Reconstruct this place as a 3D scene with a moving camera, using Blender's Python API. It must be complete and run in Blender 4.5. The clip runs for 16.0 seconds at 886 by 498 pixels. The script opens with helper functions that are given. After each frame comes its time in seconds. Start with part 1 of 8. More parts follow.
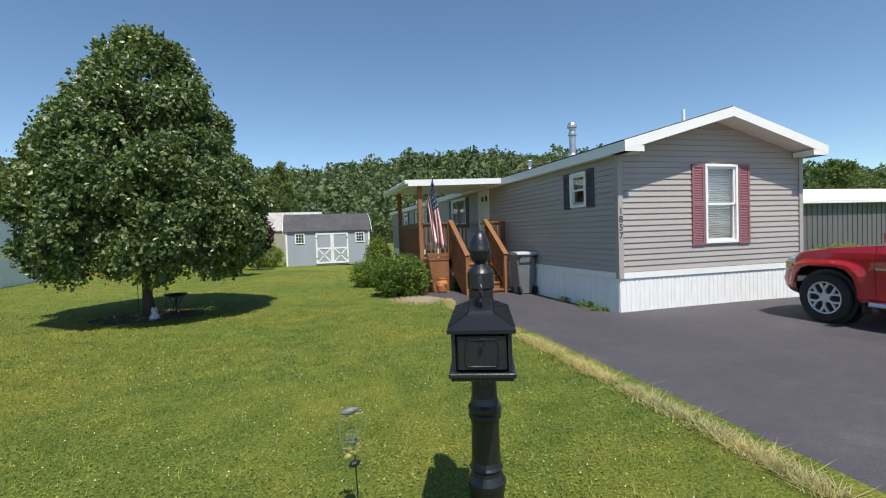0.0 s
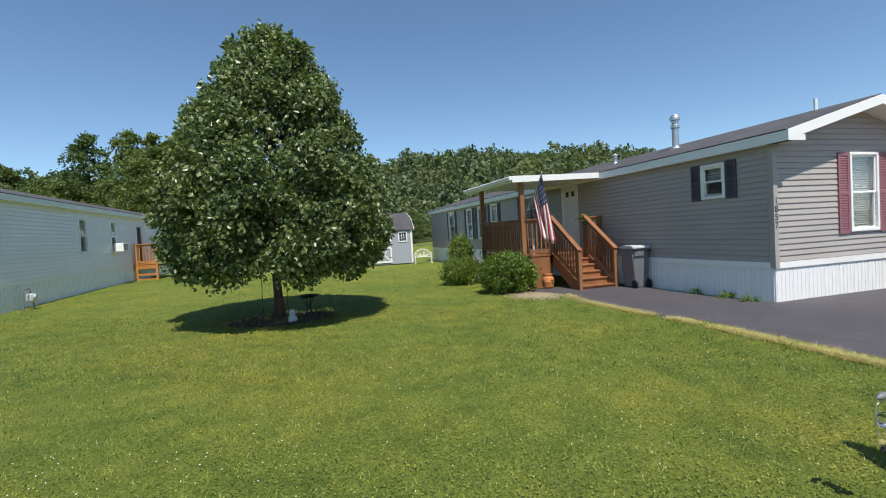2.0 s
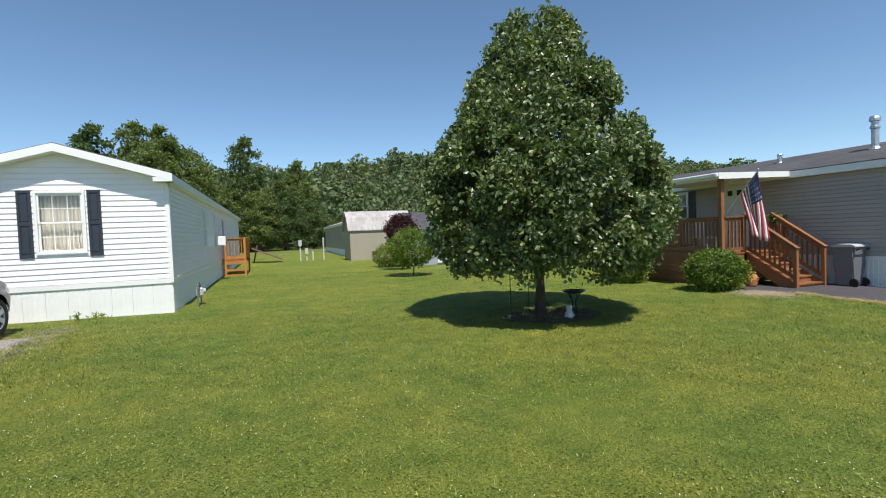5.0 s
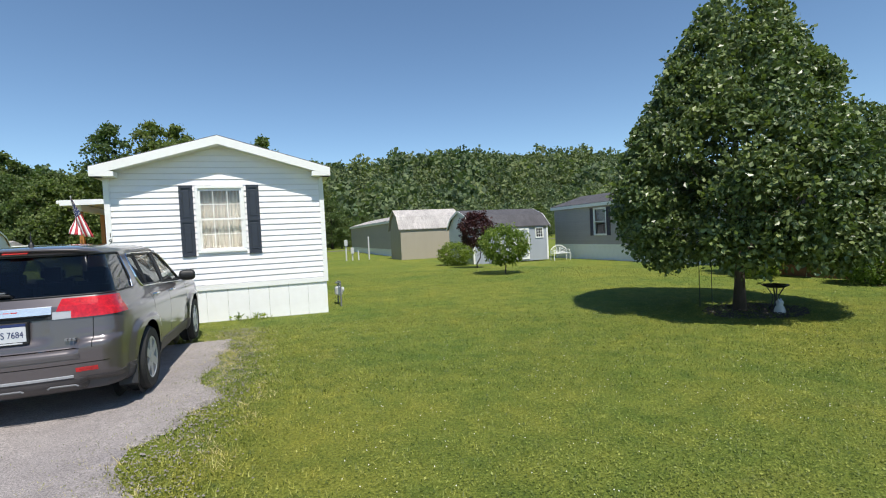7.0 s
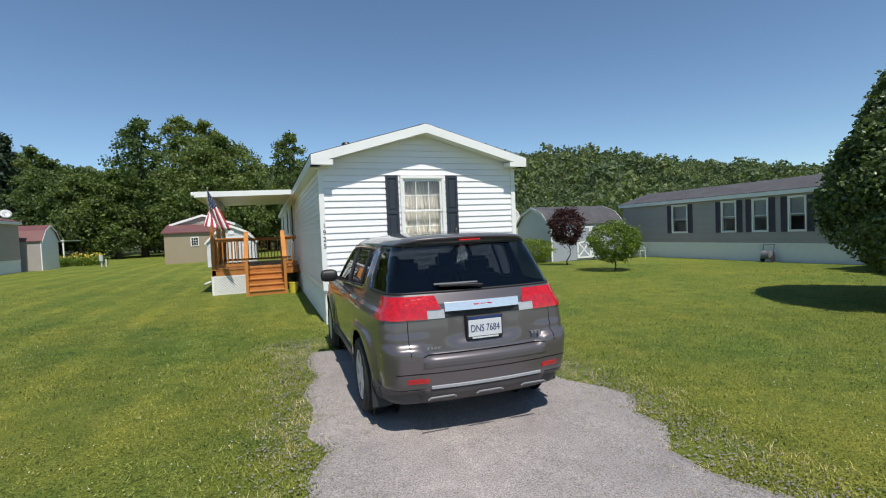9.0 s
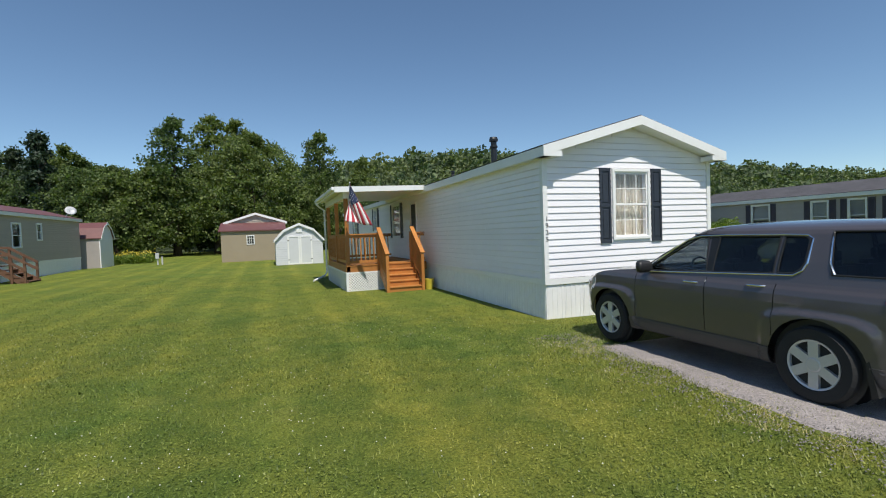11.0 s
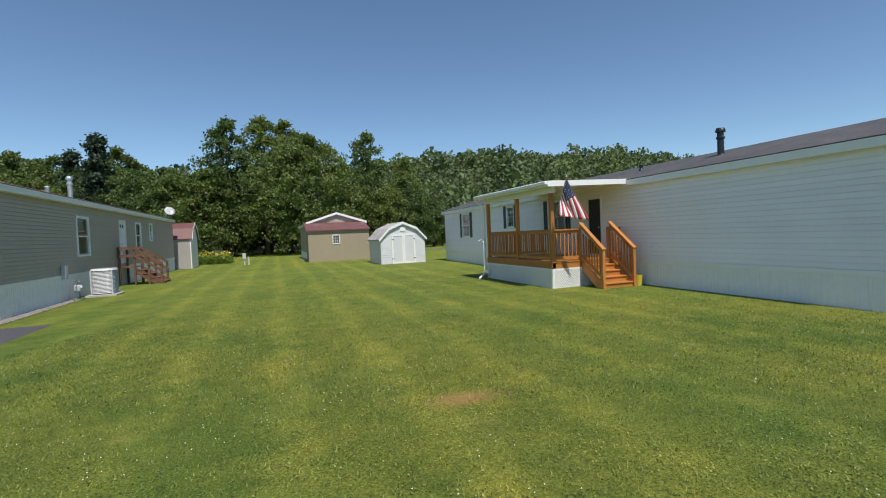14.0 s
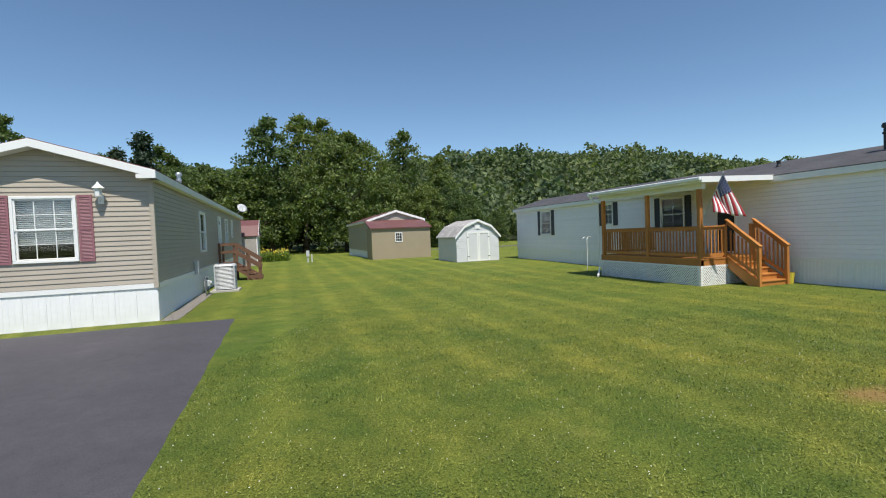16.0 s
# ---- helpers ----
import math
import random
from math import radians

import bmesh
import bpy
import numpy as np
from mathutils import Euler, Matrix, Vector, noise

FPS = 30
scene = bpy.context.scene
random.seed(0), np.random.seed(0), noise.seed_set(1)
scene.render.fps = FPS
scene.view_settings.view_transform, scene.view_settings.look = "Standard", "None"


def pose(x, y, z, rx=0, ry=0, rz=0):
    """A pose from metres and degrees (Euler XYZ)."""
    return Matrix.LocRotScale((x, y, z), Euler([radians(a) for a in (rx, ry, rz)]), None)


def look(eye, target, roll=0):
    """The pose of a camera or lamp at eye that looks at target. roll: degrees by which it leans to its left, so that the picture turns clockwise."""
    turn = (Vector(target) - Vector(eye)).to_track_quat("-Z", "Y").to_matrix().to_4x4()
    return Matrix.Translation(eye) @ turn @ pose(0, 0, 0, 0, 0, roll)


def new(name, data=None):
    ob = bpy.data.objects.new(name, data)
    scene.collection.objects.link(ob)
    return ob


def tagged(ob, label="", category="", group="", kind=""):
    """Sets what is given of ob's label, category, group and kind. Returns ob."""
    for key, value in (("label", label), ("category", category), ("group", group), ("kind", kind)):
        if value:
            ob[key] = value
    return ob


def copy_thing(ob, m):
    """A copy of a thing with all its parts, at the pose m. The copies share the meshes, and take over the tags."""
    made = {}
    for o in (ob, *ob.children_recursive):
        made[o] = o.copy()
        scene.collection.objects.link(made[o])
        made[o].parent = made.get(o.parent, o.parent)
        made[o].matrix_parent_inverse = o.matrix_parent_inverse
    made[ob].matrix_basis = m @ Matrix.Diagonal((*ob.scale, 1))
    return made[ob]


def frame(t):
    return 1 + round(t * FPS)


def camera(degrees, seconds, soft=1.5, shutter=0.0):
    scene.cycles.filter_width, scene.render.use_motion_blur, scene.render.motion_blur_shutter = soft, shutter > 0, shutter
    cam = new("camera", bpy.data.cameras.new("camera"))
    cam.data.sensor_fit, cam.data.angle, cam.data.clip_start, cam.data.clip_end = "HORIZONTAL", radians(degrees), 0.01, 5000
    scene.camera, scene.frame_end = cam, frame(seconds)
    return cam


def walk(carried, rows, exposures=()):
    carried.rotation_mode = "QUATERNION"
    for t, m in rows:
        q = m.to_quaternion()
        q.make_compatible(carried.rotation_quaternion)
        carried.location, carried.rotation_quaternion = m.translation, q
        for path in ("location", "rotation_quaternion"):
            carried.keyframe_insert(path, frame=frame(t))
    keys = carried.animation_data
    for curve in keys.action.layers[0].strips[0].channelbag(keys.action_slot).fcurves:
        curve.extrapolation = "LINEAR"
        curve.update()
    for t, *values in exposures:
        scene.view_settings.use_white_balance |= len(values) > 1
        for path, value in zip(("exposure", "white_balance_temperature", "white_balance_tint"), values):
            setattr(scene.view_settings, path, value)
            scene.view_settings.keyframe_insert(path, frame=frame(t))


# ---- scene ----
cam = camera(86.5, 16.0, soft=1.1)
PATH = [
    (0, (-0.44, 0.543, 1.504), (0.113, 2.464, 1.44), -1.9),
    (0.5, (-0.97, 0.693, 1.512), (-0.422, 2.616, 1.454), -2.4),
    (1, (-1.665, 0.918, 1.525), (-1.112, 2.839, 1.47), -2.2),
    (1.5, (-2.459, 1.17, 1.566), (-1.895, 3.088, 1.5), -2.3),
    (2, (-3.24, 1.428, 1.556), (-2.666, 3.343, 1.49), -3.2),
    (2.5, (-4.141, 1.725, 1.607), (-3.554, 3.635, 1.537), -2.4),
    (3, (-5.095, 2.06, 1.637), (-4.488, 3.965, 1.566), -2.3),
    (3.5, (-6.067, 2.443, 1.663), (-5.438, 4.34, 1.589), -2.1),
    (4, (-7.047, 2.853, 1.678), (-6.393, 4.742, 1.603), -2.0),
    (6.5, (-11.42, 4.932, 1.688), (-10.731, 6.809, 1.631), -2.8),
    (7, (-12.401, 5.381, 1.742), (-11.705, 7.255, 1.674), -2.8),
    (7.5, (-13.397, 5.835, 1.771), (-12.698, 7.708, 1.702), -2.4),
    (8, (-14.413, 6.284, 1.807), (-13.711, 8.156, 1.733), -2.3),
    (8.5, (-15.418, 6.746, 1.816), (-14.715, 8.617, 1.74), -2.5),
    (9, (-16.396, 7.208, 1.819), (-15.694, 9.08, 1.745), -2.4),
    (11.5, (-21.254, 9.267, 1.83), (-20.559, 11.141, 1.764), -2.1),
    (12, (-22.203, 9.702, 1.844), (-21.509, 11.576, 1.779), -2.2),
    (12.5, (-23.115, 10.11, 1.854), (-22.428, 11.988, 1.789), -2.1),
    (13, (-24.039, 10.498, 1.867), (-23.359, 12.378, 1.804), -2.1),
    (13.5, (-24.962, 10.871, 1.901), (-24.289, 12.753, 1.838), -2.4),
    (14, (-25.899, 11.265, 1.913), (-25.232, 13.149, 1.849), -2.5),
    (14.5, (-26.849, 11.635, 1.937), (-26.187, 13.521, 1.876), -2.8),
    (15, (-27.8, 12.006, 1.957), (-27.144, 13.895, 1.898), -2.6),
    (15.5, (-28.778, 12.369, 1.981), (-28.132, 14.26, 1.916), -2.6),
    (16, (-29.734, 12.721, 1.991), (-29.103, 14.617, 1.925), -2.3),
]
walk(cam, [(t, look(eye, target, roll)) for t, eye, target, roll in PATH],
     exposures=[(0, 0.17), (4, 0.20), (6.5, 0.21), (8.5, 0.04), (11.5, -0.08), (13, -0.03), (14.5, 0.0), (16, 0.07)])


# ---------------------------------------------------------------- light
world = bpy.data.worlds.new("summer_sky")
scene.world = world
world.use_nodes = True
wn = world.node_tree.nodes
sky = wn.new("ShaderNodeTexSky")
sky.sky_type = "NISHITA"
sky.sun_disc = False
sky.sun_elevation = radians(61)
sky.sun_rotation = radians(178)
sky.altitude = 1500
sky.air_density = 1.0
sky.dust_density = 0.0
sky.ozone_density = 0.35
wn["Background"].inputs["Strength"].default_value = 0.119
tint = wn.new("ShaderNodeMix")
tint.data_type, tint.blend_type = "RGBA", "MULTIPLY"
tint.inputs[0].default_value = 1.0
tint.inputs[7].default_value = (0.875, 1.01, 1.07, 1)
world.node_tree.links.new(sky.outputs[0], tint.inputs[6])
world.node_tree.links.new(tint.outputs[2], wn["Background"].inputs["Color"])

sun = new("sun", bpy.data.lights.new("sun", "SUN"))
sun.data.energy = 4.9
sun.data.angle = radians(0.53)
sun.data.color = (1.0, 0.95, 0.87)
sun.matrix_basis = pose(0, -20, 30, 29, 0, 2)


# ---------------------------------------------------------------- materials
def rgb(h):
    """Linear colour from an sRGB hex string."""
    v = [int(h[i:i + 2], 16) / 255 for i in (0, 2, 4)]
    return tuple(c / 12.92 if c < 0.04045 else ((c + 0.055) / 1.055) ** 2.4 for c in v)


def shade(c, k):
    return tuple(min(1.0, x * k) for x in c)


def base_nodes(name):
    m = bpy.data.materials.new(name)
    m.use_nodes = True
    return m, m.node_tree.nodes, m.node_tree.links, m.node_tree.nodes["Principled BSDF"]


def noise_tex(n, l, vec, scale, detail=4.0, rough=0.6):
    t = n.new("ShaderNodeTexNoise")
    t.inputs["Scale"].default_value = scale
    t.inputs["Detail"].default_value = detail
    t.inputs["Roughness"].default_value = rough
    l.new(vec, t.inputs["Vector"])
    return t


def ramp(n, l, fac, stops):
    r = n.new("ShaderNodeValToRGB")
    e = r.color_ramp.elements
    while len(e) < len(stops):
        e.new(0.5)
    for el, (p, c) in zip(e, stops):
        el.position, el.color = p, (*c, 1)
    l.new(fac, r.inputs[0])
    return r


def mixcol(n, l, fac, a, b, kind="MIX"):
    x = n.new("ShaderNodeMix")
    x.data_type, x.blend_type = "RGBA", kind
    for sock, v in ((x.inputs[0], fac), (x.inputs[6], a), (x.inputs[7], b)):
        if hasattr(v, "links"):
            l.new(v, sock)
        elif isinstance(v, tuple):
            sock.default_value = (*v, 1)
        else:
            sock.default_value = v
    return x.outputs[2]


def mat(name, c, rough=0.6, var=0.12, scale=2.5, bump=0.15, fine=70, metal=0.0, stretch=(1, 1, 1), coat=0.0, pieces=0.0, dirt=None, dirt_amt=0.35):
    """A painted, stained or moulded surface: broad and fine variation, fine relief, optional stain colour, tone by piece."""
    m, n, l, p = base_nodes(name)
    tc = n.new("ShaderNodeTexCoord")
    mp = n.new("ShaderNodeMapping")
    mp.inputs["Scale"].default_value = stretch
    l.new(tc.outputs["Object"], mp.inputs[0])
    a = noise_tex(n, l, mp.outputs[0], scale)
    b = noise_tex(n, l, mp.outputs[0], fine, 3)
    col = ramp(n, l, a.outputs[0], [(0.3, shade(c, 1 - var)), (0.7, shade(c, 1 + var))]).outputs[0]
    col = mixcol(n, l, 0.25, col, ramp(n, l, b.outputs[0], [(0.3, shade(c, 1 - 2 * var)), (0.7, shade(c, 1 + 1.5 * var))]).outputs[0])
    if dirt:
        d = noise_tex(n, l, mp.outputs[0], scale * 0.6, 6, 0.7)
        f = ramp(n, l, d.outputs[0], [(0.5, (0, 0, 0)), (0.72, (dirt_amt,) * 3)]).outputs[0]
        col = mixcol(n, l, f, col, dirt)
    if pieces:
        oi = n.new("ShaderNodeObjectInfo")
        col = mixcol(n, l, 1.0, col, ramp(n, l, oi.outputs["Random"], [(0, (1 - pieces,) * 3), (1, (1.0,) * 3)]).outputs[0], "MULTIPLY")
    l.new(col, p.inputs["Base Color"])
    p.inputs["Roughness"].default_value = rough
    p.inputs["Metallic"].default_value = metal
    p.inputs["Coat Weight"].default_value = coat
    p.inputs["Coat Roughness"].default_value = 0.06
    if bump:
        bp = n.new("ShaderNodeBump")
        bp.inputs["Strength"].default_value = bump
        bp.inputs["Distance"].default_value = 0.01
        l.new(b.outputs[0], bp.inputs["Height"])
        l.new(bp.outputs[0], p.inputs["Normal"])
    return m


def leaf_mat(name, dark, light, trans=0.35, gloss=0.35):
    """Leaves: tone by leaf, a broad drift over the crown, some light let through."""
    m, n, l, p = base_nodes(name)
    g = n.new("ShaderNodeNewGeometry")
    tc = n.new("ShaderNodeTexCoord")
    a = noise_tex(n, l, tc.outputs["Object"], 0.9, 3)
    c1 = ramp(n, l, g.outputs["Random Per Island"], [(0, dark), (0.6, tuple((x + y) / 2 for x, y in zip(dark, light))), (1, light)]).outputs[0]
    c2 = ramp(n, l, a.outputs[0], [(0.3, (0.72, 0.8, 0.8)), (0.7, (1.15, 1.1, 0.95))]).outputs[0]
    oi = n.new("ShaderNodeObjectInfo")
    c3 = ramp(n, l, oi.outputs["Random"], [(0, (0.66, 0.76, 0.78)), (1, (1.26, 1.16, 0.98))]).outputs[0]
    col = mixcol(n, l, 1.0, mixcol(n, l, 1.0, c1, c2, "MULTIPLY"), c3, "MULTIPLY")
    l.new(col, p.inputs["Base Color"])
    p.inputs["Roughness"].default_value = gloss
    t = n.new("ShaderNodeBsdfTranslucent")
    l.new(mixcol(n, l, 1.0, col, (1.3, 1.5, 0.6), "MULTIPLY"), t.inputs["Color"])
    mx = n.new("ShaderNodeMixShader")
    mx.inputs[0].default_value = trans
    l.new(p.outputs[0], mx.inputs[1])
    l.new(t.outputs[0], mx.inputs[2])
    l.new(mx.outputs[0], n["Material Output"].inputs[0])
    return m


def glass_mat(name, tint=(0.9, 0.95, 1.0), rough=0.02):
    m, n, l, p = base_nodes(name)
    p.inputs["Base Color"].default_value = (*tint, 1)
    p.inputs["Roughness"].default_value = rough
    p.inputs["Transmission Weight"].default_value = 1.0
    p.inputs["IOR"].default_value = 1.45
    return m


WHITE = mat("white_vinyl", (0.80, 0.80, 0.79), 0.45, 0.03, 1.2, 0.05, dirt=(0.55, 0.53, 0.47), dirt_amt=0.10)
TRIM = mat("white_trim", (0.82, 0.82, 0.80), 0.4, 0.03, 2, 0.05, dirt=(0.5, 0.48, 0.42), dirt_amt=0.12)
SKIRT = mat("white_skirting", (0.84, 0.84, 0.83), 0.5, 0.04, 1.5, 0.08, dirt=(0.45, 0.42, 0.34), dirt_amt=0.18)
TAUPE = mat("taupe_siding", (0.40, 0.362, 0.335), 0.5, 0.05, 1.2, 0.08, fine=90, pieces=0.06, dirt=(0.22, 0.2, 0.19), dirt_amt=0.12)
TAN = mat("tan_siding", (0.43, 0.375, 0.305), 0.5, 0.05, 1.2, 0.08, fine=90, pieces=0.06)
WHITE_SIDING = mat("white_siding", (0.868, 0.845, 0.862), 0.42, 0.03, 1.2, 0.05, fine=90, pieces=0.05, dirt=(0.55, 0.54, 0.5), dirt_amt=0.10)
GREY_SHED = mat("grey_painted_boards", (0.33, 0.36, 0.41), 0.6, 0.05, 2, 0.15, stretch=(1, 1, 0.15))
BEIGE_SHED = mat("beige_painted_panel", (0.36, 0.32, 0.25), 0.65, 0.05, 1.5, 0.12, stretch=(1, 1, 0.3))
TAN_SHED = mat("tan_painted_panel", (0.33, 0.27, 0.185), 0.65, 0.05, 1.5, 0.12)
BLUE_SHED = mat("pale_blue_grey_siding", (0.62, 0.63, 0.64), 0.5, 0.04, 2, 0.08)
MAROON = mat("maroon_metal_roof", (0.16, 0.065, 0.06), 0.5, 0.12, 2, 0.1)
MAUVE = mat("mauve_shutter", (0.27, 0.115, 0.135), 0.55, 0.08, 3, 0.1)
DARKSHUT = mat("slate_blue_shutter", (0.028, 0.035, 0.05), 0.5, 0.1, 3, 0.1)
PLUMSHUT = mat("dark_plum_shutter", (0.07, 0.06, 0.075), 0.55, 0.1, 3, 0.1)
STAIN = mat("brown_stained_wood", (0.30, 0.125, 0.05), 0.6, 0.25, 3, 0.4, fine=50, stretch=(1, 1, 0.3), pieces=0.25)
ORANGE = mat("orange_stained_wood", (0.50, 0.20, 0.045), 0.55, 0.18, 3, 0.4, fine=50, stretch=(1, 1, 0.3), pieces=0.22)
OLDWOOD = mat("weathered_brown_wood", (0.17, 0.085, 0.05), 0.75, 0.25, 3, 0.5, fine=50, pieces=0.25)
IRON = mat("black_cast_iron", (0.012, 0.012, 0.013), 0.38, 0.2, 6, 0.2, coat=0.15)
BLACK = mat("black_plastic", (0.015, 0.015, 0.016), 0.5, 0.15, 6, 0.1)
RUBBER = mat("tyre_rubber", (0.018, 0.018, 0.018), 0.8, 0.2, 9, 0.3)
ALLOY = mat("silver_alloy", (0.60, 0.60, 0.61), 0.33, 0.05, 9, 0.02, metal=0.35)
GALV = mat("galvanised_steel", (0.55, 0.56, 0.57), 0.4, 0.1, 8, 0.1, metal=0.85)
CHROME = mat("chrome", (0.85, 0.86, 0.88), 0.12, 0.03, 5, 0.02, metal=1.0)
GREYPLASTIC = mat("grey_plastic", (0.16, 0.165, 0.175), 0.5, 0.06, 3, 0.1)
LIGHTPLASTIC = mat("light_grey_plastic", (0.5, 0.51, 0.52), 0.45, 0.05, 3, 0.05)
TERRACOTTA = mat("terracotta", (0.5, 0.19, 0.06), 0.7, 0.15, 8, 0.2)
STONE = mat("pale_gravel_stone", (0.24, 0.215, 0.195), 0.85, 0.3, 20, 0.4)
MULCH = mat("dark_mulch", (0.07, 0.055, 0.045), 0.9, 0.4, 30, 0.5)
CONCRETE = mat("concrete_slab", (0.42, 0.40, 0.37), 0.85, 0.12, 3, 0.3)
BARK = mat("grey_brown_bark", (0.075, 0.055, 0.042), 0.85, 0.3, 5, 0.9, fine=25, stretch=(1, 1, 0.25))
# dimness inside rooms and under the porch deck is put into this dark colour
ROOM = mat("dim_interior", (0.11, 0.105, 0.10), 0.8, 0.1, 2, 0.0)
BLIND = mat("window_blind", (0.62, 0.60, 0.56), 0.6, 0.04, 3, 0.0)
CURTAIN = mat("beige_curtain", (0.50, 0.44, 0.36), 0.8, 0.15, 12, 0.2, stretch=(1, 1, 0.3))
GLASS = glass_mat("window_glass")
YELLOWPAINT = mat("yellow_paint", (0.6, 0.48, 0.05), 0.5, 0.1, 6, 0.1)
FADEDYELLOW = mat("faded_yellow_enamel", (0.26, 0.23, 0.07), 0.5, 0.2, 6, 0.1)
CLADMETAL = mat("grey_metal_cladding", (0.125, 0.122, 0.125), 0.5, 0.12, 1.5, 0.1, stretch=(1, 1, 0.2))
NUMERAL = mat("dark_numeral", (0.03, 0.03, 0.035), 0.4, 0.1, 9, 0.0)

PEAR_LEAF = leaf_mat("pear_leaf", (0.040, 0.070, 0.026), (0.21, 0.27, 0.125), 0.22, 0.37)
WOOD_LEAF = leaf_mat("woodland_leaf", (0.062, 0.092, 0.03), (0.20, 0.255, 0.085), 0.38, 0.6)
# distance haze is worked into the hill leaf colour, greyer and bluer than woodland
HAZY_HILL_LEAF = leaf_mat("hazy_hill_leaf", (0.072, 0.10, 0.05), (0.19, 0.24, 0.12), 0.3, 0.7)
BUSH_LEAF = leaf_mat("bush_leaf", (0.085, 0.135, 0.016), (0.33, 0.40, 0.07), 0.38, 0.5)
MAPLE_LEAF = leaf_mat("purple_maple_leaf", (0.018, 0.006, 0.009), (0.07, 0.018, 0.024), 0.2, 0.45)
SPRUCE_LEAF = leaf_mat("spruce_needle", (0.022, 0.042, 0.024), (0.075, 0.11, 0.06), 0.2, 0.6)
LILY_LEAF = leaf_mat("lily_leaf", (0.09, 0.15, 0.02), (0.22, 0.30, 0.05), 0.3, 0.5)


def shingle_mat(name, c):
    m, n, l, p = base_nodes(name)
    tc = n.new("ShaderNodeTexCoord")
    mp = n.new("ShaderNodeMapping")
    mp.inputs["Rotation"].default_value = (0, 0, radians(90))
    l.new(tc.outputs["Object"], mp.inputs[0])
    br = n.new("ShaderNodeTexBrick")
    br.inputs["Scale"].default_value = 1.0
    br.inputs["Brick Width"].default_value = 0.3
    br.inputs["Row Height"].default_value = 0.14
    br.inputs["Mortar Size"].default_value = 0.006
    br.inputs["Color1"].default_value = (*shade(c, 0.75), 1)
    br.inputs["Color2"].default_value = (*shade(c, 1.25), 1)
    br.inputs["Mortar"].default_value = (*shade(c, 0.5), 1)
    l.new(mp.outputs[0], br.inputs["Vector"])
    g = noise_tex(n, l, tc.outputs["Object"], 180, 2)
    s = noise_tex(n, l, tc.outputs["Object"], 0.8, 5)
    col = mixcol(n, l, 0.5, br.outputs[0], ramp(n, l, g.outputs[0], [(0.3, shade(c, 0.5)), (0.7, shade(c, 1.6))]).outputs[0])
    col = mixcol(n, l, 1.0, col, ramp(n, l, s.outputs[0], [(0.3, (0.8, 0.8, 0.8)), (0.7, (1.15, 1.15, 1.15))]).outputs[0], "MULTIPLY")
    l.new(col, p.inputs["Base Color"])
    p.inputs["Roughness"].default_value = 0.9
    bp = n.new("ShaderNodeBump")
    bp.inputs["Strength"].default_value = 0.6
    bp.inputs["Distance"].default_value = 0.01
    l.new(br.outputs["Fac"], bp.inputs["Height"])
    bp.invert = True
    l.new(bp.outputs[0], p.inputs["Normal"])
    return m


DARKROOF = shingle_mat("charcoal_shingle", (0.075, 0.072, 0.078))
GREYROOF = shingle_mat("grey_shingle", (0.13, 0.125, 0.125))
PALEROOF = shingle_mat("pale_shingle", (0.42, 0.39, 0.37))


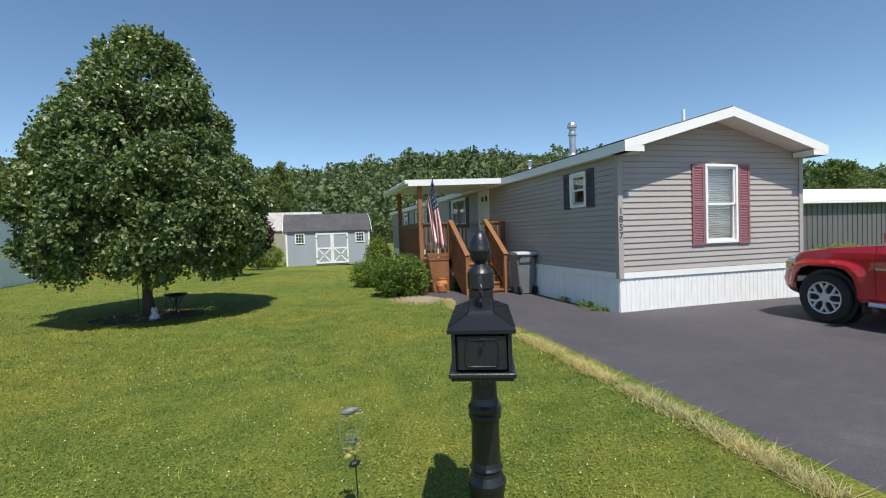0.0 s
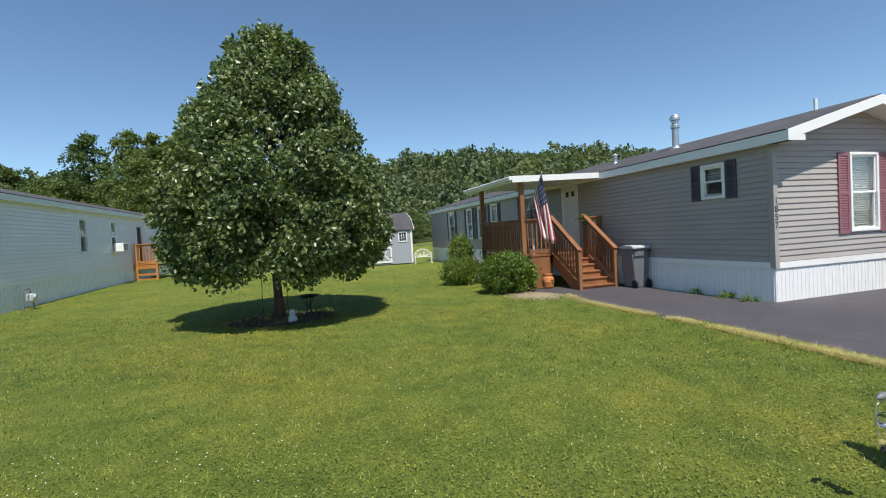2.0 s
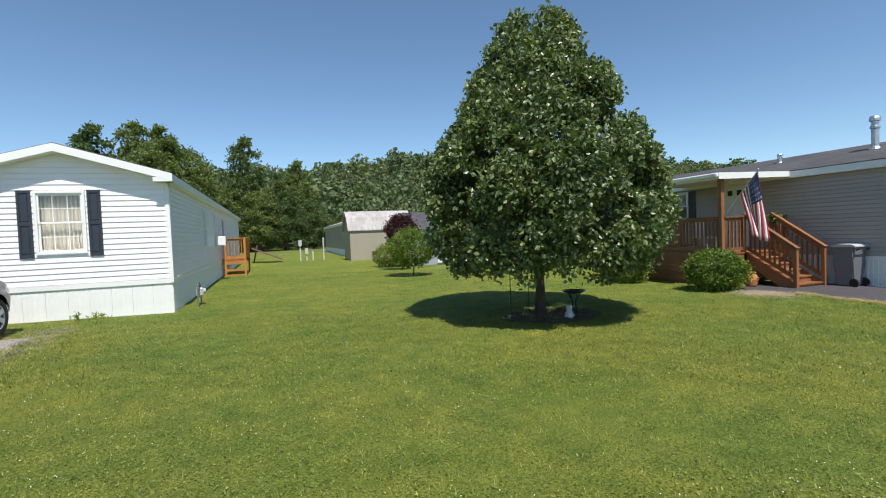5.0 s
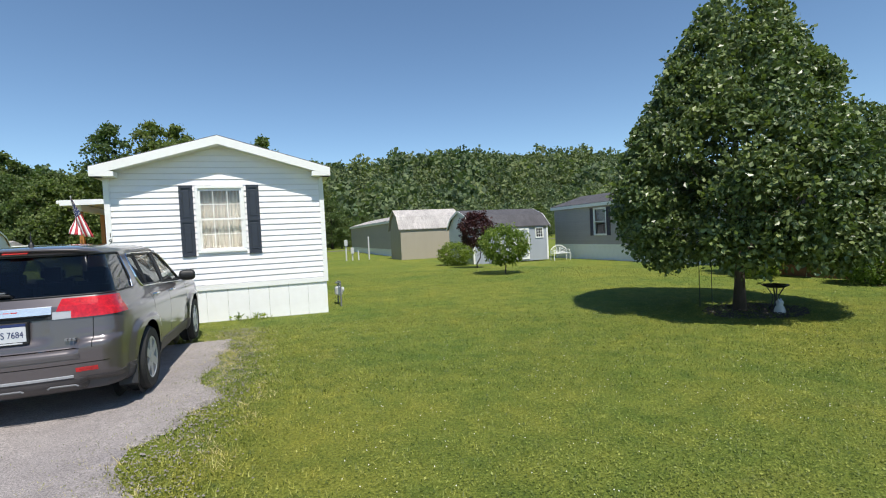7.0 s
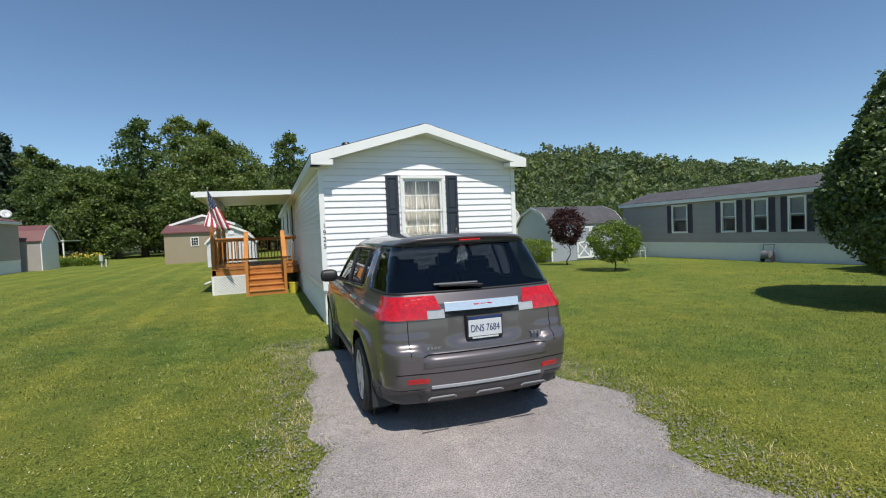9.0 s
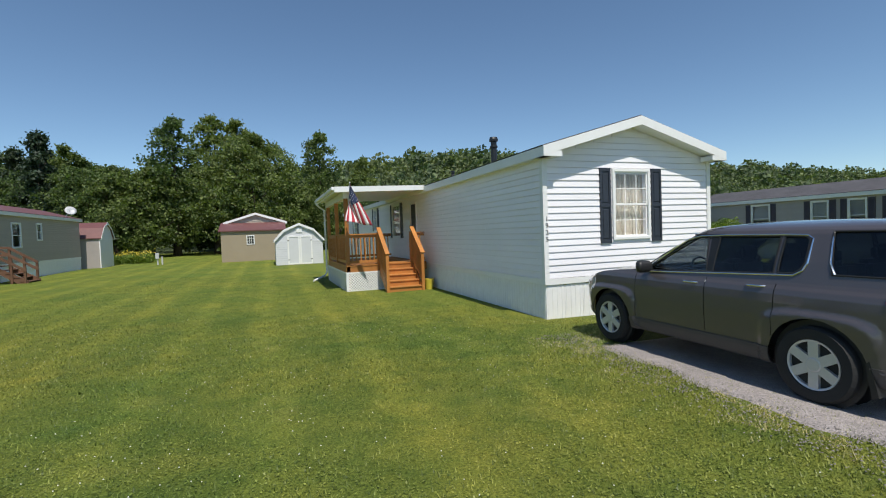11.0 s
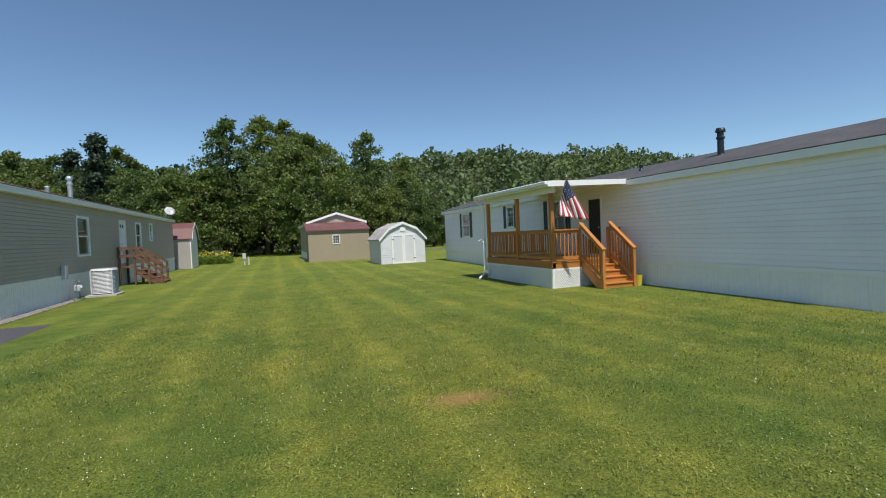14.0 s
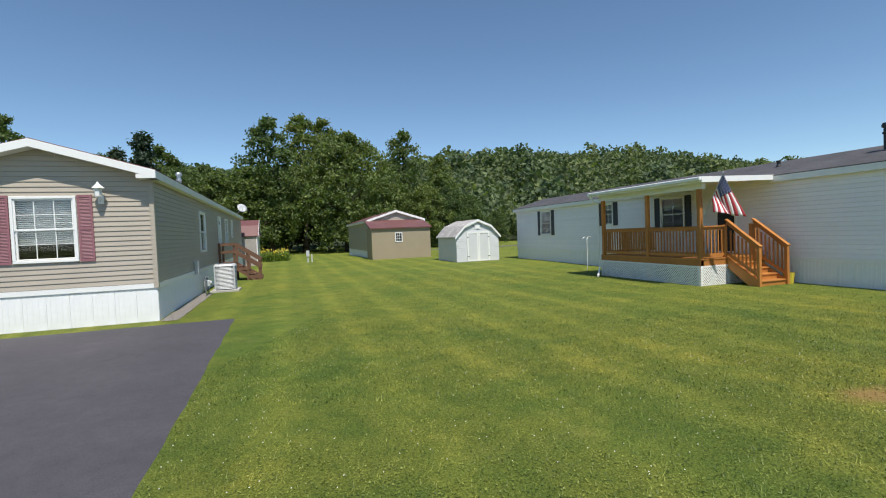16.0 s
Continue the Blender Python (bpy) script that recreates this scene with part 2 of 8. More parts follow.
def lawn_tones(n, l, o, c):
    """Broad drifts, dry spots, mower passes and one scorched spot, laid over a grass colour."""
    mid = noise_tex(n, l, o, 2.6, 5, 0.65)
    broad = noise_tex(n, l, o, 0.35, 4, 0.6)
    c = mixcol(n, l, 1.0, c, ramp(n, l, mid.outputs[0], [(0.3, (0.66, 0.76, 0.70)), (0.72, (1.28, 1.16, 1.12))]).outputs[0], "MULTIPLY")
    c = mixcol(n, l, 1.0, c, ramp(n, l, broad.outputs[0], [(0.3, (0.66, 0.84, 0.78)), (0.5, (0.95, 0.98, 0.92)), (0.7, (1.22, 1.10, 0.98))]).outputs[0], "MULTIPLY")
    dry = noise_tex(n, l, o, 0.9, 6, 0.7)
    c = mixcol(n, l, ramp(n, l, dry.outputs[0], [(0.57, (0, 0, 0)), (0.80, (0.26, 0.26, 0.26))]).outputs[0], c, (0.33, 0.28, 0.10))
    sx = n.new("ShaderNodeSeparateXYZ")
    l.new(o, sx.inputs[0])
    wob = n.new("ShaderNodeMath")
    wob.operation = "MULTIPLY_ADD"
    wob.inputs[1].default_value = 0.5
    l.new(broad.outputs[0], wob.inputs[0])
    l.new(sx.outputs[0], wob.inputs[2])
    mu = n.new("ShaderNodeMath")
    mu.operation = "MULTIPLY"
    mu.inputs[1].default_value = 4.6
    l.new(wob.outputs[0], mu.inputs[0])
    wv = n.new("ShaderNodeMath")
    wv.operation = "SINE"
    l.new(mu.outputs[0], wv.inputs[0])
    st = ramp(n, l, wv.outputs[0], [(0.0, (0.90, 0.92, 0.91)), (1.0, (1.14, 1.09, 1.08))]).outputs[0]
    mr = n.new("ShaderNodeMapRange")
    mr.inputs[1].default_value, mr.inputs[2].default_value = -15.5, -18.5
    l.new(sx.outputs[0], mr.inputs[0])
    c = mixcol(n, l, mr.outputs[0], c, mixcol(n, l, 1.0, c, st, "MULTIPLY"))
    vm = n.new("ShaderNodeVectorMath")
    vm.operation = "SUBTRACT"
    vm.inputs[1].default_value = (-24.15, 15.85, 0.2)
    l.new(o, vm.inputs[0])
    sc = n.new("ShaderNodeVectorMath")
    sc.operation = "MULTIPLY"
    sc.inputs[1].default_value = (1.1, 1.9, 0)
    l.new(vm.outputs[0], sc.inputs[0])
    ln = n.new("ShaderNodeVectorMath")
    ln.operation = "LENGTH"
    l.new(sc.outputs[0], ln.inputs[0])
    ad = n.new("ShaderNodeMath")
    ad.operation = "MULTIPLY_ADD"
    ad.inputs[1].default_value = 0.9
    l.new(mid.outputs[0], ad.inputs[0])
    l.new(ln.outputs[1], ad.inputs[2])
    return mixcol(n, l, ramp(n, l, ad.outputs[0], [(0.62, (0.85, 0.85, 0.85)), (1.15, (0, 0, 0))]).outputs[0], c, (0.40, 0.25, 0.09))


def lawn_mat():
    m, n, l, p = base_nodes("mown_lawn")
    o = n.new("ShaderNodeTexCoord").outputs["Object"]
    fine = noise_tex(n, l, o, 45, 4, 0.75)
    c = ramp(n, l, fine.outputs[0], [(0.27, (0.055, 0.08, 0.011)), (0.5, (0.172, 0.206, 0.033)), (0.75, (0.33, 0.365, 0.085))]).outputs[0]
    l.new(lawn_tones(n, l, o, c), p.inputs["Base Color"])
    p.inputs["Roughness"].default_value = 0.85
    p.inputs["Specular IOR Level"].default_value = 0.2
    bp = n.new("ShaderNodeBump")
    bp.inputs["Strength"].default_value = 0.9
    bp.inputs["Distance"].default_value = 0.04
    l.new(fine.outputs[0], bp.inputs["Height"])
    l.new(bp.outputs[0], p.inputs["Normal"])
    return m


def grass_mat(name, dark, light, trans=0.3):
    m, n, l, p = base_nodes(name)
    g = n.new("ShaderNodeNewGeometry")
    o = n.new("ShaderNodeTexCoord").outputs["Object"]
    c = lawn_tones(n, l, o, ramp(n, l, g.outputs["Random Per Island"], [(0, dark), (1, light)]).outputs[0])
    l.new(c, p.inputs["Base Color"])
    p.inputs["Roughness"].default_value = 0.55
    t = n.new("ShaderNodeBsdfTranslucent")
    l.new(c, t.inputs["Color"])
    mx = n.new("ShaderNodeMixShader")
    mx.inputs[0].default_value = trans
    l.new(p.outputs[0], mx.inputs[1])
    l.new(t.outputs[0], mx.inputs[2])
    l.new(mx.outputs[0], n["Material Output"].inputs[0])
    return m


def asphalt_mat(name, c, stones=0.35):
    m, n, l, p = base_nodes(name)
    tc = n.new("ShaderNodeTexCoord")
    o = tc.outputs["Object"]
    a = noise_tex(n, l, o, 75, 4, 0.8)
    b = noise_tex(n, l, o, 0.55, 6, 0.65)
    d = noise_tex(n, l, o, 6, 5, 0.7)
    col = ramp(n, l, a.outputs[0], [(0.3, shade(c, 1 - stones)), (0.7, shade(c, 1 + stones))]).outputs[0]
    col = mixcol(n, l, 1.0, col, ramp(n, l, b.outputs[0], [(0.35, (0.82, 0.82, 0.84)), (0.62, (1.05, 1.04, 1.03)), (0.75, (1.5, 1.45, 1.4))]).outputs[0], "MULTIPLY")
    col = mixcol(n, l, 0.6, col, mixcol(n, l, 1.0, col, ramp(n, l, d.outputs[0], [(0.3, (0.8, 0.8, 0.8)), (0.7, (1.25, 1.25, 1.25))]).outputs[0], "MULTIPLY"))
    l.new(col, p.inputs["Base Color"])
    p.inputs["Roughness"].default_value = 0.75
    bp = n.new("ShaderNodeBump")
    bp.inputs["Strength"].default_value = 0.5
    bp.inputs["Distance"].default_value = 0.008
    l.new(a.outputs[0], bp.inputs["Height"])
    l.new(bp.outputs[0], p.inputs["Normal"])
    return m


LAWN = lawn_mat()
ASPHALT = asphalt_mat("sealed_asphalt", (0.074, 0.068, 0.076), 0.45)
GRAVEL = asphalt_mat("gravel_drive", (0.29, 0.262, 0.25), 0.75)
ROADTOP = asphalt_mat("old_asphalt", (0.12, 0.115, 0.11), 0.4)


# ---------------------------------------------------------------- builders
def basis(ob):
    m = ob.matrix_basis.copy()
    while ob.parent:
        ob = ob.parent
        m = ob.matrix_basis @ m
    return m


def thing(name, loc, label, category, group="", kind="", turn=0.0):
    e = new(name)
    e.empty_display_size = 0.2
    e.matrix_basis = pose(*loc, 0, 0, turn)
    return tagged(e, label, category, group, kind)


def part(name, bm, material, parent=None, label="", smooth=False):
    """Links a bmesh, drawn in world places, as one mesh under a thing or part."""
    me = bpy.data.meshes.new(name)
    if parent:
        bm.transform(basis(parent).inverted())
    bmesh.ops.recalc_face_normals(bm, faces=bm.faces) if len(bm.faces) < 40000 else None
    bm.to_mesh(me)
    bm.free()
    if smooth:
        for f in me.polygons:
            f.use_smooth = True
    me.materials.append(material)
    ob = new(name, me)
    if parent:
        ob.parent = parent
    if label:
        ob["label"] = label
    return ob


def flat_part(name, verts, faces, material, parent=None, label="", smooth=False):
    me = bpy.data.meshes.new(name)
    if parent:
        inv = np.array(basis(parent).inverted())
        verts = np.asarray(verts, float) @ inv[:3, :3].T + inv[:3, 3]
    me.from_pydata([tuple(v) for v in np.asarray(verts).tolist()], [], faces if isinstance(faces, list) else faces.tolist())
    me.update()
    if smooth:
        for f in me.polygons:
            f.use_smooth = True
    me.materials.append(material)
    ob = new(name, me)
    if parent:
        ob.parent = parent
    if label:
        ob["label"] = label
    return ob


def shared(name, src, parent, m=None):
    """Another part on the mesh of src, placed by m in the parent's space."""
    ob = new(name, src.data)
    ob.parent = parent
    ob.matrix_basis = m if m else Matrix()
    return ob


def box(bm, x0, x1, y0, y1, z0, z1, bevel=0.0, m=None):
    v = [bm.verts.new((x, y, z)) for x in (x0, x1) for y in (y0, y1) for z in (z0, z1)]
    f = [bm.faces.new([v[i] for i in q]) for q in ((0, 1, 3, 2), (4, 6, 7, 5), (0, 4, 5, 1), (2, 3, 7, 6), (0, 2, 6, 4), (1, 5, 7, 3))]
    if bevel:
        es = list({e for q in f for e in q.edges})
        r = bmesh.ops.bevel(bm, geom=es, offset=bevel, segments=1, affect="EDGES")
        v = list({w for q in r["faces"] for w in q.verts} | {w for w in v if w.is_valid})
    if m is not None:
        bmesh.ops.transform(bm, matrix=m, verts=[w for w in v if w.is_valid])
    return bm


def boxes(*rows, bevel=0.0):
    bm = bmesh.new()
    for r in rows:
        box(bm, *r, bevel=bevel)
    return bm


def beam(bm, a, b, w, h, up=(0, 0, 1)):
    """A squared bar from a to b, w wide and h deep."""
    a, b = Vector(a), Vector(b)
    d = (b - a).normalized()
    s = d.cross(Vector(up))
    s = s.normalized() if s.length > 1e-4 else Vector((1, 0, 0))
    u = s.cross(d).normalized()
    v = [bm.verts.new(p + s * i * w / 2 + u * j * h / 2) for p in (a, b) for i, j in ((-1, -1), (1, -1), (1, 1), (-1, 1))]
    for q in ((3, 2, 1, 0), (4, 5, 6, 7), (0, 1, 5, 4), (1, 2, 6, 5), (2, 3, 7, 6), (3, 0, 4, 7)):
        bm.faces.new([v[i] for i in q])
    return bm


def lathe(bm, profile, centre=(0, 0, 0), seg=16, m=None):
    """A turned shape from rows of (radius, height)."""
    rings = []
    for r, z in profile:
        rings.append([bm.verts.new((centre[0] + r * math.cos(2 * math.pi * i / seg), centre[1] + r * math.sin(2 * math.pi * i / seg), centre[2] + z)) for i in range(seg)])
    for a, b in zip(rings, rings[1:]):
        for i in range(seg):
            bm.faces.new((a[i], a[(i + 1) % seg], b[(i + 1) % seg], b[i]))
    bm.faces.new(rings[0][::-1])
    bm.faces.new(rings[-1])
    if m is not None:
        bmesh.ops.transform(bm, matrix=m, verts=[v for r in rings for v in r])
    return bm


def tube(bm, pts, r, seg=8):
    """A round bar along points; r is one radius or one for each point."""
    pts = [Vector(p) for p in pts]
    rings = []
    for i, p in enumerate(pts):
        d = (pts[min(i + 1, len(pts) - 1)] - pts[max(i - 1, 0)]).normalized()
        s = d.cross(Vector((0.13, 0.31, 0.94)))
        if s.length < 0.05:
            s = d.cross(Vector((1, 0, 0)))
        s.normalize()
        u = s.cross(d)
        q = r[i] if isinstance(r, (list, tuple)) else r
        rings.append([bm.verts.new(p + (s * math.cos(2 * math.pi * k / seg) + u * math.sin(2 * math.pi * k / seg)) * q) for k in range(seg)])
    for a, b in zip(rings, rings[1:]):
        for k in range(seg):
            bm.faces.new((a[k], a[(k + 1) % seg], b[(k + 1) % seg], b[k]))
    bm.faces.new(rings[0][::-1])
    bm.faces.new(rings[-1])
    return bm


def prism(bm, poly, axis, a, b):
    """A polygon of (u, z) pulled from a to b along axis 'x' or 'y'."""
    put = (lambda u, z, t: (t, u, z)) if axis == "x" else (lambda u, z, t: (u, t, z))
    p = [bm.verts.new(put(u, z, a)) for u, z in poly]
    q = [bm.verts.new(put(u, z, b)) for u, z in poly]
    bm.faces.new(p[::-1])
    bm.faces.new(q)
    for i in range(len(p)):
        j = (i + 1) % len(p)
        bm.faces.new((p[i], p[j], q[j], q[i]))
    return bm


# ---------------------------------------------------------------- ground
GROUND = [(-1.6, 6.4, -0.10), (-1.9, 5.7, -0.13), (2.3, 7.7, -0.17), (3.3, 11.8, -0.10), (0.0, 10.2, -0.06), (-2.8, 8.9, -0.10),
          (-5.2, 8.4, -0.07), (-7.9, 10.7, -0.03), (-6.8, 13.5, -0.03), (-3.7, 11.5, -0.01), (5.1, 7.9, -0.02), (9.5, 7.9, -0.07), (-11.2, 16.6, 0.0),
          (-15.4, 16.6, 0.15), (-16.4, 22.6, 0.12), (-18.0, 23.6, 0.09), (-18.1, 28.2, 0.10), (-2.6, 21.7, 0.0), (-23.5, 15.5, 0.17),
          (-26.5, 20.1, 0.15), (-28.1, 17.9, 0.20), (-31.2, 25.4, 0.17), (-31.5, 32.0, 0.2), (-18.5, 40.0, 0.18), (5.05, 23.8, -0.2),
          (5.05, 31.4, -0.3), (3.2, 29.4, -0.12), (-21.3, 48.0, 0.22), (-3.8, 36.0, 0.03), (-28.2, 50.0, 0.2), (-14.0, 9.0, 0.12)]
GXY = np.array([g[:2] for g in GROUND])
GZ = np.array([g[2] for g in GROUND])


def ground_z(x, y):
    d = ((GXY - (x, y)) ** 2).sum(1)
    w = np.exp(-d / 22.0) + 0.3 / (d + 60.0) * 2
    return float((w * GZ).sum() / w.sum())


def sheet(name, rows_x, rows_y, lift, material, keep=None):
    vs, fs, ix = [], [], {}
    for i, x in enumerate(rows_x):
        for j, y in enumerate(rows_y):
            ix[i, j] = len(vs)
            vs.append((x, y, ground_z(x, y) + lift))
    for i in range(len(rows_x) - 1):
        for j in range(len(rows_y) - 1):
            if keep is None or keep((rows_x[i] + rows_x[i + 1]) / 2, (rows_y[j] + rows_y[j + 1]) / 2):
                fs.append((ix[i, j], ix[i + 1, j], ix[i + 1, j + 1], ix[i, j + 1]))
    return flat_part(name, vs, fs, material, smooth=True)


gx = [-900, -300, -140, -90, -70, -58] + [-50 + 0.8 * i for i in range(90)] + [24, 30, 45, 70, 140, 300, 900]
gy = [-900, -200, -60, -30, -20] + [-14 + 0.8 * i for i in range(98)] + [68, 76, 90, 120, 200, 400, 900]
tagged(sheet("ground", gx, gy, 0.0, LAWN), "green mown lawn with clover and dry spots", "lawn", kind="structure")


def outline_patch(name, poly, lift, material, step=0.35, wobble=0.0):
    """A paved patch with a given outline: rows across y between the left and right edge, a little thick."""
    def edge(rows, y):
        for (y0, x0), (y1, x1) in zip(rows, rows[1:]):
            if y0 <= y <= y1:
                return x0 + (x1 - x0) * (y - y0) / (y1 - y0)
        return rows[-1][1]
    left, right = poly
    y0, y1 = left[0][0], left[-1][0]
    n = max(2, int((y1 - y0) / step))
    k = 14
    vs, fs = [], []
    for i in range(n + 1):
        y = y0 + (y1 - y0) * i / n
        a, b = edge(left, y), edge(right, y)
        a += wobble * (noise.noise((y * 1.7, 3.1, 0)) + 0.5 * noise.noise((y * 5.3, 7.0, 0)))
        b += wobble * (noise.noise((y * 1.6, 9.4, 0)) + 0.5 * noise.noise((y * 5.1, 2.0, 0)))
        for j in range(k + 1):
            x = a + (b - a) * j / k
            vs.append((x, y, ground_z(x, y) + (lift if 0 < j < k and 0 < i < n else -0.02)))
    for i in range(n):
        for j in range(k):
            q = i * (k + 1) + j
            fs.append((q, q + 1, q + k + 2, q + k + 1))
    return flat_part(name, vs, fs, material, smooth=False)


tagged(outline_patch("driveway_asphalt", ([(-3.5, 2.0), (0.0, 2.3), (3, 2.5), (7, 2.66), (10.2, 2.5), (11.2, 2.75), (12.2, 2.3), (13.0, 2.3)],
                                          [(-3.5, 12.5), (7.9, 12.5), (7.96, 12.2), (8.0, 5.02), (13.0, 5.02)]), 0.03, ASPHALT, wobble=0.04),
       "dark sealed asphalt driveway", "driveway", kind="structure")
tagged(outline_patch("driveway_gravel", ([(6.7, -17.15), (7.5, -16.9), (10.5, -16.25), (14.6, -16.0)], [(6.7, -12.45), (7.5, -12.9), (9.2, -13.45), (11, -13.05), (14.6, -13.0)]), 0.022, GRAVEL, wobble=0.34),
       "grey gravel driveway with grass creeping in", "driveway", kind="structure")
tagged(outline_patch("driveway_paved", ([(11.5, -39.5), (25.0, -39.5)], [(11.5, -30.42), (16.5, -30.62), (24.95, -30.72), (25.0, -30.72)]), 0.03, ASPHALT, wobble=0.03),
       "dark sealed asphalt driveway", "driveway", kind="structure")
# the lane that the walk follows
lane_v, lane_f = [], []
for i in range(61):
    s = -1.0 + 3.0 * i / 60
    cx, cy = -0.44 - 29.3 * s, 0.54 + 12.18 * s
    for j in range(9):
        o = -5.2 + 6.2 * j / 8
        x, y = cx + 0.384 * o, cy + 0.923 * o
        lane_v.append((x, y, ground_z(x, y) + (0.012 if 0 < j < 8 else -0.03)))
for i in range(60):
    for j in range(8):
        q = i * 9 + j
        lane_f.append((q, q + 1, q + 10, q + 9))
tagged(flat_part("road", lane_v, lane_f, ROADTOP), "worn grey asphalt lane beside the lawns", "road", kind="structure")
# back lane by the woods
tagged(flat_part("road_back", [(x, y, ground_z(x, y) + 0.05) for x, y in ((-120, 66), (60, 66), (60, 69.5), (-120, 69.5))], [(0, 1, 2, 3)], ROADTOP), "pale grey lane at the edge of the woods", "road", kind="structure")


# ---------------------------------------------------------------- homes
def wbox(bm, side, plane, u0, u1, d0, d1, z0, z1, bevel=0.0):
    """A box on a wall: u along it, d out from its face."""
    if side == "front":
        return box(bm, u0, u1, plane - d1, plane - d0, z0, z1, bevel)
    if side == "back":
        return box(bm, u0, u1, plane + d0, plane + d1, z0, z1, bevel)
    if side == "left":
        return box(bm, plane - d1, plane - d0, u0, u1, z0, z1, bevel)
    return box(bm, plane + d0, plane + d1, u0, u1, z0, z1, bevel)


def wprism(bm, side, plane, poly, u0, u1):
    s = -1 if side in ("front", "left") else 1
    return prism(bm, [(plane + s * d, z) for d, z in poly], "x" if side in ("front", "back") else "y", u0, u1)


def cut_spans(u0, u1, z0, z1, holes):
    spans = [(u0, u1)]
    for a, b, c, d in holes:
        if min(z1, d) - max(z0, c) > 0.5 * (z1 - z0):
            spans = [s for p, q in spans for s in ((p, min(q, a)), (max(p, b), q)) if s[1] - s[0] > 0.01]
    return spans


def wall_core(parent, name, side, plane, u0, u1, z0, z1, holes, material, thick=0.11):
    """A wall with openings cut through it."""
    bm = bmesh.new()
    us = sorted({u0, u1, *[h[0] for h in holes], *[h[1] for h in holes]})
    for a, b in zip(us, us[1:]):
        zs = [z0]
        for h in sorted(holes, key=lambda h: h[2]):
            if h[0] <= a and h[1] >= b:
                zs += [h[2], h[3]]
        zs.append(z1)
        for c, d in zip(zs[::2], zs[1::2]):
            if d - c > 0.005:
                wbox(bm, side, plane, a, b, -thick, 0, c, d)
    return part(name, bm, material, parent)


def siding(wall, side, plane, u0, u1, z0, z1, expo, holes, material, gable=None):
    """Lapped siding, one strip a course; gable gives (mid, half width, eave, peak) of the roof above."""
    z = z0
    while z < z1 - 0.02:
        t = min(z + expo, z1)
        a, b = u0, u1
        if gable and t > gable[2]:
            k = (gable[3] - (t - 0.02)) / (gable[3] - gable[2])
            if k < 0.04:
                break
            a, b = max(u0, gable[0] - gable[1] * k), min(u1, gable[0] + gable[1] * k)
        for p, q in cut_spans(a, b, z, t, holes):
            bm = wprism(bmesh.new(), side, plane, [(0.0, z + 0.009), (0.021, z + 0.009), (0.021, z + 0.018), (0.004, t), (0.0, t)], p, q)
            part("siding_board", bm, material, wall)
        z = t


def window(parent, side, plane, u0, u1, z0, z1, grid=(0, 0), inner=None, frame_w=0.06, curtain=CURTAIN, cover=1.0):
    """A double-hung window in its opening."""
    bm = bmesh.new()
    f = frame_w
    for r in ((u0 - f, u1 + f, z1, z1 + f), (u0 - f, u1 + f, z0 - f, z0), (u0 - f, u0, z0, z1), (u1, u1 + f, z0, z1)):
        wbox(bm, side, plane, r[0], r[1], 0.0, 0.055, r[2], r[3], 0.006)
    w = part("window", bm, TRIM, parent, "white-framed double-hung window")
    zm = (z0 + z1) / 2
    bm = bmesh.new()
    s = 0.035
    for lo, hi, d in ((z0, zm + 0.02, 0.005), (zm - 0.02, z1, 0.025)):
        for r in ((u0, u1, hi - s, hi), (u0, u1, lo, lo + s), (u0, u0 + s, lo + s, hi - s), (u1 - s, u1, lo + s, hi - s)):
            wbox(bm, side, plane, r[0], r[1], d - 0.03, d, r[2], r[3])
        nu, nz = grid
        for i in range(1, nu):
            u = u0 + (u1 - u0) * i / nu
            wbox(bm, side, plane, u - 0.008, u + 0.008, d - 0.022, d - 0.008, lo + s, hi - s)
        for i in range(1, nz):
            z = lo + (hi - lo) * i / nz
            wbox(bm, side, plane, u0 + s, u1 - s, d - 0.0225, d - 0.0075, z - 0.008, z + 0.008)
    part("sash", bm, TRIM, w)
    for lo, hi, d in ((z0 + s, zm - 0.015, -0.012), (zm + 0.015, z1 - s, 0.008)):
        bm = bmesh.new()
        wbox(bm, side, plane, u0 + s - 0.005, u1 - s + 0.005, d - 0.006, d, lo, hi)
        g = part("pane", bm, GLASS, w)
        g.visible_shadow = False
    if inner == "blind":
        zt, zl = z1 - 0.02, z1 - (z1 - z0) * cover
        n = int((zt - zl) / 0.045)
        bm = bmesh.new()
        for i in range(n):
            z = zt - i * 0.045
            wprism(bm, side, plane, [(-0.11, z - 0.034), (-0.108, z - 0.036), (-0.09, z - 0.004), (-0.092, z - 0.002)], u0, u1)
        part("blind", bm, BLIND, w, "slatted window blind")
    elif inner == "curtain":
        vs, fs = [], []
        n = 40
        for i in range(n + 1):
            u = u0 + (u1 - u0) * i / n
            d = -0.13 + 0.022 * math.sin(i * 1.6) + 0.008 * math.sin(i * 3.7)
            for z in (z0 + (1 - cover) * (z1 - z0), z1):
                vs.append((u, plane - d, z) if side == "front" else (plane - d, u, z) if side == "left" else (plane + d, u, z))
        for i in range(n):
            fs.append((2 * i, 2 * i + 2, 2 * i + 3, 2 * i + 1))
        c = flat_part("curtain", vs, fs, curtain, w)
        c.modifiers.new("thick", "SOLIDIFY").thickness = 0.004
    return w


